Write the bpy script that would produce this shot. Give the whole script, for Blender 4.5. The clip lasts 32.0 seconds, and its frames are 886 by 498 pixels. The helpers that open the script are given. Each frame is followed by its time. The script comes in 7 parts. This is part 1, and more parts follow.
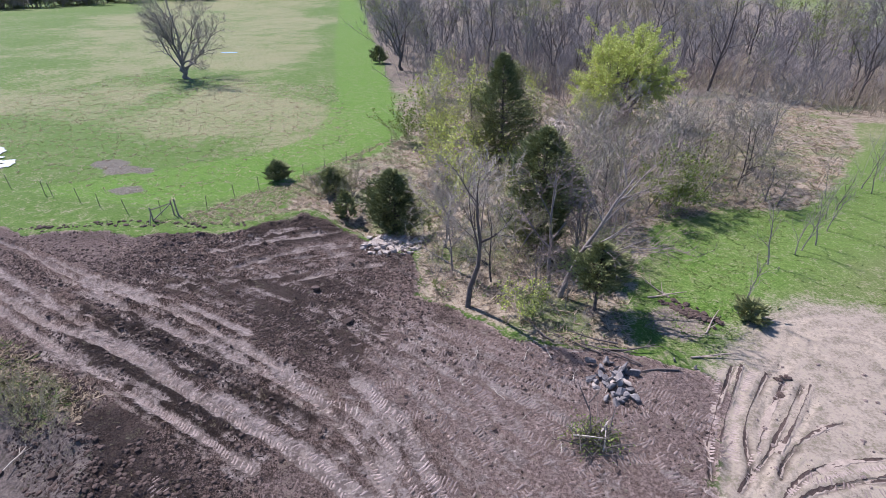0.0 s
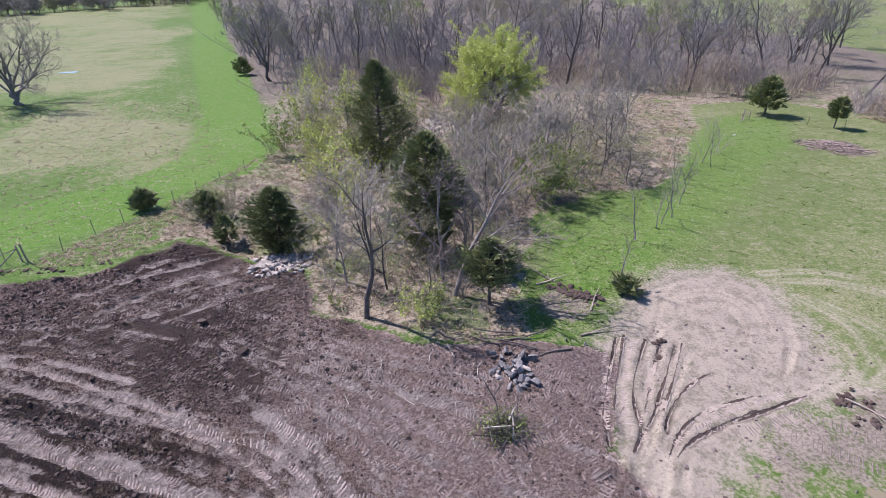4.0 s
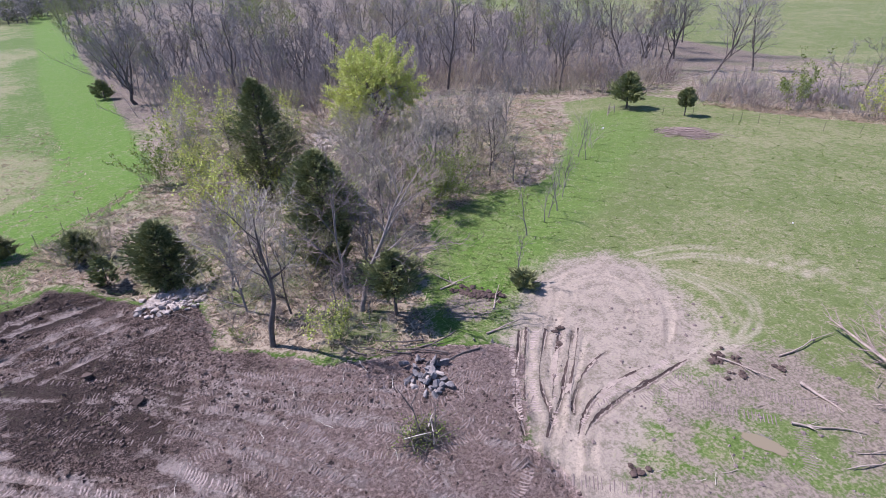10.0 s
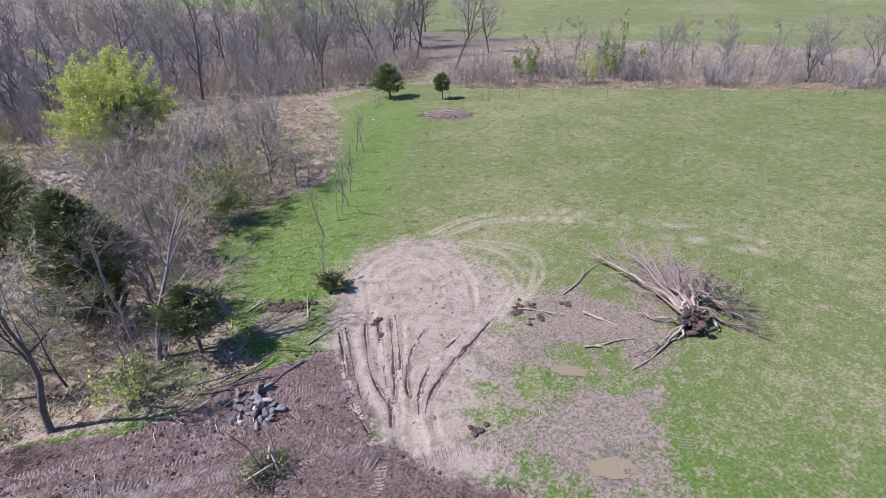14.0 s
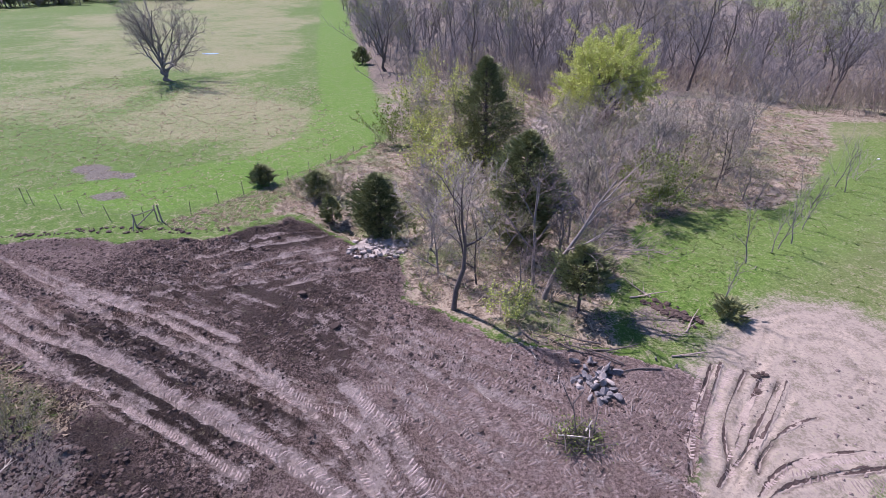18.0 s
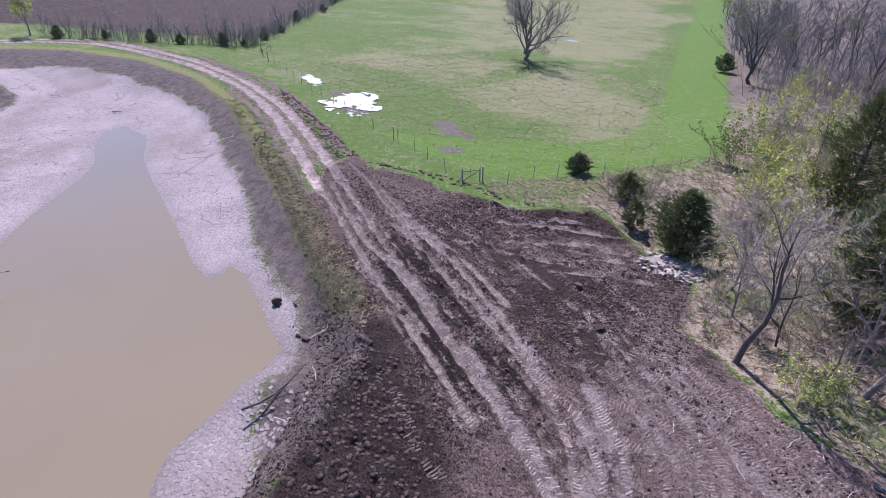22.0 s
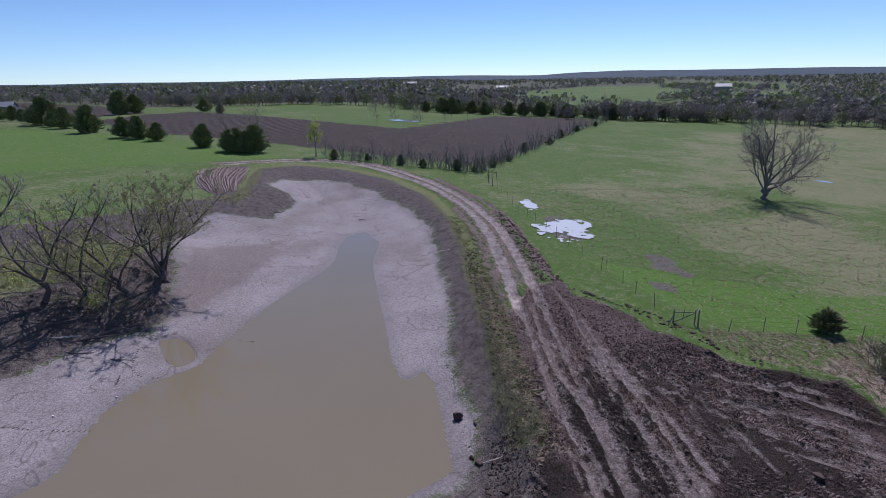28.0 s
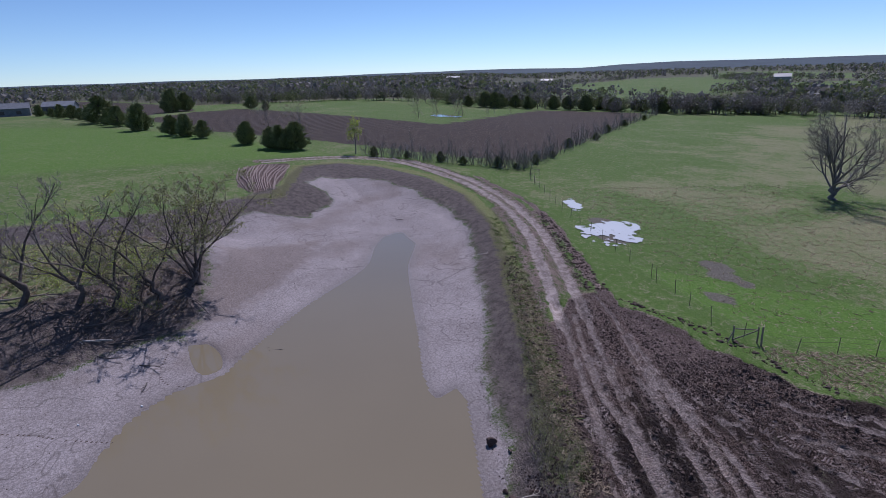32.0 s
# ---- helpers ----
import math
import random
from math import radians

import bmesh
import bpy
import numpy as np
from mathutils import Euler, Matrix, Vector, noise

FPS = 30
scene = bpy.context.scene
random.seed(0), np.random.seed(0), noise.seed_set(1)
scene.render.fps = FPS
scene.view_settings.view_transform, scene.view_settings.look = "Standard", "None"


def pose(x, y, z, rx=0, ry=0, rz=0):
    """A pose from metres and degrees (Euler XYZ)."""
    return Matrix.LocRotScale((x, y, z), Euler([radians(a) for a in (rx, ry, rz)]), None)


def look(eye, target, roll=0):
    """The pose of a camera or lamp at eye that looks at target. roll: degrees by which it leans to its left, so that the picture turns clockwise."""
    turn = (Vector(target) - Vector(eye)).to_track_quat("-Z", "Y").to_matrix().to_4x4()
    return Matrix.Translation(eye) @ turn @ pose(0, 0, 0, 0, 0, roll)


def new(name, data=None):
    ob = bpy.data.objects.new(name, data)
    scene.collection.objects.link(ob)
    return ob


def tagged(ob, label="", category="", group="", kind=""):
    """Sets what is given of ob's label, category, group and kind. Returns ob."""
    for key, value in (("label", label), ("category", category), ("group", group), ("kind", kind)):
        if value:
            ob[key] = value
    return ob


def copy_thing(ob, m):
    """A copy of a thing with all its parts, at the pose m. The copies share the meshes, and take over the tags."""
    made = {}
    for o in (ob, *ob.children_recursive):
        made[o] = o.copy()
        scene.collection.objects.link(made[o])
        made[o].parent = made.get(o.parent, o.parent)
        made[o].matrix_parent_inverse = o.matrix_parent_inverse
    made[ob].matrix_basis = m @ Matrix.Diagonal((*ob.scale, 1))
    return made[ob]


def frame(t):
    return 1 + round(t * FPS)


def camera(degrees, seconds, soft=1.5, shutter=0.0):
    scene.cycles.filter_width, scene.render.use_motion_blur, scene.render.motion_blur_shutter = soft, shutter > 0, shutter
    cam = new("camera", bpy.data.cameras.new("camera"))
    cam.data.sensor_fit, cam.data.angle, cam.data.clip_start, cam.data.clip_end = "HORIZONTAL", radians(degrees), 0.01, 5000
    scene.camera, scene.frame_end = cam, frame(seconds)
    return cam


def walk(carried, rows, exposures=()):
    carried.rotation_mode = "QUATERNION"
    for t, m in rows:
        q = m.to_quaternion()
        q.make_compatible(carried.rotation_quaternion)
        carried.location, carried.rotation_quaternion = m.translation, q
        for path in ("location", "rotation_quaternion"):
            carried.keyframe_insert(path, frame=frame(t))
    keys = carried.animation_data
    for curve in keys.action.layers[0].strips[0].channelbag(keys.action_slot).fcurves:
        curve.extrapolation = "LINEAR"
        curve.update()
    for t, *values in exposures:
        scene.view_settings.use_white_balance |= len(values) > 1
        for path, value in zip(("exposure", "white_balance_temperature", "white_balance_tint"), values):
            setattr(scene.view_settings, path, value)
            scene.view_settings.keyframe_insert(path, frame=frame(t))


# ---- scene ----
cam = camera(79.1, 32.0, 0.75)

# seconds, eye x, y, z, heading (to the left of +y), pitch, roll
PATH = [
    (0, 0.63, 0.68, 16.46, 5.74, -30.06, -1.04),
    (0.5, 0.67, 0.71, 16.48, 4.64, -30.09, -1.11),
    (1, 0.70, 0.74, 16.51, 1.79, -30.09, -1.25),
    (1.5, 0.71, 0.77, 16.54, -1.39, -30.07, -1.45),
    (2, 0.70, 0.78, 16.57, -2.73, -30.04, -1.43),
    (2.5, 0.70, 0.78, 16.60, -4.30, -30.07, -1.48),
    (3, 0.70, 0.76, 16.63, -5.71, -30.07, -1.48),
    (3.5, 0.72, 0.74, 16.67, -6.56, -30.05, -1.44),
    (5.5, 0.77, 0.73, 16.93, -9.56, -29.71, -1.53),
    (6, 0.78, 0.71, 17.01, -10.15, -29.62, -1.55),
    (6.5, 0.78, 0.69, 17.09, -10.76, -29.52, -1.54),
    (7, 0.78, 0.67, 17.14, -11.29, -29.50, -1.54),
    (7.5, 0.79, 0.65, 17.18, -11.76, -29.49, -1.58),
    (8, 0.79, 0.62, 17.19, -12.16, -29.52, -1.61),
    (8.5, 0.79, 0.59, 17.20, -12.55, -29.52, -1.63),
    (9, 0.79, 0.57, 17.19, -12.94, -29.51, -1.63),
    (9.5, 0.79, 0.55, 17.19, -15.51, -29.59, -1.70),
    (10, 0.78, 0.55, 17.19, -19.38, -29.68, -1.92),
    (10.5, 0.77, 0.57, 17.20, -23.44, -29.83, -2.06),
    (11, 0.76, 0.61, 17.22, -27.06, -29.98, -2.09),
    (11.5, 0.75, 0.66, 17.23, -30.73, -30.14, -2.15),
    (12, 0.73, 0.72, 17.24, -34.63, -30.32, -2.12),
    (12.5, 0.72, 0.78, 17.23, -38.70, -30.55, -2.10),
    (13, 0.69, 0.83, 17.20, -43.12, -30.65, -2.05),
    (13.5, 0.66, 0.83, 17.18, -44.50, -30.67, -2.08),
    (14, 0.64, 0.79, 17.15, -44.00, -30.66, -2.05),
    (15.5, 0.58, 0.64, 17.06, -26.63, -30.33, -1.66),
    (16, 0.58, 0.60, 17.02, -20.88, -30.26, -1.46),
    (16.5, 0.60, 0.58, 16.97, -14.77, -30.23, -1.35),
    (17, 0.62, 0.57, 16.93, -8.57, -30.20, -1.17),
    (17.5, 0.64, 0.56, 16.90, -2.43, -30.21, -1.12),
    (18, 0.65, 0.54, 16.86, 3.96, -30.21, -0.87),
    (18.5, 0.65, 0.52, 16.84, 6.96, -30.23, -0.74),
    (19, 0.64, 0.49, 16.82, 12.24, -30.27, -0.53),
    (19.5, 0.64, 0.46, 16.81, 17.12, -30.31, -0.31),
    (20, 0.64, 0.44, 16.81, 21.45, -30.37, -0.17),
    (20.5, 0.65, 0.42, 16.81, 25.87, -30.41, 0.06),
    (21, 0.67, 0.41, 16.82, 30.22, -30.47, 0.17),
    (21.5, 0.69, 0.40, 16.82, 34.53, -30.56, 0.26),
    (22, 0.72, 0.41, 16.82, 38.77, -30.63, 0.40),
    (22.5, 0.76, 0.43, 16.83, 43.31, -30.72, 0.39),
    (23, 0.79, 0.45, 16.84, 47.35, -30.79, 0.34),
    (23.5, 0.83, 0.48, 16.85, 49.73, -30.83, 0.28),
    (24, 0.87, 0.51, 16.87, 51.79, -30.93, 0.22),
    (24.5, 0.89, 0.55, 16.90, 53.56, -32.86, 0.20),
    (25, 0.90, 0.59, 16.93, 55.13, -32.41, 0.17),
    (25.5, 0.90, 0.64, 16.98, 56.56, -28.73, 0.03),
    (26, 0.87, 0.68, 17.01, 57.67, -25.53, -0.13),
    (26.5, 0.80, 0.72, 17.01, 58.93, -21.76, -0.34),
    (27.2, 0.67, 0.84, 16.95, 60.40, -18.40, -0.60),
    (28.5, 0.44, 1.05, 16.83, 62.89, -17.79, -1.10),
    (29, 0.34, 1.18, 16.78, 63.81, -17.88, -1.19),
    (29.5, 0.19, 1.32, 16.75, 64.72, -17.91, -1.42),
    (30, 0.01, 1.46, 16.75, 65.64, -17.98, -1.45),
    (30.5, -0.24, 1.63, 16.79, 65.24, -18.06, -1.47),
    (31, -0.58, 1.84, 16.84, 64.71, -18.15, -1.54),
    (31.5, -1.00, 2.13, 16.90, 65.53, -18.18, -1.69),
    (32, -1.50, 2.49, 16.96, 66.69, -18.16, -1.89),
]
walk(cam, [(t, pose(x, y, z, 0, 0, yaw) @ pose(0, 0, 0, 90 + pitch) @ pose(0, 0, 0, 0, 0, roll)) for t, x, y, z, yaw, pitch, roll in PATH],
     [(0.0, 0.84, 6080, 21), (6.0, 0.83, 6060, 24), (9.0, 0.84, 6010, 26), (12.0, 0.85, 5950, 29), (13.0, 0.83, 6050, 24), (15.5, 0.77, 6020, 27), (18.0, 0.82, 6040, 33), (21.0, 0.80, 5940, 34), (22.5, 0.68, 5880, 29),
      (24.0, 0.58, 5900, 27), (25.0, 0.53, 5960, 25), (26.0, 0.45, 6000, 22), (26.5, 0.36, 5950, 21), (28.5, -0.37, 5740, 24), (32.0, -0.37, 5740, 24)])

# ---------------------------------------------------------------- light
SUN_AZ, SUN_EL = radians(-49.5), radians(52)
world = bpy.data.worlds.new("sky")
scene.world = world
world.use_nodes = True
wn = world.node_tree
sky = wn.nodes.new("ShaderNodeTexSky")
sky.sky_type = "NISHITA"
sky.sun_disc = False
sky.sun_elevation, sky.sun_rotation = SUN_EL, SUN_AZ
sky.altitude, sky.air_density, sky.dust_density, sky.ozone_density = 2400, 0.88, 0.0, 1.4
wn.nodes["Background"].inputs["Strength"].default_value = 0.112
clear = wn.nodes.new("ShaderNodeMix")
clear.data_type, clear.blend_type = "RGBA", "MULTIPLY"
clear.inputs[0].default_value = 1.0
clear.inputs[7].default_value = (0.84, 1.0, 1.06, 1)
wn.links.new(sky.outputs[0], clear.inputs[6])
wn.links.new(clear.outputs[2], wn.nodes["Background"].inputs["Color"])
sun_data = bpy.data.lights.new("sun", "SUN")
sun_data.energy, sun_data.angle, sun_data.color = 4.6, radians(0.53), (1.0, 0.955, 0.9)
sun = new("sun", sun_data)
sun_dir = Vector((math.sin(SUN_AZ) * math.cos(SUN_EL), math.cos(SUN_AZ) * math.cos(SUN_EL), math.sin(SUN_EL)))
sun.matrix_world = look(sun_dir * 300, (0, 0, 0))


# ---------------------------------------------------------------- materials
class Nodes:
    """A small shorthand for node trees."""

    def __init__(self, name):
        self.mat = bpy.data.materials.new(name)
        self.mat.use_nodes = True
        self.t = self.mat.node_tree
        self.bsdf = self.t.nodes["Principled BSDF"]
        self.pos = self.t.nodes.new("ShaderNodeNewGeometry").outputs["Position"]

    def node(self, kind, **inputs):
        n = self.t.nodes.new("ShaderNode" + kind)
        for k, v in inputs.items():
            self.put(n.inputs[k], v)
        return n

    def put(self, socket, v):
        if hasattr(v, "is_linked"):
            self.t.links.new(v, socket)
        else:
            socket.default_value = (*v, 1) if isinstance(v, tuple) and len(v) == 3 and socket.type == "RGBA" else v

    def noise(self, scale, detail=4.0, rough=0.55, vector=None, distort=0.0):
        n = self.node("TexNoise", Scale=scale, Detail=detail, Roughness=rough, Distortion=distort)
        self.t.links.new(vector or self.pos, n.inputs["Vector"])
        return n.outputs["Fac"]

    def voronoi(self, scale, feature="F1", vector=None):
        n = self.node("TexVoronoi", Scale=scale)
        n.feature = feature
        self.t.links.new(vector or self.pos, n.inputs["Vector"])
        return n.outputs["Distance"]

    def math(self, op, a, b=0.0, c=0.0):
        n = self.t.nodes.new("ShaderNodeMath")
        n.operation = op
        for s, v in zip(n.inputs, (a, b, c)):
            self.put(s, v)
        return n.outputs[0]

    def span(self, v, lo, hi, a=0.0, b=1.0):
        n = self.node("MapRange")
        n.interpolation_type = "SMOOTHSTEP"
        for k, x in zip(("Value", "From Min", "From Max", "To Min", "To Max"), (v, lo, hi, a, b)):
            self.put(n.inputs[k], x)
        return n.outputs[0]

    def mix(self, fac, a, b, mode="MIX"):
        n = self.t.nodes.new("ShaderNodeMix")
        n.data_type, n.blend_type = "RGBA", mode
        self.put(n.inputs[0], fac)
        self.put(n.inputs[6], a)
        self.put(n.inputs[7], b)
        return n.outputs[2]

    def ramp(self, fac, *stops):
        n = self.t.nodes.new("ShaderNodeValToRGB")
        while len(n.color_ramp.elements) < len(stops):
            n.color_ramp.elements.new(0.5)
        for e, (p, c) in zip(n.color_ramp.elements, stops):
            e.position, e.color = p, (*c, 1)
        self.t.links.new(fac, n.inputs[0])
        return n.outputs[0]

    def bump(self, height, strength=0.5, distance=0.05):
        n = self.node("Bump", Strength=strength, Distance=distance)
        self.put(n.inputs["Height"], height)
        self.t.links.new(n.outputs[0], self.bsdf.inputs["Normal"])

    def done(self, color=None, rough=0.9, **more):
        if color is not None:
            self.put(self.bsdf.inputs["Base Color"], color)
        self.put(self.bsdf.inputs["Roughness"], rough)
        self.put(self.bsdf.inputs["Specular IOR Level"], more.pop("spec", 0.25))
        for k, v in more.items():
            self.put(self.bsdf.inputs[k.replace("_", " ")], v)
        return self.mat


def plain(name, dark, light, scale=6.0, rough=0.9, bump=0.4, distance=0.02, fine=8.0, vary=0.0, trans=0.0):
    """A two-scale mottled surface; vary mixes in a tone of its own for each object."""
    n = Nodes(name)
    f = n.math("ADD", n.math("MULTIPLY", n.noise(scale), 0.6), n.math("MULTIPLY", n.noise(scale * fine, 3), 0.4))
    c = n.ramp(f, (0.3, dark), (0.7, light))
    if vary:
        info = n.t.nodes.new("ShaderNodeObjectInfo").outputs["Random"]
        c = n.mix(n.math("MULTIPLY", info, vary), c, tuple(v * 1.7 for v in light))
    if bump:
        n.bump(f, bump, distance)
    return n.done(c, rough)


def leafy(name, dark, light, island=True):
    """Foliage: each leaf or tuft has a tone of its own, and a little light comes through."""
    n = Nodes(name)
    r = n.t.nodes.new("ShaderNodeNewGeometry").outputs["Random Per Island"]
    info = n.t.nodes.new("ShaderNodeObjectInfo").outputs["Random"]
    f = n.math("ADD", n.math("MULTIPLY", r, 0.6), n.math("ADD", n.math("MULTIPLY", info, 0.15), n.math("MULTIPLY", n.noise(1.3, 2), 0.25)))
    c = n.ramp(f, (0.1, dark), (0.85, light))
    n.done(c, 0.65, spec=0.3)
    tr = n.node("BsdfTranslucent")
    n.t.links.new(c, tr.inputs["Color"])
    m = n.node("MixShader", Fac=0.3)
    out = n.t.nodes["Material Output"]
    n.t.links.new(n.bsdf.outputs[0], m.inputs[1])
    n.t.links.new(tr.outputs[0], m.inputs[2])
    n.t.links.new(m.outputs[0], out.inputs["Surface"])
    return n.mat


BARK_GREY = plain("bark_grey", (0.105, 0.090, 0.083), (0.255, 0.225, 0.210), 5, bump=0.6, vary=0.25)
BARK_DARK = plain("bark_dark", (0.049, 0.041, 0.038), (0.143, 0.120, 0.109), 5, bump=0.6, vary=0.2)
TWIG_GREY = plain("twig_grey", (0.152, 0.132, 0.112), (0.325, 0.288, 0.246), 3, bump=0, vary=0.3)
TWIG_WOOD = plain("twig_wood", (0.110, 0.100, 0.100), (0.260, 0.238, 0.236), 3, bump=0, vary=0.25)
TWIG_TAN = plain("twig_tan", (0.22, 0.178, 0.125), (0.39, 0.335, 0.25), 3, bump=0, vary=0.2)
TWIG_RED = plain("twig_red", (0.140, 0.104, 0.090), (0.270, 0.212, 0.188), 3, bump=0, vary=0.3)
DEAD_WOOD = plain("dead_wood", (0.170, 0.128, 0.102), (0.425, 0.357, 0.306), 4, bump=0.5, vary=0.1)
PALE_WOOD = plain("pale_wood", (0.36, 0.31, 0.26), (0.62, 0.56, 0.49), 6, bump=0.3)
CEDAR = leafy("cedar_needles", (0.105, 0.125, 0.045), (0.350, 0.370, 0.165))
LEAF_YELLOW = leafy("young_leaves", (0.29, 0.335, 0.065), (0.56, 0.61, 0.17))
LEAF_GREEN = leafy("spring_leaves", (0.096, 0.136, 0.028), (0.264, 0.320, 0.088))
LEAF_FAR = leafy("far_leaves", (0.060, 0.080, 0.036), (0.20, 0.225, 0.105))
FAR_GREY = leafy("far_bare_crowns", (0.10, 0.095, 0.088), (0.25, 0.235, 0.218))
DRY_GRASS = leafy("dry_grass_blades", (0.302, 0.230, 0.151), (0.518, 0.418, 0.302))
LEAF_BUD = leafy("olive_buds", (0.155, 0.165, 0.060), (0.330, 0.350, 0.145))
GREEN_GRASS = leafy("green_grass_blades", (0.106, 0.158, 0.040), (0.218, 0.284, 0.086))
SOIL = plain("dark_soil_clods", (0.034, 0.023, 0.019), (0.118, 0.084, 0.072), 3, bump=0.7, distance=0.03)
MUD_DRY = plain("dried_mud", (0.165, 0.142, 0.138), (0.285, 0.248, 0.242), 2.5, bump=0.6)
ROCK = plain("grey_rock", (0.035, 0.031, 0.032), (0.30, 0.28, 0.28), 1.6, bump=0.8, distance=0.04)
ROCK_PALE = plain("pale_rock", (0.25, 0.212, 0.188), (0.47, 0.415, 0.375), 3, bump=0.8, distance=0.04)
METAL_POST = plain("post_steel", (0.10, 0.085, 0.07), (0.22, 0.18, 0.15), 12, rough=0.6, bump=0.2)
WOOD_POST = plain("post_wood", (0.18, 0.145, 0.115), (0.38, 0.32, 0.26), 8, bump=0.5)
WHITE = plain("white_plastic", (0.70, 0.70, 0.70), (0.84, 0.84, 0.82), 4, rough=0.5, bump=0)


def water_material(name, color, rough=0.06, spec=0.5):
    n = Nodes(name)
    c = n.mix(n.noise(0.08, 3), tuple(v * 0.93 for v in color), tuple(v * 1.08 for v in color))
    n.bump(n.math("ADD", n.noise(1.5, 3), n.math("MULTIPLY", n.noise(6.0, 2), 0.4)), 0.05, 0.02)
    return n.done(c, rough, spec=spec)


WATER = water_material("muddy_water", (0.208, 0.172, 0.110))
# Glare on the pasture puddles is put into a near-white base colour.
GLARE_WATER = water_material("puddle_glare", (0.50, 0.50, 0.49), 0.3, 1.0)


# ---------------------------------------------------------------- plan of the ground
def hash01(ix, iy, seed):
    h = (ix * 374761393 + iy * 668265263 + seed * 2147483629) & 0xFFFFFFFF
    h = ((h ^ (h >> 13)) * 1274126177) & 0xFFFFFFFF
    return ((h ^ (h >> 16)) & 0xFFFF) / 65535.0


def vnoise(x, y, seed=0):
    x0, y0 = np.floor(x).astype(np.int64), np.floor(y).astype(np.int64)
    u, v = x - x0, y - y0
    u, v = u * u * (3 - 2 * u), v * v * (3 - 2 * v)
    a = hash01(x0, y0, seed) * (1 - u) + hash01(x0 + 1, y0, seed) * u
    b = hash01(x0, y0 + 1, seed) * (1 - u) + hash01(x0 + 1, y0 + 1, seed) * u
    return a * (1 - v) + b * v


def fbm(x, y, size, octaves=3, seed=0):
    """Soft noise about zero, with features of that size in metres."""
    out, amp, total = 0.0, 1.0, 0.0
    for k in range(octaves):
        out = out + amp * (vnoise(x / size * 2**k + 17.3 * k, y / size * 2**k - 9.1 * k, seed + k) - 0.5)
        total, amp = total + amp, amp * 0.5
    return out / total


def line_distance(x, y, pts, closed=False):
    """Distance to a line of points, and the way along it at the nearest place."""
    best, along, run = np.full(np.shape(x), 1e9), np.zeros(np.shape(x)), 0.0
    pairs = list(zip(pts, pts[1:] + pts[:1] if closed else pts[1:]))
    for (ax, ay), (bx, by) in pairs:
        dx, dy = bx - ax, by - ay
        n2 = dx * dx + dy * dy + 1e-9
        s = np.clip(((x - ax) * dx + (y - ay) * dy) / n2, 0, 1)
        d = np.hypot(x - ax - s * dx, y - ay - s * dy)
        near = d < best
        best, along = np.where(near, d, best), np.where(near, run + s * math.sqrt(n2), along)
        run += math.sqrt(n2)
    return best, along


def inside(x, y, pts):
    """Signed distance to the edge of an area: above zero inside."""
    d, _ = line_distance(x, y, pts, True)
    odd = np.zeros(np.shape(x), bool)
    for (ax, ay), (bx, by) in zip(pts, pts[1:] + pts[:1]):
        if ay != by:
            odd ^= ((ay > y) != (by > y)) & (x < (bx - ax) * (y - ay) / (by - ay) + ax)
    return np.where(odd, d, -d)


def smooth(v, lo, hi):
    s = np.clip((v - lo) / (hi - lo), 0, 1)
    return s * s * (3 - 2 * s)


def round_line(pts, steps=6, closed=False):
    """A soft curve through the points."""
    out, n = [], len(pts)
    for i in range(n if closed else n - 1):
        p = [pts[(i + k) % n] if closed else pts[min(max(i + k, 0), n - 1)] for k in (-1, 0, 1, 2)]
        for j in range(steps):
            s = j / steps
            out.append(tuple(0.5 * (2 * b + (c - a) * s + (2 * a - 5 * b + 4 * c - d) * s * s + (3 * b - a - 3 * c + d) * s**3) for a, b, c, d in zip(*p)))
    return out if closed else out + [pts[-1]]


WATER_Z = -1.6
WATER_EDGE = [(-62.0, 23.0), (-57, 22.9), (-50, 19.4), (-41, 16.4), (-35.3, 14.7), (-30.4, 13.1), (-27.6, 12.6), (-27.9, 14.3), (-26.3, 14.3),
              (-22.8, 13.0), (-20.2, 12.0), (-18.7, 11.4), (-18, 9.3), (-17.6, 7), (-17.3, 5), (-16.3, 3.6), (-14.2, 2.3), (-12.5, -3), (-14, -14), (-20, -24),
              (-26, -14), (-27.7, -6.3), (-30.6, -4.8), (-33, -3.8), (-35.2, -1.6), (-36, 1.4), (-38.6, 3.2), (-44.6, 8.2), (-51.3, 15.2), (-57.3, 18.1), (-61, 20.5)]
BANK_TOP = [(-14.2, 13.4), (-18.4, 15.8), (-24.8, 19.1), (-33.4, 23.0), (-43.7, 27.8), (-56, 32.5), (-70, 36.0), (-84, 35.6), (-97, 31), (-103, 25), (-102, 18),
            (-95, 15), (-86, 12.5), (-79, 6), (-75.5, 1), (-73, -6), (-72, -13), (-72, -28), (-65, -28), (-64.5, -15.5), (-62.5, -10), (-61.5, -4), (-58, -0.5), (-53, -3), (-50.5, -7),
            (-48, -10.5), (-46, -15), (-42, -26), (-24, -34), (-8, -26), (-7, -8), (-9, 1), (-11.5, 7.5)]
POOL_EDGE = [(-41.7, -0.9), (-41.4, 0.4), (-39.3, 1.2), (-37.2, 1.2), (-36.7, 0.2), (-38.0, -0.5)]
CREEK = [(-8, 34), (-5.5, 33.4), (-4.2, 38), (-2, 44), (2.5, 52), (7, 60), (9, 68), (12, 78), (9, 95), (16, 120)]
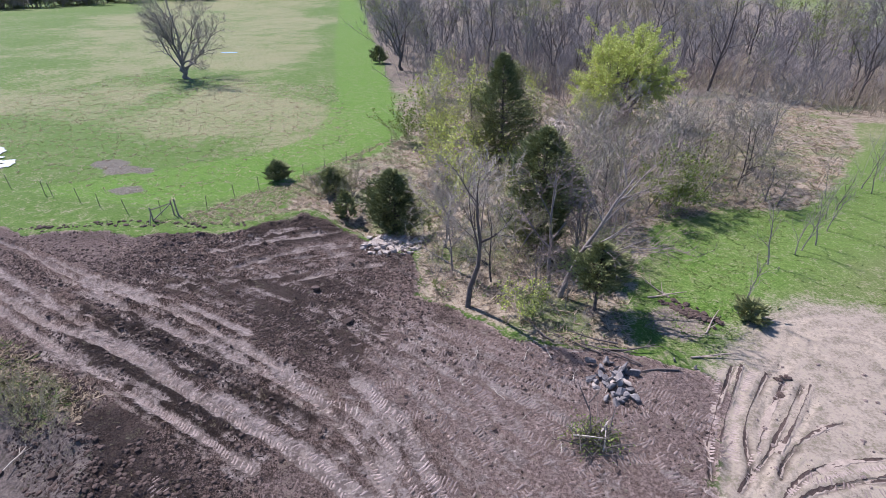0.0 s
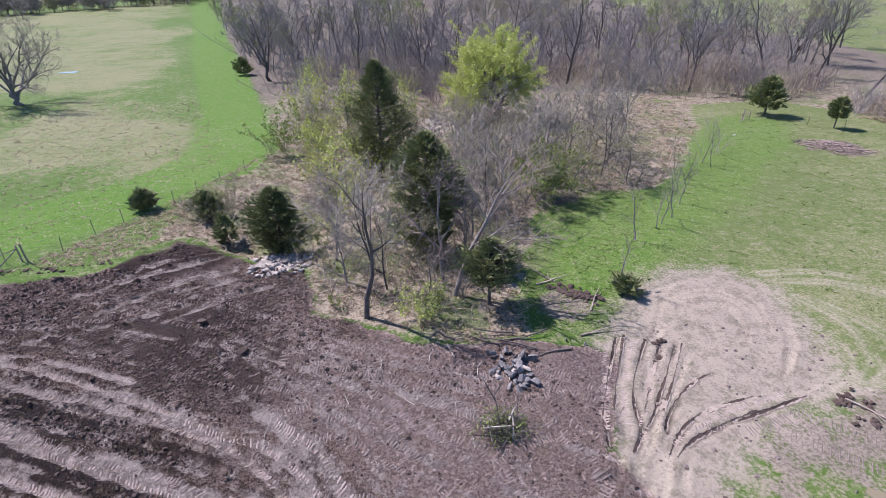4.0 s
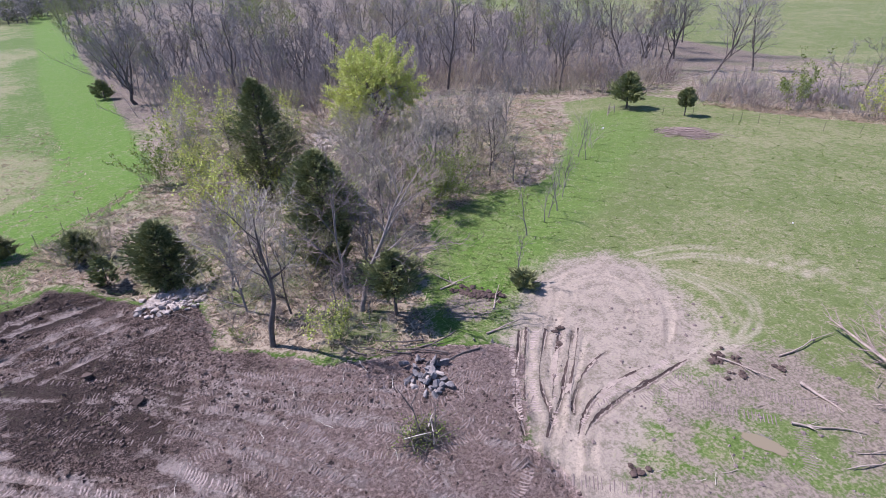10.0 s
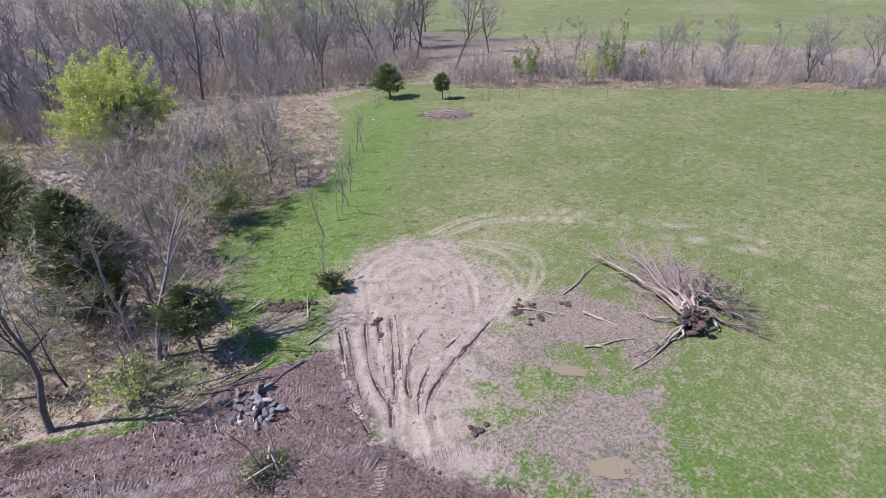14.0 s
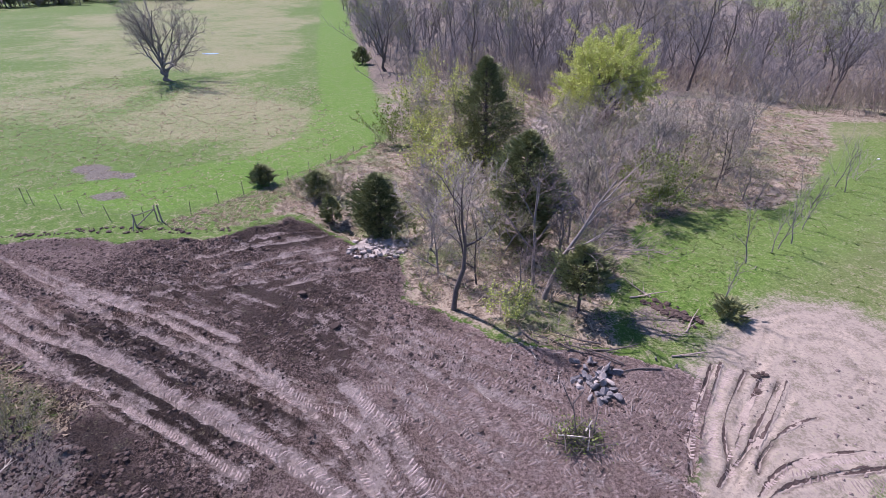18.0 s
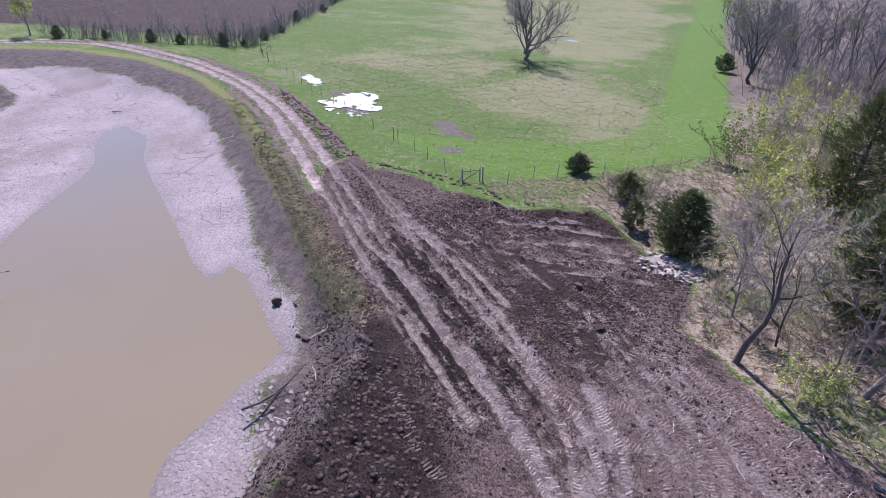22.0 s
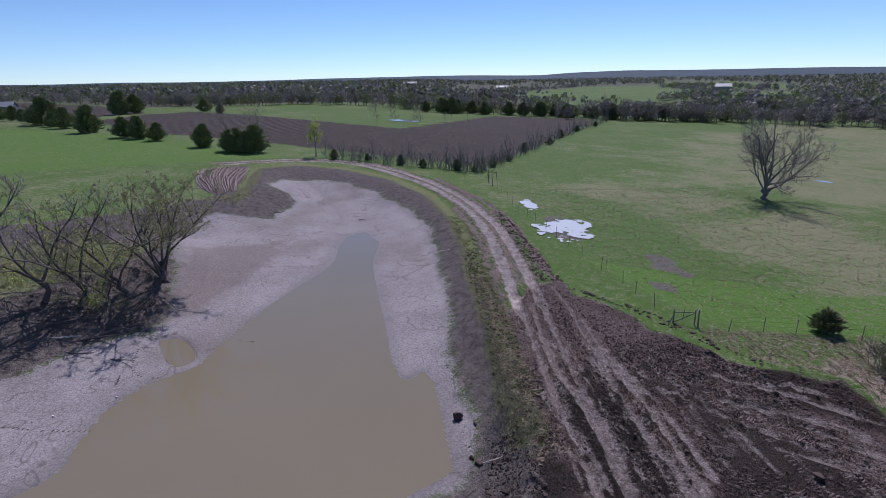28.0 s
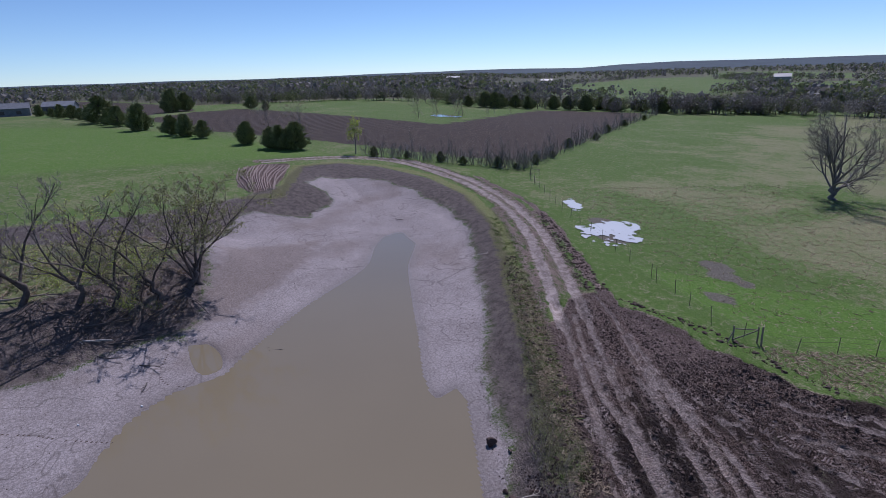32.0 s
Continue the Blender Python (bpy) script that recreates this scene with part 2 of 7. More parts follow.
THICKET = [(-15, 36.6), (-12.5, 36), (-10, 34.3), (-7.8, 32.2), (-4.4, 30.6), (-3.6, 25.6), (-0.8, 24), (2, 22.5), (5, 21), (8, 21.9), (8.4, 26.6), (10.8, 32), (12, 36),
           (18.8, 40.6), (25, 41), (31, 48), (40, 60), (45.4, 71), (50, 71.5), (58, 72), (66, 62), (66, 54), (73, 43), (82, 27.5), (92, 11), (106, -18), (138, -30),
           (124, 50), (114, 93), (112, 124), (90, 400), (-90, 400), (-39, 176), (-16, 87), (-9, 58), (-11.5, 50), (-15.5, 44)]
SOIL_AREA = [(-34, 28.6), (-30, 31.0), (-26, 31.2), (-22.8, 30.9), (-20.5, 31.8), (-18.1, 31.8), (-15.8, 32.6), (-13.2, 35.4), (-10.3, 34.1), (-7.8, 32), (-4.2, 30.5), (-3.5, 25.4), (-0.8, 23.8), (2, 22.3),
             (4.5, 21.3), (8.4, 21.6), (10.3, 20.2), (11.2, 19), (9, 14), (10, 9), (14, 3), (15, -14), (-9, -14), (-7.5, -8), (-9.5, 1), (-12.5, 8), (-14.6, 13), (-24, 18.6), (-30, 22)]
LOOP_AREA = [(8.5, 13), (9.2, 15.5), (11.3, 20), (12.4, 21.4), (14.5, 24.2), (16.2, 25.9), (18.5, 27), (21.5, 26.7), (22.9, 24.2), (22.6, 20.8), (21.2, 17.1), (19.7, 15.6), (17.2, 14.9), (14, 13.3), (12.4, 12.1), (11, 10), (10, 8.6), (6, 9)]
SCRAPE_AREA = [(17.6, 15.3), (20.2, 16), (23.3, 14.8), (26, 13.4), (27.2, 11.5), (25.4, 9.2), (23.7, 7.7), (21.1, 7.3), (19.2, 6.2), (16.7, 5.2), (14.9, 3.8), (12.4, 5.6), (9.8, 8.4), (11.4, 11.4), (15.1, 14.1)]
FAR_LUSH = [(-104, -90), (-110, -20), (-113, 26), (-128, 20), (-160, 2), (-205, -26), (-236, -58), (-250, -140), (-120, -150)]
LUSH_AREA = [(-88, 330), (-38, 133), (-22.1, 77), (-18.9, 57), (-22, 50), (-38, 37.5), (-31, 36.4), (-23.5, 35.4), (-20, 38.5), (-15.5, 44), (-11.5, 50), (-9, 57.6), (-16, 87), (-39, 176), (-82, 331)]
PLOW_AREA = [(-208, -9), (-243, -17), (-277, 0), (-284, 19.5), (-271, 25), (-210, 53), (-169, 76), (-192, 107), (-223, 149), (-211, 169), (-202, 193), (-176, 168), (-96, 66), (-95, 58), (-113, 44), (-138, 28), (-177, -1)]
PLOW_FAR = [(-506, -118), (-559, -84), (-377, -14), (-293, 2), (-269, -20), (-396, -72)]
# open fields among the far woods
FAR_FIELDS = [[(-425, 270), (-702, 520), (-886, 814), (-880, 960), (-662, 800), (-517, 707), (-396, 543), (-339, 396), (-270, 280), (-358, 285)],
              [(-451, 644), (-434, 700), (-376, 715), (-249, 471), (-302, 475), (-352, 505)], [(-1320, 1570), (-962, 1390), (-621, 1095), (-460, 805), (-611, 870), (-756, 905)]]
# the pale flat of dried mud, and the browner part of it beside the willows
MUD_FLAT = [(-17.7, 9.2), (-18.4, 11.7), (-19.1, 12.7), (-22.2, 14.0), (-25.8, 15.3), (-29.9, 17.0), (-37.5, 20.7), (-44.8, 24.1), (-49.5, 26.2), (-57.8, 29.8), (-68, 31), (-78, 30.8), (-87.4, 28.2),
            (-91.5, 24.8), (-92.5, 20), (-88.4, 17.4), (-84, 19), (-79.9, 19.4), (-76, 17), (-72.4, 14), (-74, 7), (-66, 2.6), (-58, 1.6), (-52, 1.4), (-45, 0.6), (-42.1, -1), (-42.5, -3.1),
            (-41.2, -6.2), (-38.7, -8.5), (-38.4, -10.8), (-41, -22), (-24, -31), (-9, -24), (-8, -8), (-10, 1), (-13, 5)]
BROWN_FLAT = [(-54.3, 1.0), (-61, 3.6), (-63, 8.1), (-63, 13.2), (-56.8, 10.8), (-49.9, 6.5), (-45.5, 2.0), (-44.1, -0.6)]
STRAW_AREA = [(-50, 56), (-59, 61), (-66, 64), (-72.6, 69.4), (-78, 84), (-106, 118), (-143, 189), (-156, 260), (-90, 310), (-38, 134), (-22.5, 77), (-19.8, 58), (-23.5, 51), (-31, 48.5), (-40, 51)]
MUD_CORNER = [(-101.8, 7.1), (-106, 11.6), (-105, 16.5), (-92.7, 13.8), (-82.0, 10.8), (-80.8, 7.8), (-86.5, 6)]
ROAD_LEFT = [(-108, 12), (-108.4, 26.5), (-101, 35.6), (-82.1, 39.2), (-64.9, 38.1), (-51, 34), (-40.3, 29), (-33, 25.3)]
ROAD_RIGHT = [(-110.4, 12), (-110.8, 27), (-103, 37.4), (-85, 41.4), (-68, 40.5), (-53.2, 36.7), (-42, 32), (-34, 28)]
# freshly turned, still moist soil: area, strength
MOIST = [([(-15, 9.4), (-19.4, 14.2), (-18.6, 15.8), (-15, 15.2), (-8, 11.2), (-4, 6), (-5, 1), (-10.5, 0), (-12.6, 5.6)], 0.62), ([(-20.4, 19.9), (-17.8, 18.3), (-14.5, 16.6), (-10, 14.2), (-8.5, 14.6), (-13.5, 17.6), (-17.9, 19.5)], 1.0),
         ([(-20.8, 21.8), (-17.7, 21.1), (-13.1, 19.4), (-9, 17.2), (-6.5, 15.6), (-9.5, 16.4), (-14.6, 18.9), (-18.6, 20.5)], 1.0), ([(-18, 25.2), (-12, 27), (-6, 26.5), (-4.4, 22), (-6, 18.6), (-9, 20.2), (-13, 22.8)], 0.55),
         ([(-16, 32.4), (-13, 35.2), (-9, 33.4), (-10.5, 31.6), (-14, 31)], 0.6), ([(-34, 29.4), (-27, 29.6), (-20, 30.6), (-20, 31.6), (-27, 31), (-34, 30.6)], 0.35)]
# wheel tracks over the dam: line of places, half width, depth
TRACKS = [
    (ROAD_LEFT + [(-29.5, 23.6)], 0.5, 0.10), (ROAD_RIGHT + [(-30.0, 26.0)], 0.5, 0.10),
    ([(-33, 25.4), (-28.5, 23.2), (-23.8, 20.8), (-19.9, 18.7), (-16.6, 17.2), (-13.4, 15.7), (-10.8, 14.5), (-7.8, 13)], 0.21, 0.13),
    ([(-33, 27.6), (-25.1, 23.5), (-20.7, 21.1), (-17, 19.4), (-12.2, 17.1), (-8.6, 15.4), (-5.7, 13.8), (-2, 11.4)], 0.21, 0.12),
    ([(-31, 25.6), (-23.4, 21.4), (-19.7, 20), (-15.6, 18.4), (-12.8, 17.0), (-8.6, 14.9), (-6.8, 14), (-3, 11.6)], 0.19, 0.12),
    ([(-33, 29), (-29.6, 28.1), (-20.2, 23.1), (-15.8, 21), (-10.8, 18.9), (-7, 16.9), (-5.5, 15.8), (-3.5, 13.6), (-1, 10)], 0.21, 0.12),
    ([(-29, 28), (-23.9, 25.2), (-19.7, 23.7), (-16.2, 22.5), (-10.8, 19.7), (-6.5, 17), (-4.7, 16.2), (-2.8, 14.2), (0, 10)], 0.21, 0.11),
    ([(-27, 27.2), (-21.9, 24.9), (-17.1, 23.5), (-14, 22.3), (-11.2, 20.9)], 0.22, 0.08),
    ([(-5.2, 18.1), (-3.8, 16.9), (-2.4, 15.2), (0, 11)], 0.35, 0.05),
    ([(-17.7, 29.1), (-14.4, 31), (-11.1, 32.6), (-8.4, 34.4)], 0.22, 0.10),
    ([(-14.4, 28.2), (-11.6, 29.8), (-8.6, 31.1)], 0.25, 0.10),
    ([(-15.4, 27.2), (-11.9, 28.9), (-8.0, 30.2)], 0.22, 0.10),
    ([(-11.3, 25.8), (-8.7, 27.7), (-6, 28.9)], 0.25, 0.08),
]
# fainter, half-covered tracks: line of places, half width, strength
fr = random.Random(61)
FAINT = [([(x + 0.32 * o, y + 0.64 * o) for x, y in TRACKS[k][0][1:]], 0.09, 0.85) for k in (2, 3, 5, 6) for o in (0.8, -0.75)]
for k in range(26):
    base = TRACKS[3 + k % 5][0]
    off, cut = fr.uniform(-2.6, 5.5), fr.randrange(0, max(1, len(base) - 3))
    FAINT.append(([(x + 0.45 * off + fr.gauss(0, 0.12), y + 0.9 * off + fr.gauss(0, 0.12)) for x, y in base[cut:cut + fr.randrange(3, 6)]], fr.uniform(0.10, 0.20), fr.uniform(0.35, 0.75)))
for k in range(26):
    off = 13.5 * k / 25 + fr.gauss(0, 0.3)
    base = [(-8.5, 27.5), (-4, 24.6), (0, 22.3), (4.5, 20.2), (8.5, 18.4)]
    cut = fr.randrange(0, 3)
    FAINT.append(([(x + 0.1 * off + fr.gauss(0, 0.2), y - off * (0.55 + 0.45 * i / 4) + fr.gauss(0, 0.15)) for i, (x, y) in enumerate(base)][cut:cut + fr.randrange(2, 5)], fr.uniform(0.12, 0.28), fr.uniform(0.45, 0.8)))
for k in range(9):
    off = fr.uniform(-1.5, 6.5)
    FAINT.append(([(x + fr.gauss(0, 0.2), y - off + fr.gauss(0, 0.15)) for x, y in ((-19.5, 30.6), (-15.6, 31.4), (-11.8, 33), (-8.2, 34.6))][fr.randrange(0, 2):], fr.uniform(0.10, 0.2), fr.uniform(0.5, 0.8)))
# sharp ruts in the loop of tracks
RUTS = [
    [(12.3, 21.0), (10.7, 18.2), (9.5, 15.9), (9.0, 14.2)], [(13.7, 20.6), (11.7, 17.7), (11.0, 16.1), (10.6, 14.8), (9.8, 13.7)],
    [(14.9, 19.9), (13.2, 17.6), (11.5, 15.5), (10.5, 14.5)], [(15.5, 17.7), (13.9, 16.9), (12.3, 15.6), (11.6, 14.6)],
    [(15.9, 15.8), (14.2, 15.5), (12.6, 14.8), (11.1, 13.4)], [(16.0, 15.1), (14.1, 14.6), (12.3, 13.9), (11.3, 13.2)], [(18.3, 15.5), (16.1, 15.0), (14.6, 14.6)],
    [(14.3, 20.2), (12.5, 17.6), (11.3, 15.8)],
]
# pale wheel ways worn down between the ruts
WAYS = [[(13.6, 22.4), (12.9, 20.8), (10.9, 17.6), (9.8, 14.9), (8.9, 13.2), (8.2, 10.5)], [(17.0, 24.2), (15.6, 22.5), (13.5, 19.6), (11.9, 16.9), (11.1, 15.1), (9.6, 12.8), (8.8, 10)], [(15.9, 20.1), (13.5, 17.2), (11.3, 14.9), (9.8, 12.6), (9, 9.5)],
        [(20.3, 18.6), (18.6, 16.9), (16.3, 15.9), (13.3, 15.5), (11.3, 14.0), (9.8, 12.0)], [(21.2, 18.0), (19.6, 16.2), (17.3, 15.3), (14.5, 14.6), (11.9, 13.2), (10.6, 11.6), (10.1, 9.4)]]
TURN_OUTER = [(14.6, 24.0), (16.2, 25.9), (18.9, 27.0), (21.6, 26.3), (22.3, 23.2), (21.1, 19.6), (19.0, 17.4), (16.9, 16.4)]
TURNS = [[(x + (18.2 - x) * k * 0.11, y + (21.3 - y) * k * 0.11) for x, y in TURN_OUTER] for k in range(7)]
ARCS = [
    [(23.0, 23.9), (23.6, 20.7), (22.3, 17.4), (19.7, 15.9), (17.4, 15.3)], [(24.9, 22.7), (26.2, 19.3), (24.8, 17.1), (22.2, 15.9), (20.4, 15.8)], [(24.2, 23.2), (24.9, 20.2), (23.6, 17.2), (21.6, 15.9)],
    [(24.4, 25.0), (27.6, 24.2), (30.8, 21.5), (32.9, 17.4), (34.0, 13.8), (35.1, 10.0), (35.7, 6.1), (35.8, 3.0)], [(24.0, 26.0), (28.2, 25.4), (32.2, 22), (34.6, 17.4), (36, 13.4), (37.2, 8)],
]
SLOPE_X, SLOPE_Y = -0.0244, -0.0454


def soft_clamp(v, lo, hi, w):
    """v, levelling out below lo and above hi."""
    top = lambda a, b: -w * np.logaddexp(-a / w, -b / w)
    return -top(-top(v, hi), -lo)


def natural_z(x, y):
    """The lie of the land: falling away along the creek, level far off."""
    u = (SLOPE_X * x + SLOPE_Y * y) / math.hypot(SLOPE_X, SLOPE_Y)
    return math.hypot(SLOPE_X, SLOPE_Y) * soft_clamp(u, -140.0, 70.0, 12.0)


def land_z(x, y):
    """The ground without its fine grain."""
    x, y = np.asarray(x, float), np.asarray(y, float)
    z = natural_z(x, y)
    d, _ = line_distance(x, y, CREEK)
    z = z - 1.3 * np.exp(-(d / 2.6) ** 2) * smooth(y, 32.5, 36.0)
    top, w = inside(x, y, BANK_TOP), inside(x, y, WATER_EDGE)
    s = np.clip(-w, 0, None) / (np.clip(-w, 0, None) + np.clip(top, 1e-3, None))
    rise = 0.30 * smooth(s, 0.0, 0.72) * s / 0.72 + 0.70 * smooth(s, 0.60, 1.0)
    rise = np.where(s > 0.72, 0.30 + 0.70 * smooth(s, 0.60, 1.0), rise)
    basin = np.where(w > 0, WATER_Z - 0.02 - 0.5 * smooth(w, 0, 4.0), WATER_Z + (np.maximum(z, -0.6) - WATER_Z) * np.clip(rise, 0, 1))
    z = np.where(top > 0, basin, z)
    pool = inside(x, y, POOL_EDGE)
    z = np.where(pool > -0.6, np.minimum(z, WATER_Z + 0.06 - 0.3 * smooth(pool, -0.6, 0.8)), z)
    # the dam's rim beside the road, and the push-out berm on its field side
    d, _ = line_distance(x, y, ROAD_RIGHT[2:])
    z = z + 0.25 * np.exp(-((d - 1.6) / 0.7) ** 2) * (top < 0)
    d, _ = line_distance(x, y, [(-16, 9.5), (-13.8, 11), (-12.5, 8), (-11, 5)])
    z = z + 0.55 * np.exp(-(d / 1.3) ** 2)
    d, _ = line_distance(x, y, [(-16.5, 33.2), (-13.2, 36), (-11, 35.2)])
    return z + 0.35 * np.exp(-(d / 0.9) ** 2)


# ---------------------------------------------------------------- ground sheet
def steps(parts):
    """Grid lines: runs of (end, spacing at that end)."""
    out = [parts[0][0]]
    for (a, sa), (b, sb) in zip(parts, parts[1:]):
        n = max(2, int(round((b - a) / ((sa + sb) / 2))))
        s = np.linspace(0, 1, n + 1)[1:]
        w = sa * s + (sb - sa) * s * s / 2
        out += list(a + (b - a) * w / w[-1])
    return np.array(out)


GX = steps([(-4500, 500), (-1200, 70), (-700, 22), (-300, 9), (-120, 0.9), (-62, 0.5), (-30, 0.15), (26, 0.15), (60, 1.2), (140, 4), (400, 40), (4500, 500)])
GY = steps([(-3000, 500), (-300, 30), (-40, 3), (-8, 0.5), (6, 0.15), (35, 0.15), (52, 0.55), (110, 1.6), (220, 5), (600, 18), (1200, 60), (4500, 500)])
X, Y = np.meshgrid(GX, GY)
Z = land_z(X, Y)
wob = fbm(X, Y, 2.2, 3, 5) * 1.6
soil_d = inside(X, Y, SOIL_AREA) + wob
loop_d = inside(X, Y, LOOP_AREA) + wob * 0.6
scrape_d = inside(X, Y, SCRAPE_AREA) + wob * 0.9
top_d, water_d = inside(X, Y, BANK_TOP) + wob * 0.5, inside(X, Y, WATER_EDGE)
soil = smooth(soil_d, -0.5, 0.5)
loop = smooth(loop_d, -2.2, 1.2)
scrape = smooth(scrape_d, -1.2, 1.0) * (0.30 + 0.70 * smooth(fbm(X, Y, 3.2, 3, 31), -0.14, 0.08))
for gx, gy, gr in ((16.2, 11.0, 1.3), (13.0, 11.4, 0.8), (19.8, 9.5, 0.8), (12.2, 12.0, 0.6)):
    scrape = scrape * (1 - 0.6 * smooth(-np.hypot(X - gx, Y - gy) + wob * 0.6, -gr - 0.4, -gr + 0.4))
track = np.zeros_like(X)
for k, (pts, half, depth) in enumerate(TRACKS):
    d, _ = line_distance(X, Y, round_line(pts, 5))
    faded = 0.8 if k > 8 else 1.0
    d = d + fbm(X, Y, 0.9, 2, 40 + k) * 0.34 + fbm(X, Y, 4.0, 2, 50 + k) * (0.3 if k > 1 else 0.1)
    hit = faded * smooth(-d, -half - 0.13, -half + 0.13) * (0.45 + 0.55 * smooth(fbm(X, Y, 1.3, 3, 60 + k), -0.22, 0.0) if k > 1 else 0.82 + 0.18 * smooth(fbm(X, Y, 1.6, 3, 60 + k), -0.2, 0.05))
    track = np.maximum(track, hit)
    Z += -depth * np.exp(-((d / half) ** 4)) + depth * 0.75 * np.exp(-(((d - half - 0.18) / 0.13) ** 2))
for k, (pts, half, strength) in enumerate(FAINT):
    rows = np.where((GY > min(p[1] for p in pts) - 1) & (GY < max(p[1] for p in pts) + 1))[0]
    cols = np.where((GX > min(p[0] for p in pts) - 1) & (GX < max(p[0] for p in pts) + 1))[0]
    if not len(rows) or not len(cols):
        continue
    box = np.s_[rows[0]:rows[-1] + 1, cols[0]:cols[-1] + 1]
    bx, by = X[box], Y[box]
    d, _ = line_distance(bx, by, round_line(pts, 5))
    d = d + fbm(bx, by, 1.2, 2, 200 + k) * 0.3
    hit = strength * smooth(-d, -half - 0.12, -half + 0.10) * smooth(fbm(bx, by, 1.4, 3, 260 + k), -0.2, 0.05)
    track[box] = np.maximum(track[box], hit * (soil[box] > 0.3))
    Z[box] += -0.05 * np.exp(-((d / half) ** 4)) + 0.06 * np.exp(-(((d - half - 0.12) / 0.12) ** 2))


def around(pts, pad=1.5):
    """The part of the grid that lies near a line."""
    r0, r1 = np.searchsorted(GY, [min(p[1] for p in pts) - pad, max(p[1] for p in pts) + pad])
    c0, c1 = np.searchsorted(GX, [min(p[0] for p in pts) - pad, max(p[0] for p in pts) + pad])
    return np.s_[max(r0 - 1, 0):r1 + 1, max(c0 - 1, 0):c1 + 1]


rut = np.zeros_like(X)
for k, pts in enumerate(RUTS):
    box = around(pts)
    bx, by = X[box], Y[box]
    d, along = line_distance(bx, by, round_line(pts, 5))
    d = d + fbm(bx, by, 0.8, 2, 80 + k) * 0.12
    on = smooth(np.sin(along * 1.1 + k), -0.7, 0.6)
    rut[box] = np.maximum(rut[box], on * np.exp(-((d / 0.10) ** 2)))
    Z[box] += on * (-0.09 * np.exp(-((d / 0.11) ** 2)) + 0.05 * np.exp(-(((d - 0.26) / 0.12) ** 2)))
arc = np.zeros_like(X)
for k, pts in enumerate(TURNS + WAYS):
    box = around(pts)
    bx, by = X[box], Y[box]
    d, along = line_distance(bx, by, round_line(pts, 5))
    d = d + fbm(bx, by, 1.1, 2, 160 + k) * 0.22 + fbm(bx, by, 5.0, 2, 170 + k) * 0.7
    worn = k >= len(TURNS)
    half = 0.26 if worn else 0.20
    keep = smooth(fbm(bx, by, 1.8, 2, 180 + k), -0.25, 0.12) * (1.0 if worn else smooth(fbm(bx, by, 4.0, 2, 190 + k), -0.18, 0.1))
    arc[box] = np.maximum(arc[box], (0.9 if worn else 0.7) * keep * np.exp(-((d / half) ** 4)))
    edge_d = np.abs(d) - half - 0.06
    rut[box] = np.maximum(rut[box], (0.30 if worn else 0.18) * keep * smooth(fbm(bx, by, 1.3, 2, 195 + k), -0.12, 0.15) * np.exp(-((edge_d / 0.07) ** 2)))
    Z[box] += keep * (-0.05 * np.exp(-((d / half) ** 4)) + (0.04 if worn else 0.02) * np.exp(-((edge_d / 0.10) ** 2)))
for k, pts in enumerate(ARCS):
    box = around(pts)
    bx, by = X[box], Y[box]
    d, _ = line_distance(bx, by, round_line(pts, 6))
    d = np.abs(d - 0.25 + fbm(bx, by, 1.5, 2, 120 + k) * 0.25)
    arc[box] = np.maximum(arc[box], np.exp(-((d / 0.16) ** 2)) * smooth(fbm(bx, by, 2.0, 2, 140 + k), -0.25, 0.15))
road = np.maximum(smooth(-line_distance(X, Y, round_line([((a[0] + b[0]) / 2, (a[1] + b[1]) / 2) for a, b in zip(ROAD_LEFT, ROAD_RIGHT)], 5))[0] + wob * 0.4, -2.5, -1.7), 0)
road = road * smooth(-X, 30, 36)
berm = 0.85 * smooth(-line_distance(X, Y, [(-82, 44), (-73.8, 42.9), (-62, 41.8), (-51.3, 38.4), (-42.9, 34.4), (-36, 31.2), (-31, 29.6), (-26, 29.8)])[0] + wob * 0.8, -1.0, -0.3)
shoulder = 0.62 * smooth(-line_distance(X, Y, [(-62, 36.2), (-51, 32.4), (-42, 28.3), (-34, 24.4), (-27.8, 21.2), (-22, 18.6)])[0] + wob * 0.7, -1.2, -0.4)
plow_d = np.maximum(inside(X, Y, PLOW_AREA), inside(X, Y, PLOW_FAR))
far_floor = smooth(np.hypot(X, Y), 330, 370) * smooth(-np.maximum(plow_d, np.maximum(inside(X, Y, FAR_FIELDS[0]), np.maximum(inside(X, Y, FAR_FIELDS[1]), inside(X, Y, FAR_FIELDS[2])))), 0, 14) * (X < 0)
straw = 0.30 + 0.0 * X
on_pasture = (X < -8) & (Y > 30)
lone = np.minimum(np.hypot((X + 52) / 10.0, (Y - 90) / 7.5), np.hypot((X + 45.5) / 3.6, (Y - 76) / 12.0))
straw = np.where(on_pasture, 0.02 + 0.98 * smooth(inside(X, Y, STRAW_AREA) + fbm(X, Y, 16, 3, 93) * 34, -7.0, 9.0) * smooth(lone + fbm(X, Y, 5, 3, 95) * 1.3, 0.6, 1.3), straw)
straw = np.where(X < -96, np.where(Y < 60, 0.22, straw), straw)
near = smooth(-np.hypot(X + 3, (Y - 16) * 1.2), -75, -40)
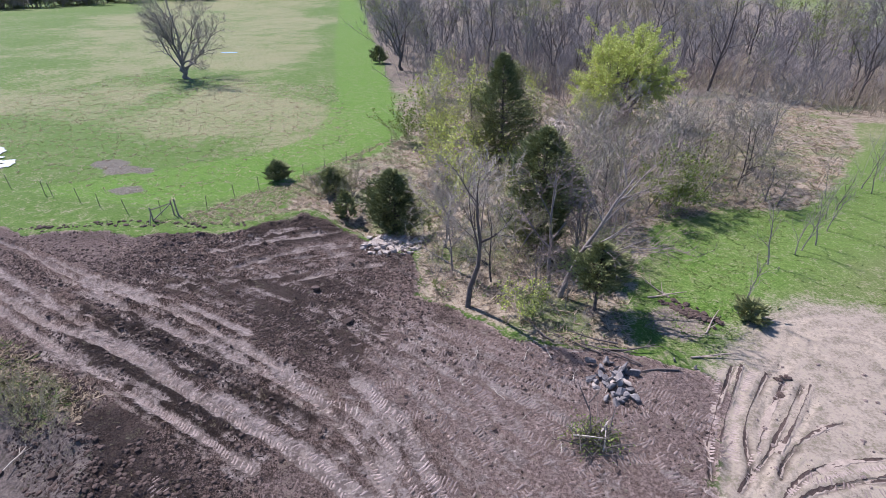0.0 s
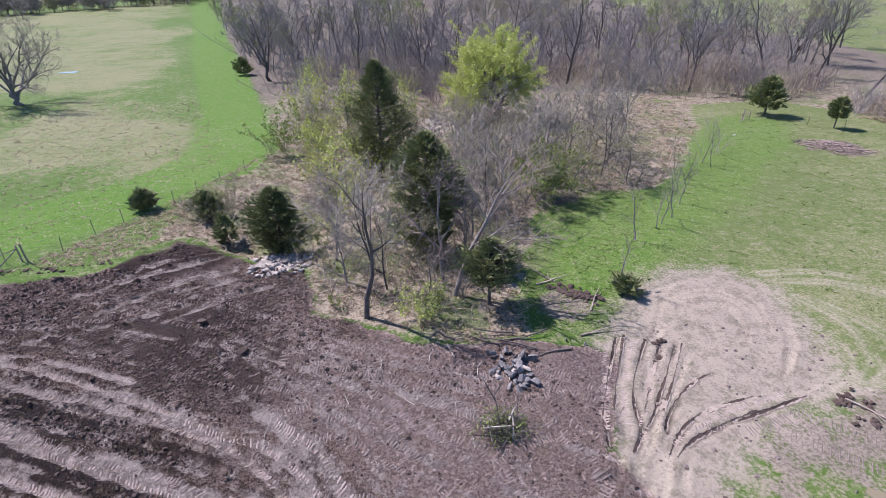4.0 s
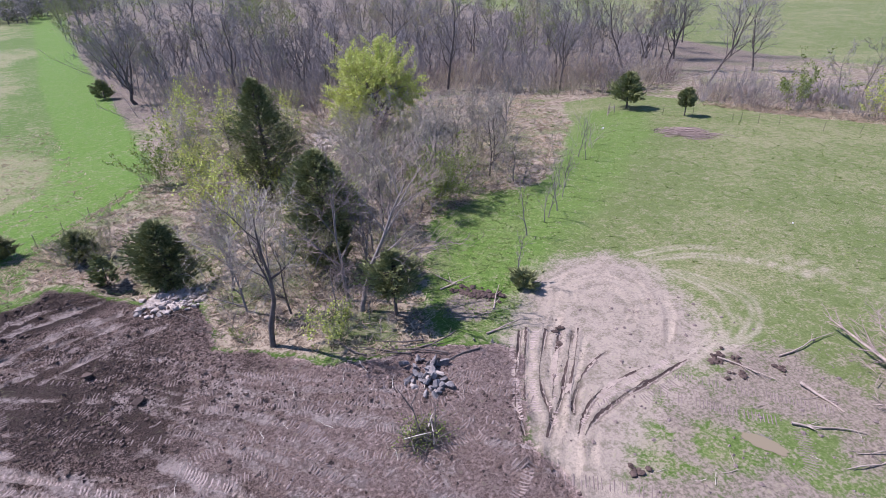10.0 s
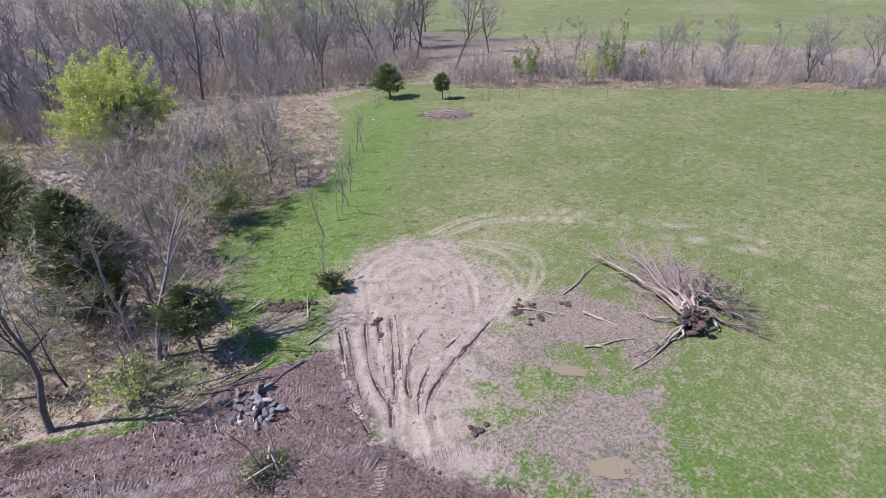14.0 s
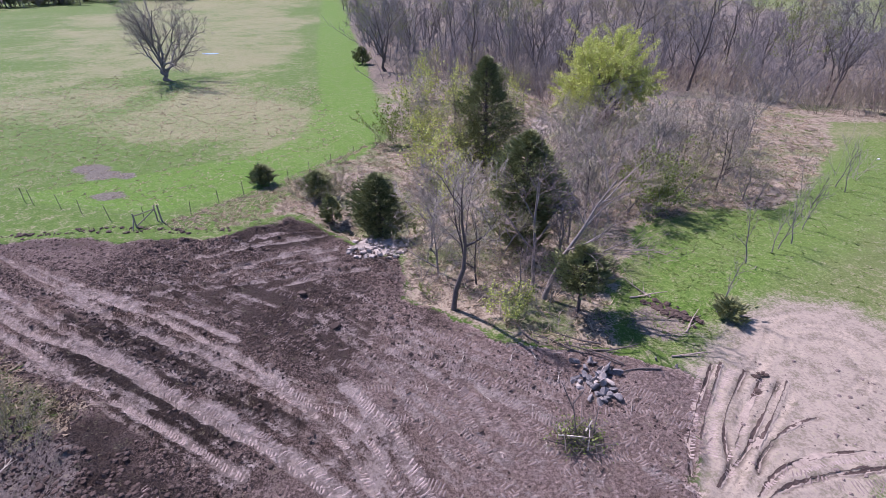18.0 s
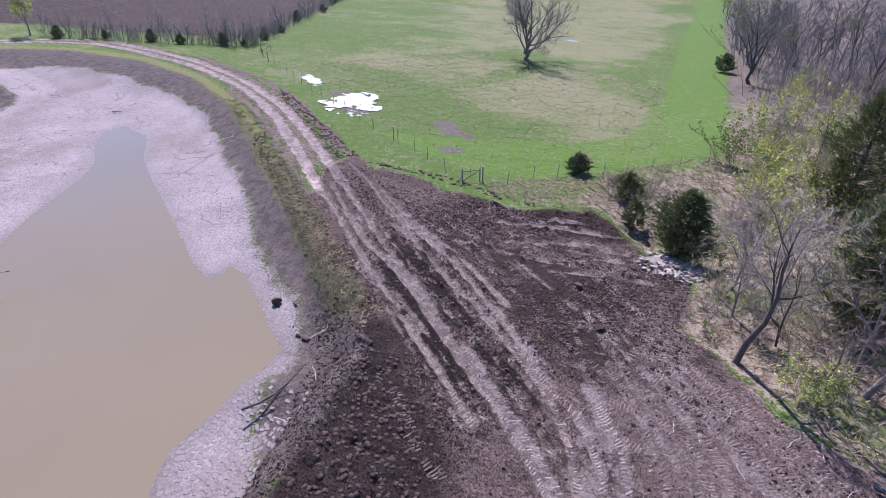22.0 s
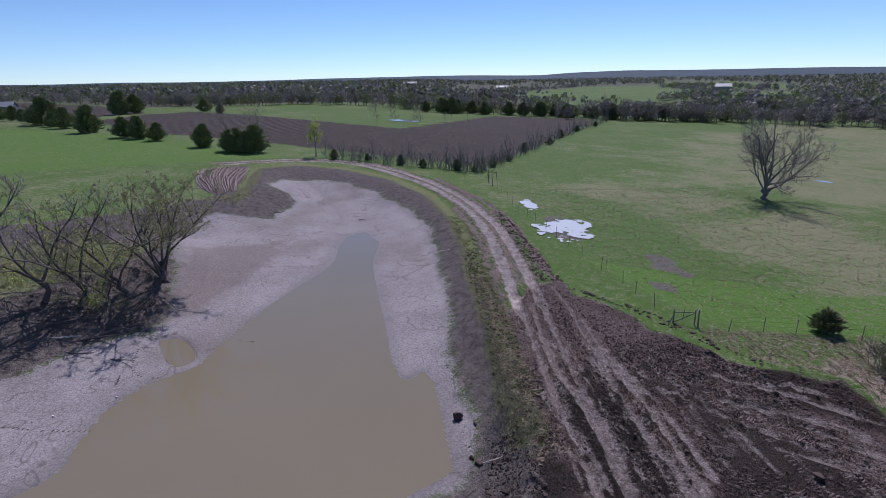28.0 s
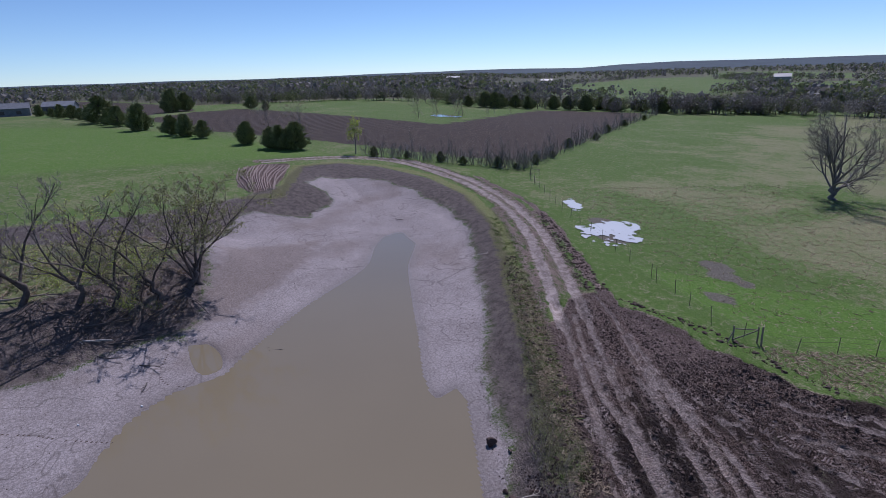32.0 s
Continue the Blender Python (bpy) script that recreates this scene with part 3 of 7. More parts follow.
# churned soil: clods, furrows and push lines; firm where wheels have passed
churn = smooth(fbm(X, Y, 9.0, 2, 7), -0.14, 0.16) * 0.75 + 0.25
rough_z = fbm(X, Y, 1.3, 3, 11) * 0.34 + np.abs(fbm(X, Y, 0.8, 2, 15)) * 0.55 + fbm(X, Y, 0.42, 2, 19) * 0.34
Z += near * soil * rough_z * churn * (1 - 0.85 * track)
Z += near * np.maximum(loop, scrape) * (1 - soil) * (fbm(X, Y, 1.1, 3, 23) * 0.07)
Z += near * (1 - soil) * (1 - loop) * fbm(X, Y, 3.0, 3, 27) * 0.16 * (top_d < -0.3)
Z += near * smooth(top_d, -1.0, 1.0) * smooth(-water_d, 0.3, 2.0) * (np.abs(fbm(X, Y, 0.9, 2, 33)) * 0.10)
Z += smooth(plow_d, -1, 1) * 0.10 * np.sin((X * 0.5 + Y * 0.87) * 2.2)
corner = smooth(inside(X, Y, MUD_CORNER) + wob * 0.5, -0.4, 0.6)
Z += corner * 0.2 * fbm(X, Y, 3, 2, 51)
lush = np.maximum(smooth(inside(X, Y, LUSH_AREA) + wob * 0.5, -0.8, 1.0), 0.75 * smooth(inside(X, Y, FAR_LUSH), -4, 4))
lush = np.maximum(lush, 0.62 * smooth(inside(X, Y, [(8.6, 22), (9, 27), (11.5, 33), (20, 41), (26, 46), (36, 56), (46, 66), (54, 62), (46, 50), (31, 37), (21, 29), (14, 24)]) + wob * 2, -2.0, 2.5))
thick_d = inside(X, Y, THICKET) + wob
thick = smooth(thick_d, -1.2, 1.2)
# mud flat, wet rim and the darker bank above it
share = np.clip(-water_d, 0, None) / (np.clip(-water_d, 0, None) + np.clip(top_d, 1e-3, None))
brown = smooth(inside(X, Y, BROWN_FLAT) + wob * 1.4, -1.4, 1.6)
mud = smooth(top_d, -0.3, 0.5) * smooth(inside(X, Y, MUD_FLAT) + wob * 1.0, -1.7, 0.5)
mound_d, _ = line_distance(X, Y, [(-18.8, 14.6), (-16.0, 12.4), (-14.4, 9.4)])
mud = mud * smooth(mound_d + wob * 0.6, 0.7, 1.8)
bank = smooth(top_d, -0.6, 0.4) * (1 - mud)
wet = np.maximum(smooth(water_d, -1.6, 0.2), smooth(inside(X, Y, POOL_EDGE), -0.8, 0.1)) * (top_d > 0)
strip_d, _ = line_distance(X, Y, [(-18, 15.5), (-24.5, 18.7), (-33.6, 22.9), (-42, 26.7), (-54, 32.2), (-70, 36.6), (-85, 36.8), (-98, 32), (-103.5, 26), (-102, 17.5), (-95, 15.6), (-86, 12.9), (-80.2, 10.8), (-78.6, 6.5)])
strip = smooth(-strip_d + wob * 0.6, -1.5, -0.5)
peninsula = inside(X, Y, [(-80, 4), (-66, 5.5), (-57, 3.2), (-51, 0.5), (-44, -1.5), (-42.5, -6), (-41, -12), (-42, -26), (-76, -28), (-70, -10)])
pen = smooth(peninsula + wob, -1.5, 1.5)
dark_pud = np.zeros_like(X)
for px, py, r in [(-34.8, 44.8, 2.0), (-32.6, 43.4, 1.6), (-30.6, 43.4, 1.2), (-29.2, 38.6, 1.4), (-51, 45.2, 2.2), (-46, 42, 2.4), (17.9, 10.4, 0.7), (14.2, 6.0, 0.8)]:
    dark_pud = np.maximum(dark_pud, smooth(-np.hypot(X - px, (Y - py) * 1.4) + wob * 0.9, -r - 0.4, -r + 0.4))
white_rock = np.maximum(smooth(-np.hypot(X + 6.0, Y - 31.4) + wob, -2.3, -1.0), smooth(-np.hypot(X - 9.6, (Y - 69.5) * 0.6) + wob, -3.0, -1.4))
bare_spot = smooth(-np.hypot(X - 10.2, (Y - 24.3)) + wob, -1.9, -0.8)


def color_layer(mesh, name, *channels):
    layer = mesh.attributes.new(name, "FLOAT_COLOR", "POINT")
    data = np.ones((channels[0].size, 4), np.float32)
    for k, c in enumerate(channels):
        data[:, k] = c.ravel()
    layer.data.foreach_set("color", data.ravel())


def sheet(name, gx, gy, gz):
    ny, nx = gz.shape
    mesh = bpy.data.meshes.new(name)
    co = np.stack([gx.ravel(), gy.ravel(), gz.ravel()], 1).astype(np.float32)
    i = (np.arange(ny - 1)[:, None] * nx + np.arange(nx - 1)[None]).ravel()
    quads = np.stack([i, i + 1, i + nx + 1, i + nx], 1)
    mesh.vertices.add(len(co))
    mesh.vertices.foreach_set("co", co.ravel())
    mesh.loops.add(quads.size)
    mesh.loops.foreach_set("vertex_index", quads.ravel().astype(np.int32))
    mesh.polygons.add(len(quads))
    mesh.polygons.foreach_set("loop_start", np.arange(0, quads.size, 4, dtype=np.int32))
    mesh.polygons.foreach_set("use_smooth", np.ones(len(quads), bool))
    mesh.update()
    return mesh


ground_mesh = sheet("ground", X, Y, Z)
color_layer(ground_mesh, "zone_a", np.maximum(np.maximum(np.maximum(soil, corner), road * 0.6), np.maximum(berm, shoulder)) * (1 - smooth(top_d, -0.2, 0.6)), np.maximum(track, road * 0.12), mud, bank)
color_layer(ground_mesh, "zone_b", np.maximum(thick * (1 - soil), far_floor), lush, smooth(plow_d + wob * 2, -2, 2), loop * (1 - 0.9 * soil * (loop_d < 0.5)))
color_layer(ground_mesh, "zone_c", np.maximum(scrape * 0.85, bare_spot), np.maximum(arc * 0.8, 0), strip, wet)
color_layer(ground_mesh, "zone_d", pen, dark_pud, white_rock, rut)
moist = np.zeros_like(X)
for area, strength in MOIST:
    moist = np.maximum(moist, strength * smooth(inside(X, Y, area) + 0.35 + wob * 1.3, -0.7, 0.7))
color_layer(ground_mesh, "zone_e", straw, brown, far_floor, np.clip(moist * (1 - 0.8 * track), 0, 1))


def ground_material():
    n = Nodes("ground_cover")

    def layer(name):
        a = n.t.nodes.new("ShaderNodeAttribute")
        a.attribute_name = name
        s = n.node("SeparateColor")
        n.t.links.new(a.outputs["Color"], s.inputs[0])
        return [s.outputs[0], s.outputs[1], s.outputs[2], a.outputs["Alpha"]]

    soil_m, track_m, mud_m, bank_m = layer("zone_a")
    thick_m, lush_m, plow_m, loop_m = layer("zone_b")
    scrape_m, arc_m, strip_m, wet_m = layer("zone_c")
    pen_m, pud_m, rock_m, rut_shade_m = layer("zone_d")
    straw_m, brown_m, far_m, moist_m = layer("zone_e")
    fine, mid, wide, huge = n.noise(7, 6, 0.72), n.noise(1.6, 4), n.noise(0.22, 4, 0.6), n.noise(0.035, 4, 0.6)
    fine, mid = n.span(fine, 0.36, 0.64), n.span(mid, 0.30, 0.70)
    grain = n.noise(28, 3, 0.7)

    def edge(m, w=0.22, amount=0.7):
        """A mask with a ragged edge."""
        v = n.math("ADD", m, n.math("MULTIPLY", n.math("SUBTRACT", n.math("ADD", n.math("MULTIPLY", mid, 0.5), n.math("MULTIPLY", fine, 0.5)), 0.5), amount))
        return n.span(v, 0.5 - w, 0.5 + w)

    # pasture: green with straw-coloured patches, in clumps
    straw = n.mix(fine, (0.140, 0.145, 0.066), (0.250, 0.243, 0.132))
    green = n.mix(fine, (0.046, 0.098, 0.011), (0.090, 0.158, 0.027))
    blade = n.span(n.noise(16, 5, 0.8), 0.30, 0.70)
    green = n.mix(n.span(n.pos_axis(0), 12.0, 26.0, 0.0, 0.50), green, n.mix(fine, (0.115, 0.125, 0.05), (0.165, 0.17, 0.082)))
    green = n.mix(n.math("MULTIPLY", blade, 0.14), green, n.mix(mid, (0.15, 0.15, 0.075), (0.22, 0.205, 0.12)))
    f = n.math("ADD", n.math("MULTIPLY", huge, 0.42), n.math("ADD", n.math("MULTIPLY", wide, 0.36), n.math("ADD", n.math("MULTIPLY", mid, 0.12), n.math("MULTIPLY", fine, 0.10))))
    grass = n.mix(n.span(n.math("ADD", f, n.math("MULTIPLY", n.math("SUBTRACT", straw_m, 0.40), 0.16)), 0.42, 0.66), green, straw)
    lush_c = n.mix(fine, (0.058, 0.125, 0.013), (0.118, 0.212, 0.034))
    grass = n.mix(n.math("MULTIPLY", edge(lush_m, 0.40, 0.6), 0.85), grass, lush_c)
    # thicket floor: dead grass and leaf litter with some green
    litter = n.ramp(n.math("ADD", n.math("MULTIPLY", mid, 0.5), n.math("MULTIPLY", fine, 0.5)), (0.3, (0.105, 0.080, 0.058)), (0.5, (0.21, 0.168, 0.125)), (0.7, (0.33, 0.275, 0.21)))
    litter = n.mix(n.math("MULTIPLY", n.span(wide, 0.48, 0.64), 0.65), litter, green)
    # brown-grey litter of the woods, darkened in colour for the shade of the trees
    litter = n.mix(n.span(n.pos_axis(1), 76.0, 92.0, 0.0, 0.75), litter, n.mix(fine, (0.07, 0.056, 0.047), (0.17, 0.14, 0.12)))
    litter = n.mix(far_m, litter, n.mix(wide, (0.05, 0.055, 0.032), (0.10, 0.10, 0.065)))
    c = n.mix(edge(thick_m), grass, litter)
    c = n.mix(n.math("MULTIPLY", edge(pen_m), 0.35), c, litter)
    # ploughed land
    c = n.mix(edge(plow_m, 0.3, 0.3), c, n.mix(wide, (0.028, 0.020, 0.017), (0.054, 0.038, 0.032)))
    # bare trampled earth
    tan = n.ramp(n.math("ADD", n.math("MULTIPLY", mid, 0.35), n.math("ADD", n.math("MULTIPLY", wide, 0.3), n.math("MULTIPLY", fine, 0.35))), (0.25, (0.195, 0.157, 0.130)), (0.75, (0.355, 0.295, 0.248)))
    c = n.mix(n.math("MULTIPLY", edge(scrape_m, 0.4, 0.9), 0.9), c, n.mix(0.8, tan, n.mix(fine, (0.105, 0.079, 0.068), (0.255, 0.20, 0.175))))
    c = n.mix(n.math("MULTIPLY", edge(loop_m, 0.48, 0.7), 0.93), c, tan)
    c = n.mix(n.math("MULTIPLY", arc_m, 0.75), c, n.mix(fine, (0.29, 0.242, 0.19), (0.46, 0.39, 0.315)))
    # churned dark soil with drier crumbs
    crumb = n.math("ADD", n.math("MULTIPLY", mid, 0.22), n.math("ADD", n.math("MULTIPLY", n.span(n.noise(14, 4, 0.7), 0.35, 0.65), 0.26), n.math("ADD", n.math("MULTIPLY", fine, 0.2), n.math("MULTIPLY", wide, 0.32))))
    soil_c = n.ramp(crumb, (0.32, (0.044, 0.031, 0.025)), (0.50, (0.168, 0.116, 0.098)), (0.70, (0.39, 0.290, 0.256)))
    drier = n.span(n.math("ADD", n.pos_axis(0), n.math("MULTIPLY", n.math("SUBTRACT", wide, 0.5), 26.0)), -9.0, 2.0, 0.0, 0.88)
    drier = n.math("MAXIMUM", drier, n.span(n.math("ADD", n.pos_axis(0), n.math("MULTIPLY", n.math("SUBTRACT", wide, 0.5), 10.0)), -17.0, -25.0, 0.0, 0.45))
    soil_c = n.mix(drier, soil_c, n.mix(fine, (0.190, 0.132, 0.112), (0.53, 0.400, 0.355)))
    soil_c = n.mix(n.math("MULTIPLY", edge(moist_m, 0.3, 0.6), 0.95), soil_c, n.mix(crumb, (0.016, 0.011, 0.009), (0.082, 0.056, 0.047)))
    c = n.mix(edge(soil_m, 0.15, 0.6), c, soil_c)
    # green verge along the dam, bank and mud flat
    bank_c = n.mix(n.math("ADD", n.math("MULTIPLY", mid, 0.5), n.math("MULTIPLY", fine, 0.5)), (0.085, 0.067, 0.060), (0.245, 0.203, 0.188))
    c = n.mix(edge(bank_m, 0.42), c, bank_c)
    c = n.mix(n.math("MULTIPLY", edge(strip_m, 0.3, 1.2), 0.8), c, n.mix(fine, (0.105, 0.112, 0.038), (0.235, 0.228, 0.10)))
    crack = n.voronoi(1.3, "DISTANCE_TO_EDGE")
    mud_c = n.ramp(n.math("ADD", n.math("MULTIPLY", wide, 0.6), n.math("MULTIPLY", fine, 0.4)), (0.3, (0.218, 0.190, 0.186)), (0.7, (0.380, 0.336, 0.332)))
    mud_c = n.mix(n.span(crack, 0.0, 0.05, 0.35, 0.0), mud_c, (0.11, 0.09, 0.083))
    drain = n.math("ABSOLUTE", n.math("SUBTRACT", n.noise(0.10, 3, 0.6, None, 0.4), 0.5))
    mud_c = n.mix(n.span(drain, 0.0, 0.006, 0.55, 0.0), mud_c, (0.09, 0.075, 0.07))
    mud_c = n.mix(n.span(n.noise(0.06, 4, 0.6), 0.52, 0.68, 0.0, 0.6), mud_c, n.mix(fine, (0.135, 0.105, 0.09), (0.23, 0.185, 0.165)))
    c = n.mix(edge(mud_m, 0.2, 0.5), c, mud_c)
    c = n.mix(n.math("MULTIPLY", edge(brown_m, 0.4, 0.8), 0.75), c, n.mix(fine, (0.125, 0.098, 0.085), (0.245, 0.20, 0.18)))
    track_c = n.ramp(n.math("ADD", n.math("MULTIPLY", mid, 0.5), n.math("MULTIPLY", fine, 0.5)), (0.3, (0.30, 0.242, 0.218)), (0.7, (0.56, 0.468, 0.428)))
    c = n.mix(edge(track_m, 0.3, 0.35), c, track_c)
    c = n.mix(n.math("MULTIPLY", edge(pud_m), 0.9), c, n.mix(fine, (0.075, 0.060, 0.052), (0.185, 0.160, 0.145)))
    c = n.mix(edge(rock_m), c, n.mix(mid, (0.28, 0.24, 0.215), (0.52, 0.46, 0.415)))
    # shadow in the ruts, put into the ground colour as dark lines
    c = n.mix(n.math("MULTIPLY", rut_shade_m, 0.9), c, (0.055, 0.042, 0.036))
    wet_v = n.math("MULTIPLY", wet_m, 0.55)
    c = n.mix(wet_v, c, (0.12, 0.10, 0.088))
    earthy = n.math("MAXIMUM", soil_m, n.math("MULTIPLY", bank_m, 0.6))
    height = n.math("ADD", n.math("MULTIPLY", fine, 0.7), n.math("MULTIPLY", grain, 0.3))
    n.bump(height, n.math("ADD", 0.4, n.math("MULTIPLY", earthy, 0.6)), n.math("ADD", 0.12, n.math("MULTIPLY", earthy, 0.2)))
    return n.done(c, n.math("SUBTRACT", 0.95, n.math("MULTIPLY", wet_m, 0.5)), spec=0.2)


def pos_axis(self, k):
    s = self.node("SeparateXYZ")
    self.t.links.new(self.pos, s.inputs[0])
    return s.outputs[k]


Nodes.pos_axis = pos_axis
GROUND = ground_material()
ground_mesh.materials.append(GROUND)
ground = tagged(new("ground", ground_mesh), "pasture, churned dark soil, wheel tracks and dried pond mud", "ground", kind="structure")


def area_mesh(name, pts, z, material):
    bm = bmesh.new()
    bm.faces.new([bm.verts.new((x, y, z)) for x, y in pts])
    bmesh.ops.triangulate(bm, faces=bm.faces)
    bmesh.ops.recalc_face_normals(bm, faces=bm.faces)
    mesh = bpy.data.meshes.new(name)
    bm.to_mesh(mesh)
    bm.free()
    mesh.materials.append(material)
    return mesh


def grow_outline(pts, by):
    cx, cy = sum(p[0] for p in pts) / len(pts), sum(p[1] for p in pts) / len(pts)
    return [(x + by * (x - cx) / math.hypot(x - cx, y - cy), y + by * (y - cy) / math.hypot(x - cx, y - cy)) for x, y in pts]


tagged(new("water", area_mesh("water", grow_outline(round_line(WATER_EDGE, 4, True), 0.3), WATER_Z, WATER)),
       "still muddy brown water of a half-drained farm pond", "water", kind="structure")
tagged(new("water", area_mesh("pool", grow_outline(round_line(POOL_EDGE, 4, True), 0.0), WATER_Z - 0.02, WATER)),
       "small muddy pool left on the mud flat", "water", kind="structure")


def surface(x, y):
    """The height of the finished ground."""
    x, y = np.atleast_1d(np.asarray(x, float)), np.atleast_1d(np.asarray(y, float))
    i, j = np.clip(np.searchsorted(GX, x) - 1, 0, len(GX) - 2), np.clip(np.searchsorted(GY, y) - 1, 0, len(GY) - 2)
    u, v = (x - GX[i]) / (GX[i + 1] - GX[i]), (y - GY[j]) / (GY[j + 1] - GY[j])
    return (Z[j, i] * (1 - u) + Z[j, i + 1] * u) * (1 - v) + (Z[j + 1, i] * (1 - u) + Z[j + 1, i + 1] * u) * v


def zs(x, y):
    return float(surface(x, y)[0])


# ---------------------------------------------------------------- plants
class Shape:
    """Collects the vertices and faces of one mesh."""

    def __init__(self):
        self.v, self.f = [], []

    def tube(self, pts, radii, sides=4):
        start = len(self.v)
        for k, p in enumerate(pts):
            d = (pts[min(k + 1, len(pts) - 1)] - pts[max(k - 1, 0)]).normalized()
            a = d.orthogonal().normalized()
            b = d.cross(a)
            for s in range(sides):
                w = 2 * math.pi * s / sides
                self.v.append(p + (a * math.cos(w) + b * math.sin(w)) * radii[k])
        for k in range(len(pts) - 1):
            for s in range(sides):
                i, j = start + k * sides + s, start + k * sides + (s + 1) % sides
                self.f.append((i, j, j + sides, i + sides))

    def spike(self, a, b, r):
        """A thin twig: three sides that meet in a point."""
        d = (b - a).normalized()
        u = d.orthogonal().normalized()
        w = d.cross(u)
        i = len(self.v)
        self.v += [a + u * r, a + (w * 0.87 - u * 0.5) * r, a - (w * 0.87 + u * 0.5) * r, b]
        self.f += [(i, i + 1, i + 3), (i + 1, i + 2, i + 3), (i + 2, i, i + 3)]

    def leaf(self, p, along, across):
        i = len(self.v)
        self.v += [p - along * 0.5, p + across * 0.5, p + along * 0.5, p - across * 0.5]
        self.f.append((i, i + 1, i + 2, i + 3))

    def lump(self, p, r, rng, flat=0.7):
        """A small uneven clod, open below."""
        i = len(self.v)
        q = lambda: r * rng.uniform(0.6, 1.25)
        w = rng.uniform(0, 6.3)
        c, s = math.cos(w), math.sin(w)
        self.v += [p + Vector((c * q(), s * q(), -r * 0.4)), p + Vector((-s * q(), c * q(), -r * 0.4)), p + Vector((-c * q(), -s * q(), -r * 0.4)), p + Vector((s * q(), -c * q(), -r * 0.4)),
                   p + Vector((0.3 * c * r, 0.3 * s * r, q() * flat))]
        self.f += [(i + a, i + b, i + 4) for a, b in ((0, 1), (1, 2), (2, 3), (3, 0))]

    def clump(self, p, r, rng, flat=0.45):
        """A rounder broken clod: two uneven rings and a blunt top."""
        i, n, w = len(self.v), 6, rng.uniform(0, 6.3)
        for z, k in ((-0.45, 1.0), (0.25, 0.85), (0.75, 0.45)):
            for j in range(n):
                q = r * k * rng.uniform(0.5, 1.35)
                a = w + 6.2832 * j / n
                self.v.append(p + Vector((math.cos(a) * q, math.sin(a) * q, r * flat * (z + rng.uniform(-0.15, 0.15)))))
        for m in (0, 1):
            for j in range(n):
                a, b = i + m * n + j, i + m * n + (j + 1) % n
                self.f.append((a, b, b + n, a + n))
        self.f.append(tuple(range(i + 2 * n, i + 3 * n)))

    def mesh(self, name, material, smooth_faces=False):
        m = bpy.data.meshes.new(name)
        m.from_pydata(self.v, [], self.f)
        if smooth_faces:
            m.polygons.foreach_set("use_smooth", np.ones(len(m.polygons), bool))
        m.materials.append(material)
        return m


def part(name, shape, material, parent, label="", smooth_faces=False):
    ob = new(name, shape.mesh(name, material, smooth_faces) if isinstance(shape, Shape) else shape)
    ob.parent = parent
    return tagged(ob, label)


def rand_dir(rng, up=0.0):
    v = Vector((rng.gauss(0, 1), rng.gauss(0, 1), rng.gauss(0, 1) + up))
    return v.normalized()


def limb(shape, twigs, rng, p, d, length, r, level, opts):
    """A bent, tapered limb with its side limbs; the last level is twigs."""
    n = 5 if level == 0 else 4
    pts, radii, ways = [p], [r], [d]
    for k in range(n):
        d = (d + rand_dir(rng) * opts["wobble"] + Vector((0, 0, opts["up"] * (0.5 if level else 1.0)))).normalized()
        pts.append(pts[-1] + d * length / n)
        radii.append(r * (1 - (k + 1) / n * opts["taper"]))
        ways.append(d)
    shape.tube(pts, radii, 6 if level == 0 else (4 if level == 1 else 3))
    kids = opts["kids"][level]
    for k in range(kids):
        s = opts["bare"] + (1 - opts["bare"]) * (k + rng.random()) / kids if level == 0 else 0.2 + 0.8 * (k + rng.random()) / kids
        i = min(int(s * n), n - 1)
        q = pts[i].lerp(pts[i + 1], s * n - i)
        side = ways[i + 1].cross(rand_dir(rng)).normalized()
        w = (ways[i + 1] * rng.uniform(0.5, 1.0) + side * opts["spread"] * rng.uniform(0.6, 1.2) + Vector((0, 0, 0.15))).normalized()
        ln = length * opts["ratio"] * rng.uniform(0.65, 1.15) * (1.15 - 0.5 * s if level == 0 else 1.0)
        if level + 1 < len(opts["kids"]):
            limb(shape, twigs, rng, q, w, ln, radii[i] * 0.6, level + 1, opts)
        else:
            twigs.append((q, w, ln))


BARE = dict(wobble=0.16, up=0.06, taper=0.8, kids=(7, 6, 7), bare=0.3, spread=0.85, ratio=0.55)


def twig_shape(twigs, rng, r, splits=3):
    s = Shape()
    for q, w, ln in twigs:
        end = q + (w + rand_dir(rng) * 0.15) * ln
        s.spike(q, end, r)
        for _ in range(splits):
            a = q.lerp(end, rng.uniform(0.2, 0.9))
            s.spike(a, a + (w + rand_dir(rng) * 0.6).normalized() * ln * rng.uniform(0.35, 0.7), r * 0.7)
    return s


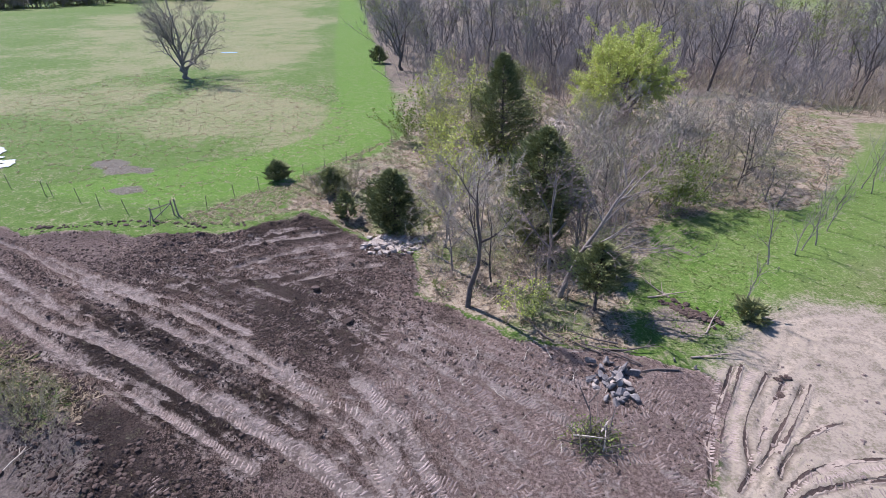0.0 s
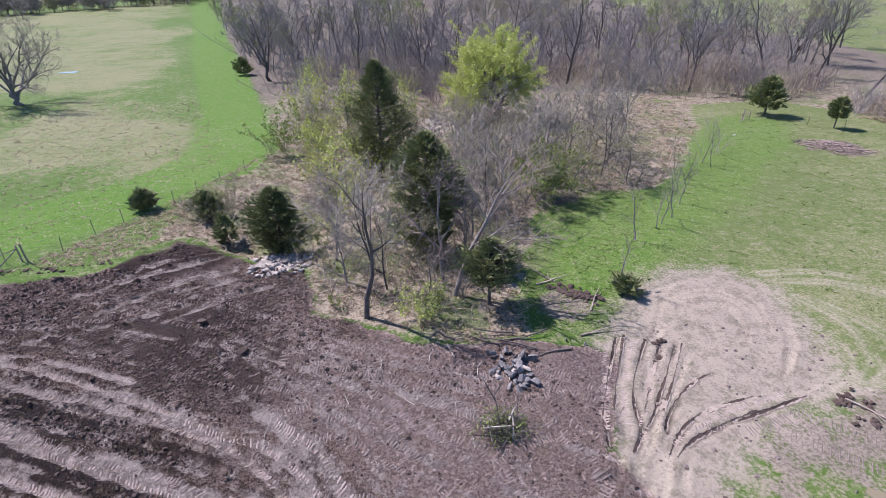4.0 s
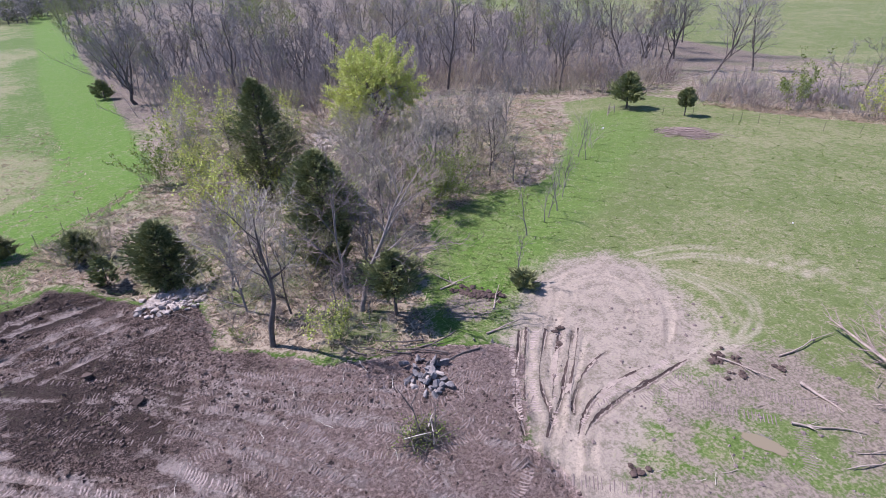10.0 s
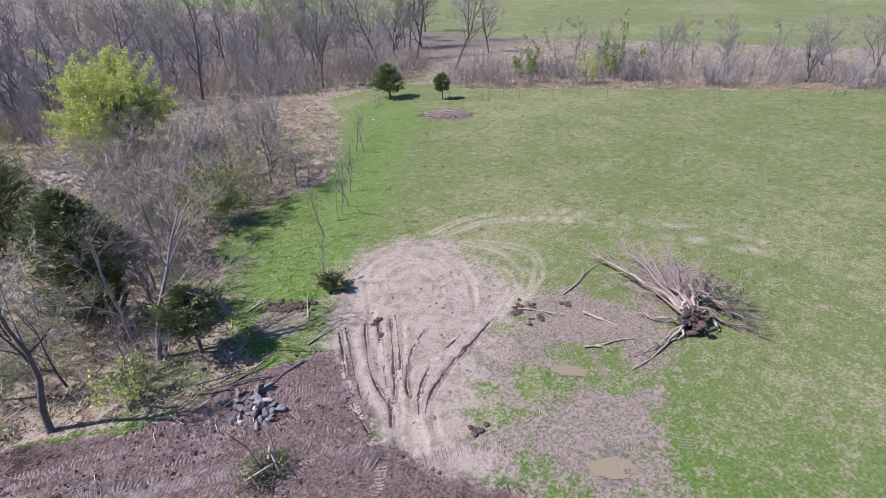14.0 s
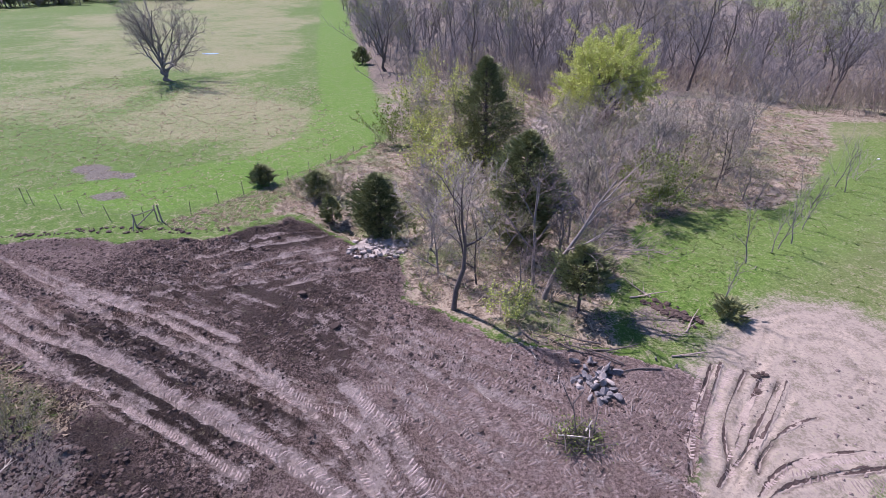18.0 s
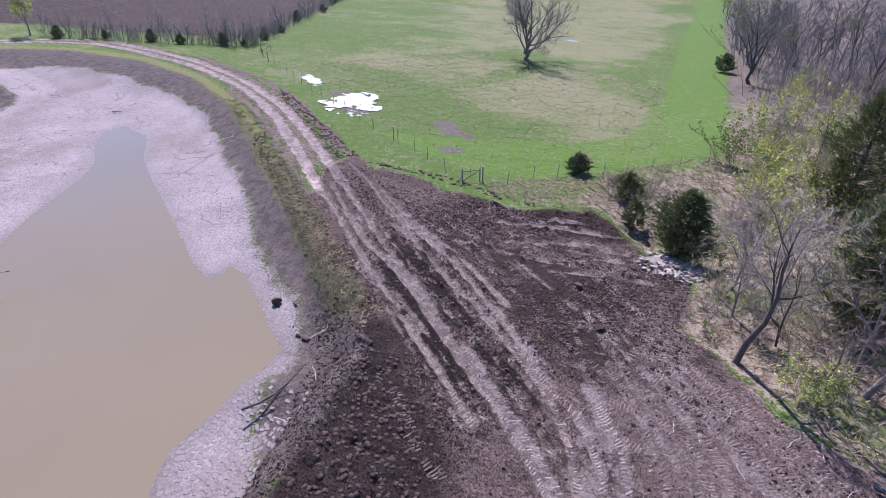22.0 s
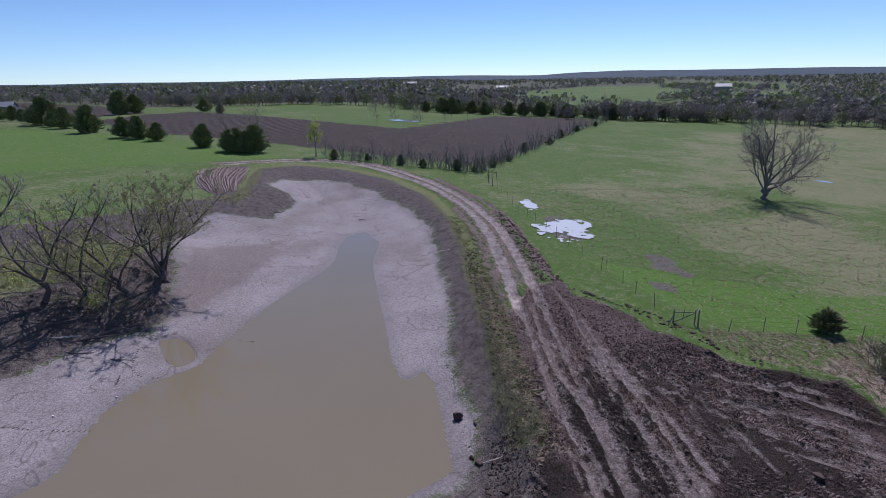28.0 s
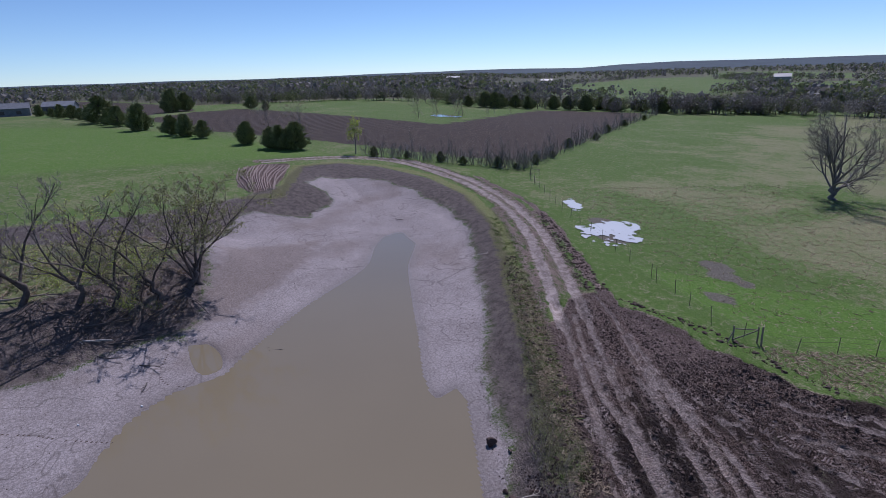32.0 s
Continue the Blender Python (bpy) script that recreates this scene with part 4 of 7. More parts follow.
def bare_tree(seed, height, r, bark, twig, label, name="bare_tree", category="tree", leaves=None, leaf_count=0, leaf_size=0.12, lean=(0, 0), twig_r=0.015, splits=3, **changes):
    """trunk with limbs, twigs and, where they are out, young leaves"""
    rng, wood, twigs = random.Random(seed), Shape(), []
    opts = BARE | changes
    limb(wood, twigs, rng, Vector((0, 0, -0.3)), Vector((lean[0], lean[1], 1)).normalized(), height, r, 0, opts)
    top = new(name)
    tagged(top, label, category)
    tagged(part("trunk", wood, bark, top, smooth_faces=True), kind="stuff" if name == "sapling" else "")
    tagged(part("twig_crown", twig_shape(twigs, rng, twig_r, splits), twig, top, "fine bare twigs"), kind="stuff")
    if leaves:
        crown = Shape()
        for _ in range(leaf_count):
            q, w, ln = rng.choice(twigs)
            p = q + w * ln * rng.uniform(0.1, 1.2) + rand_dir(rng) * leaf_size * rng.uniform(0.2, 2.2)
            a = rand_dir(rng)
            b = a.cross(rand_dir(rng)).normalized()
            size = leaf_size * rng.uniform(0.6, 1.4)
            crown.leaf(p, a * size, b * size * 0.6)
        tagged(part("crown", crown, leaves, top, "young spring leaves"), kind="stuff")
    return top


def fan_tree(seed, height, r, bark, twig, label, limbs=7, width=0.7, twig_r=0.016, splits=3, trunk=0.2, name="bare_tree", leaves=None, leaf_count=0, leaf_size=0.12, **changes):
    """a short trunk that forks low into a fan of crooked rising limbs"""
    rng, wood, twigs = random.Random(seed), Shape(), []
    opts = BARE | dict(kids=(6, 5, 5), bare=0.22, spread=0.8, ratio=0.5, wobble=0.26, up=-0.01) | changes
    pts = [Vector((0, 0, -0.3))]
    for k in range(4):
        pts.append(pts[-1] + Vector((rng.gauss(0, 0.03), rng.gauss(0, 0.03), trunk / 4)) * height + Vector((0, 0, 0.08 if k == 0 else 0)))
    wood.tube(pts, [r * 1.5, r * 1.05, r * 0.95, r * 0.9, r * 0.6], 8)
    turn = rng.uniform(0, 6.28)
    for k in range(limbs):
        a, tilt = turn + 6.283 * (k + rng.uniform(-0.25, 0.25)) / limbs * 2.4, width * rng.uniform(0.2, 1.15)
        start = pts[2].lerp(pts[4], rng.random())
        limb(wood, twigs, rng, start, Vector((math.cos(a) * tilt, math.sin(a) * tilt, 1)).normalized(), height * (1 - trunk) * rng.uniform(0.8, 1.05), r * rng.uniform(0.4, 0.62), 0, opts)
    top = tagged(new(name), label, "tree")
    part("trunk", wood, bark, top, smooth_faces=True)
    tagged(part("twig_crown", twig_shape(twigs, rng, twig_r, splits), twig, top, "fine bare twigs"), kind="stuff")
    if leaves:
        crown = Shape()
        for _ in range(leaf_count):
            q, w, ln = rng.choice(twigs)
            a = rand_dir(rng)
            size = leaf_size * rng.uniform(0.6, 1.4)
            crown.leaf(q + w * ln * rng.uniform(0.1, 1.2) + rand_dir(rng) * leaf_size, a * size, a.cross(rand_dir(rng)).normalized() * size * 0.6)
        tagged(part("crown", crown, leaves, top, "young spring leaves"), kind="stuff")
    return top


def cedar(seed, height, width, label, count=1500, trunk=0.15, bare=0.06, tip=0.5, name="cedar_tree", size=1.0):
    """trunk, and a dense uneven cone of needle tufts with gaps"""
    rng = random.Random(seed)
    top = new(name)
    tagged(top, label, "tree")
    wood = Shape()
    wood.tube([Vector((0, 0, -0.2)), Vector((0.05, 0, height * 0.4)), Vector((0, 0.05, height * 0.93))], [trunk, trunk * 0.7, 0.02], 6)
    crown = Shape()
    lobes = [(rng.uniform(0, 6.28), rng.uniform(0.05, 0.9), rng.uniform(0.45, 1.5)) for _ in range(40)]
    boughs = int(count / 12)
    for k in range(boughs):
        h = bare + (1 - bare) * ((k + rng.random()) / boughs) ** 1.15
        w = rng.uniform(0, 6.28)
        lobe = 1.0
        for lw, lh, lr in lobes:
            if abs(h - lh) < 0.09 and math.cos(w - lw) > 0.7:
                lobe = lr
        prof = min(1.0, (1 - h) / (1 - tip)) ** 0.8 * min(1.0, 0.55 + (h - bare) * 3.0)
        reach = width / 2 * prof * lobe * rng.uniform(0.75, 1.12) + 0.08
        out = Vector((math.cos(w), math.sin(w), rng.uniform(0.15, 0.55)))
        root = Vector((0, 0, h * height * 0.97))
        if k % 3 == 0:
            wood.spike(root, root + out * reach * 0.9, 0.02 + 0.02 * (1 - h))
        for j in range(12):
            s = rng.uniform(0.2, 1.08) ** 0.55
            p = root + out * reach * s + rand_dir(rng) * 0.13 * size * (1 + reach * 0.3)
            d = (out + rand_dir(rng) * 0.55 + Vector((0, 0, 0.35))).normalized()
            crown.spike(p, p + d * rng.uniform(0.2, 0.5) * size, rng.uniform(0.05, 0.10) * size)
    part("trunk", wood, BARK_DARK, top)
    tagged(part("crown", crown, CEDAR, top, "dense dark green needles"), kind="stuff")
    return top


def shrub(seed, height, spread, stems, twig, label, leaves=None, leaf_count=0, leaf_size=0.07, r=0.016, name="shrub"):
    """many thin stems from one foot, branching twice"""
    rng = random.Random(seed)
    top = new(name)
    tagged(top, label, "shrub")
    wood, crown, tips = Shape(), Shape(), []
    for _ in range(stems):
        foot = Vector((rng.gauss(0, spread * 0.22), rng.gauss(0, spread * 0.22), -0.15))
        d = (Vector((rng.gauss(0, 0.34), rng.gauss(0, 0.34), 1)) + foot * 0.25).normalized()
        ln = height * rng.uniform(0.55, 1.05)
        mid = foot + d * ln * 0.5 + rand_dir(rng) * 0.06 * height
        end = foot + d * ln + rand_dir(rng) * 0.10 * height
        wood.tube([foot, mid, end], [r, r * 0.7, r * 0.25], 3)
        for _ in range(7):
            a = mid.lerp(end, rng.uniform(-0.5, 0.95))
            b = a + (d + rand_dir(rng) * 0.75).normalized() * ln * rng.uniform(0.18, 0.42)
            wood.spike(a, b, r * 0.5)
            tips.append((a, b))
            for _ in range(2):
                c = a.lerp(b, rng.uniform(0.3, 0.9))
                wood.spike(c, c + (d + rand_dir(rng)).normalized() * ln * rng.uniform(0.08, 0.2), r * 0.35)
    tagged(part("stem_clump", wood, twig, top), kind="stuff")
    if leaves:
        for _ in range(leaf_count):
            a, b = rng.choice(tips)
            p = a.lerp(b, rng.uniform(0, 1.1)) + rand_dir(rng) * leaf_size
            u = rand_dir(rng)
            size = leaf_size * rng.uniform(0.6, 1.5)
            crown.leaf(p, u * size, u.cross(rand_dir(rng)).normalized() * size * 0.6)
        tagged(part("foliage", crown, leaves, top, "small young leaves"), kind="stuff")
    return top


def set_at(ob, x, y, turn=0.0, scale=1.0, tall=1.0, sink=0.0):
    ob.matrix_basis = spot(x, y, turn, scale, tall, sink)
    return ob


def spot(x, y, turn=0.0, scale=1.0, tall=1.0, sink=0.0):
    return pose(x, y, zs(x, y) - sink, 0, 0, turn) @ Matrix.Diagonal((scale, scale, scale * tall, 1))


class Kinds:
    """Plants of one sort: a few shapes, copied to where they grow."""

    def __init__(self, group, makers):
        self.group, self.makers, self.made = group, makers, {}

    def put(self, k, x, y, turn=0.0, scale=1.0, tall=1.0, label=""):
        k %= len(self.makers)
        if k in self.made:
            ob = copy_thing(self.made[k], spot(x, y, turn, scale, tall))
        else:
            ob = self.made[k] = set_at(self.makers[k](), x, y, turn, scale, tall)
        return tagged(ob, label, group=self.group)


def scatter(seed, area, count, gap, test=None):
    """Places inside an area, no two nearer than gap."""
    rng = random.Random(seed)
    xs, ys = [p[0] for p in area], [p[1] for p in area]
    out = []
    cand = np.array([(rng.uniform(min(xs), max(xs)), rng.uniform(min(ys), max(ys))) for _ in range(count * 25)])
    ok = inside(cand[:, 0], cand[:, 1], area) > 0
    for x, y in cand[ok]:
        if len(out) >= count:
            break
        if (test is None or test(x, y)) and all((x - a) ** 2 + (y - b) ** 2 > gap * gap for a, b in out):
            out.append((float(x), float(y)))
    return out


# big bare tree in the pasture
set_at(fan_tree(11, 13.6, 0.40, BARK_GREY, TWIG_GREY, "tall bare grey tree with a wide crown in the pasture", limbs=10, width=1.2, twig_r=0.017, splits=4, trunk=0.16, kids=(8, 6, 6), up=0.035, ratio=0.46), -49.4, 86.4, 20)

# yellow-green tree by the creek
set_at(bare_tree(12, 4.3, 0.24, BARK_DARK, TWIG_TAN, "broad tree in bright yellow-green young leaf", leaves=LEAF_YELLOW, leaf_count=80000, leaf_size=0.105,
                 kids=(15, 8, 6), bare=0.02, spread=1.35, ratio=0.74, up=0.02), 16.6, 65.8, 0, 1.75)

# dark cedars
set_at(cedar(21, 11.4, 4.6, "tall dark green cedar with an uneven pointed crown", 15000, 0.22, tip=0.6, size=0.68), 1.4, 50.8)
set_at(cedar(22, 8.4, 3.9, "dark green cedar among bare brush", 13000, 0.2, tip=0.66, size=0.68), 3.9, 32.0)
set_at(cedar(23, 5.0, 4.2, "broad dark cedar above the pale rocks", 11000, 0.15, tip=0.35, size=0.65), -6.2, 34.6)
set_at(cedar(24, 4.3, 2.7, "small cedar with a bare leaning trunk beside the soil", 5200, 0.11, bare=0.34, tip=0.5, size=0.6), 6.4, 25.0)
set_at(cedar(25, 1.6, 1.5, "low round cedar bush beside the fence", 1500, 0.06, tip=0.3), -17.7, 42.4)
set_at(cedar(26, 2.2, 2.1, "dark juniper bush in the fence corner", 3800, 0.1, tip=0.3, size=0.7), -12.2, 40.0)
set_at(cedar(27, 2.2, 1.3, "small green juniper beside the cut bank", 500, 0.06, tip=0.3), -10.2, 36.2)
set_at(cedar(28, 4.9, 4.4, "spreading dark pine at the pasture corner", 3600, 0.16, bare=0.2, tip=0.3, size=1.2), 51.8, 64.0)
set_at(cedar(29, 3.6, 3.0, "small round-topped evergreen in the pasture", 2000, 0.1, bare=0.35, tip=0.2), 55.5, 56.6)
set_at(cedar(30, 3.1, 3.2, "dark round cedar bush at the edge of the woods", 1800, 0.1, tip=0.3), -21.9, 107.5)
set_at(cedar(31, 1.0, 1.5, "low uprooted evergreen bush", 500, 0.05, tip=0.2), 14.6, 25.1)

# bare trees at the front of the thicket
set_at(bare_tree(41, 7.6, 0.17, BARK_DARK, TWIG_GREY, "crooked bare tree on the edge of the dark soil", kids=(6, 5, 6), wobble=0.24, lean=(0.22, 0.02), bare=0.4, spread=0.8), -0.5, 24.6, 0)
set_at(bare_tree(42, 8.4, 0.16, BARK_GREY, TWIG_RED, "leaning bare tree with reddish twigs", kids=(7, 5, 6), lean=(0.35, 0.15), bare=0.25), 4.6, 26.2, 0)
set_at(bare_tree(43, 7.0, 0.13, BARK_GREY, TWIG_RED, "slim bare tree with reddish twigs", kids=(6, 5, 6), lean=(0.1, 0.2), bare=0.25), 4.2, 27.4, 60)

# ---------------------------------------------------------------- thicket along the creek
GREY_BRUSH = Kinds("bare brush of the thicket", [
    lambda: shrub(101, 3.4, 2.0, 11, TWIG_GREY, "grey brush with thin stems and first buds", LEAF_BUD, 220, 0.11, r=0.024),
    lambda: shrub(102, 2.4, 1.8, 11, TWIG_GREY, "low bare grey brush", r=0.022),
    lambda: shrub(103, 4.4, 2.2, 12, TWIG_GREY, "tall grey brush with olive buds", LEAF_BUD, 380, 0.12, r=0.026),
    lambda: shrub(104, 3.0, 2.0, 12, TWIG_TAN, "tan brush with thin stems and olive buds", LEAF_BUD, 280, 0.11, r=0.022),
    lambda: shrub(105, 2.0, 1.8, 12, TWIG_RED, "low bare reddish brush", r=0.022),
])
UNDERBRUSH = Kinds("bare brush of the thicket", [
    lambda: shrub(121, 3.2, 2.8, 11, TWIG_WOOD, "bare grey brush under the trees", r=0.026),
    lambda: shrub(122, 2.6, 2.6, 10, TWIG_TAN, "bare tan brush under the trees", r=0.026),
    lambda: shrub(123, 4.0, 2.8, 11, TWIG_WOOD, "tall bare grey brush under the trees", r=0.026),
    lambda: shrub(124, 3.0, 2.6, 11, TWIG_TAN, "bare tan brush under the trees", r=0.026),
    lambda: shrub(125, 2.6, 2.6, 11, TWIG_RED, "bare reddish brush under the trees", r=0.026),
])
GREEN_BRUSH = Kinds("budding shrubs of the thicket", [
    lambda: shrub(111, 4.2, 1.8, 9, TWIG_TAN, "slim shrub with yellow-green young leaves", LEAF_YELLOW, 700, 0.17),
    lambda: shrub(112, 3.2, 1.8, 9, TWIG_TAN, "shrub with sparse light green leaves", LEAF_GREEN, 1000, 0.15),
    lambda: shrub(113, 5.0, 2.6, 12, TWIG_GREY, "large shrub coming into light green leaf", LEAF_GREEN, 2000, 0.17),
    lambda: shrub(114, 4.0, 1.6, 10, TWIG_TAN, "thin sapling with a few yellow leaves", LEAF_YELLOW, 480, 0.17),
])
THIN_TREE = Kinds("small trees of the thicket", [
    lambda: bare_tree(131, 5.6, 0.10, BARK_GREY, TWIG_GREY, "small spreading bare grey tree in the thicket", kids=(8, 6, 6), bare=0.1, spread=0.95, ratio=0.6, wobble=0.25, twig_r=0.017, splits=3),
    lambda: bare_tree(132, 5.0, 0.08, BARK_DARK, TWIG_GREY, "small crooked bare tree in the thicket", kids=(7, 6, 5), bare=0.15, spread=1.0, ratio=0.6, wobble=0.35, lean=(0.25, 0.1), twig_r=0.016, splits=4),
    lambda: bare_tree(133, 5.8, 0.09, BARK_GREY, TWIG_TAN, "small tree with first olive buds in the thicket", leaves=LEAF_BUD, leaf_count=900, leaf_size=0.12, kids=(8, 6, 5), bare=0.1, spread=0.8, ratio=0.58, wobble=0.28, twig_r=0.016, splits=3),
    lambda: bare_tree(134, 4.6, 0.08, BARK_GREY, TWIG_RED, "small bare tree with reddish twigs in the thicket", kids=(8, 6, 5), bare=0.1, spread=0.8, ratio=0.55, wobble=0.28, lean=(-0.15, 0.1), twig_r=0.016, splits=4),
])
WOODS = Kinds("bare trees of the woods", [
    lambda: bare_tree(201, 10.5, 0.18, BARK_DARK, TWIG_WOOD, "tall bare grey tree in the woods", kids=(8, 6, 5), bare=0.2, wobble=0.3, twig_r=0.026, splits=4),
    lambda: bare_tree(202, 9.0, 0.16, BARK_GREY, TWIG_TAN, "bare forked tree in the woods", kids=(7, 6, 5), bare=0.12, spread=1.0, wobble=0.3, ratio=0.62, twig_r=0.026, splits=4),
    lambda: bare_tree(203, 11.5, 0.19, BARK_DARK, TWIG_WOOD, "tall bare dark tree in the woods", kids=(8, 6, 5), twig_r=0.026, splits=4, bare=0.28, spread=0.85, lean=(0.12, 0.05), wobble=0.28),
    lambda: fan_tree(207, 10.5, 0.2, BARK_DARK, TWIG_WOOD, "crooked dark tree forking low in the woods", limbs=4, width=0.9, twig_r=0.024, splits=4, trunk=0.3, kids=(5, 5, 4), wobble=0.32),
    lambda: fan_tree(208, 9.5, 0.17, BARK_GREY, TWIG_WOOD, "bare grey tree with a rounded crown in the woods", limbs=5, width=1.1, twig_r=0.024, splits=4, trunk=0.25, kids=(5, 5, 4), wobble=0.3),
    lambda: bare_tree(204, 8.0, 0.13, BARK_GREY, TWIG_WOOD, "slender bare grey tree in the woods", kids=(8, 5, 5), bare=0.25, spread=0.8, ratio=0.5, splits=4, twig_r=0.024, leaves=LEAF_BUD, leaf_count=500, leaf_size=0.16),
    lambda: bare_tree(205, 8.5, 0.15, BARK_GREY, TWIG_TAN, "bare tree with tan buds in the woods", kids=(7, 6, 5), bare=0.25, spread=0.9, splits=4, twig_r=0.024, leaves=LEAF_BUD, leaf_count=700, leaf_size=0.16),
    lambda: bare_tree(206, 9.0, 0.16, BARK_GREY, TWIG_TAN, "tree with a haze of light green buds", kids=(7, 5, 5), bare=0.25, leaves=LEAF_GREEN, leaf_count=1000, leaf_size=0.2),
])

FAR_TREE = Kinds("bare trees of the far woods", [
    lambda: bare_tree(211, 10.5, 0.2, BARK_DARK, TWIG_WOOD, "bare grey tree of the far woods", kids=(7, 5, 4), bare=0.2, wobble=0.3, twig_r=0.035, splits=1),
    lambda: bare_tree(212, 9.0, 0.18, BARK_GREY, TWIG_GREY, "bare forked tree of the far woods", kids=(7, 5, 4), bare=0.15, spread=1.0, wobble=0.3, ratio=0.62, twig_r=0.035, splits=1),
    lambda: bare_tree(213, 9.0, 0.18, BARK_GREY, TWIG_TAN, "far tree with a haze of light green buds", kids=(6, 5, 4), bare=0.2, leaves=LEAF_GREEN, leaf_count=420, leaf_size=0.34, splits=1),
])


def brush_mass(name, label, kinds, places, category="brush"):
    """Brush too dense to count, joined from the shrubs' shapes."""
    co, tri, run = {}, {}, {}
    for k, x, y, turn, scale in places:
        src = kinds.made.get(k % len(kinds.makers)) or kinds.put(k, x, y, turn, scale)
        for o in src.children:
            m = o.data
            key = m.materials[0].name
            v = np.empty(len(m.vertices) * 3, np.float32)
            m.vertices.foreach_get("co", v)
            mat = np.array(spot(x, y, turn, scale))
            faces = [tuple(p.vertices) for p in m.polygons]
            co.setdefault(key, []).append(v.reshape(-1, 3) @ mat[:3, :3].T + mat[:3, 3])
            tri.setdefault(key, []).append((run.get(key, 0), faces))
            run[key] = run.get(key, 0) + len(m.vertices)
    for key in co:
        mesh = bpy.data.meshes.new(name)
        mesh.from_pydata(np.concatenate(co[key]).tolist(), [], [tuple(i + base for i in f) for base, faces in tri[key] for f in faces])
        mesh.materials.append(bpy.data.materials[key])
        tagged(new(name, mesh), label, category, kind="stuff")


rng = random.Random(5)
far_spots = []
for x, y in scatter(301, [(8.2, 35), (12.6, 38.5), (18.5, 41.5), (23.5, 42), (26, 47), (24, 56), (14, 60), (8, 56), (6, 46)], 34, 2.2):
    THIN_TREE.put(rng.choice((0, 2, 1, 2)), x, y, rng.uniform(0, 360), rng.uniform(0.75, 1.15), rng.uniform(0.9, 1.1))
for x, y in scatter(312, [(8.2, 35), (12.6, 38.5), (18.5, 41.5), (23.5, 42), (26, 47), (24, 56), (14, 60), (8, 56), (6, 46)], 60, 1.6):
    GREY_BRUSH.put(rng.choice((0, 1, 1, 3)), x, y, rng.uniform(0, 360), rng.uniform(0.6, 1.1), rng.uniform(0.8, 1.1))
for x, y in scatter(302, [(-3.6, 27), (0, 25.2), (3, 24), (6, 23), (7.6, 26), (9.6, 32), (8, 40), (3, 42), (-1.5, 37), (-3.6, 31)], 56, 1.1):
    GREY_BRUSH.put(rng.choice((0, 3, 3, 4, 1, 1)), x, y, rng.uniform(0, 360), rng.uniform(0.55, 1.05), rng.uniform(0.9, 1.2))
for k, (x, y, s) in enumerate([(-1.6, 28.6, 0.75), (0.8, 27.4, 0.8), (2.2, 30.2, 0.9), (5.6, 29.8, 1.05), (7.0, 33.4, 0.95), (-0.4, 33, 0.8), (1.2, 36, 0.85), (5.8, 36.6, 0.9), (-2.6, 36, 0.6), (6.4, 41, 0.9), (2.6, 40.4, 0.7), (3.2, 26.6, 0.7)]):
    THIN_TREE.put(k, x, y, 77 * k, s)
for x, y in scatter(303, [(-14, 38), (-9, 36.5), (-5, 40), (-1, 47), (-3, 58), (4, 62), (12, 66), (8, 80), (-8, 84), (-8.5, 60), (-12, 50)], 58, 2.0):
    GREY_BRUSH.put(rng.choice((3, 3, 4, 1, 4)), x, y, rng.uniform(0, 360), rng.uniform(0.45, 0.95), rng.uniform(0.9, 1.3))
for x, y in scatter(304, [(26, 48), (34, 53), (40, 63), (44, 71), (34, 78), (24, 74), (20, 62)], 26, 2.2):
    GREY_BRUSH.put(rng.choice((4, 1, 0)), x, y, rng.uniform(0, 360), rng.uniform(0.45, 0.9))
for x, y, k, s in [(2.4, 23.8, 0, 0.7), (3.4, 24.2, 1, 0.6), (-2.4, 26.0, 1, 0.5), (14.3, 38.6, 2, 1.05), (16, 39.6, 2, 0.85), (13.4, 39.8, 2, 0.8),
                   (-8.4, 69, 3, 1.2), (-3.7, 53.5, 0, 1.05), (-9.5, 96, 0, 1.3), (-2.9, 42.2, 1, 1.0), (-3.4, 47, 3, 1.1), (-3.8, 35.2, 1, 0.7), (-1.8, 40.4, 3, 0.9), (-4.4, 50, 0, 0.8),
                   (-0.3, 108, 0, 1.6), (-6, 76, 3, 1.4), (-3, 80, 1, 1.4), (6.5, 82, 0, 1.3), (-5.2, 62, 1, 1.1), (-1.0, 66, 3, 1.2), (12, 62, 1, 1.1), (-5.0, 33.0, 1, 0.6), (4, 56, 1, 1.1), (-6.4, 60.6, 0, 0.9), (-4.0, 63.4, 0, 1.0), (-3.2, 38.4, 0, 0.7), (-3.0, 44.4, 1, 0.8), (-2.4, 36.6, 1, 0.6), (-1.4, 56.5, 0, 0.9), (1.2, 74, 0, 1.2), (-2.5, 90, 0, 1.3), (5.5, 92, 1, 1.4), (-8, 104, 0, 1.5)] + [(x, y, rng.choice((1, 1, 2, 3)), rng.uniform(0.6, 1.1)) for x, y in
                   scatter(310, [(-9, 52), (-2, 44), (3, 40), (3, 52), (0, 62), (6, 66), (6, 78), (-6, 82), (-8, 66)], 26, 2.8)]:
    GREEN_BRUSH.put(k, x, y, rng.uniform(0, 360), s)
for x, y in [(-12.6, 41.6), (-11.2, 41), (-13.4, 40.2), (-10.6, 39.4), (-13.0, 39.2), (-11.4, 38.8), (-14.2, 41.4)]:
    GREY_BRUSH.put(rng.choice((0, 4)), x, y, rng.uniform(0, 360), 0.9)
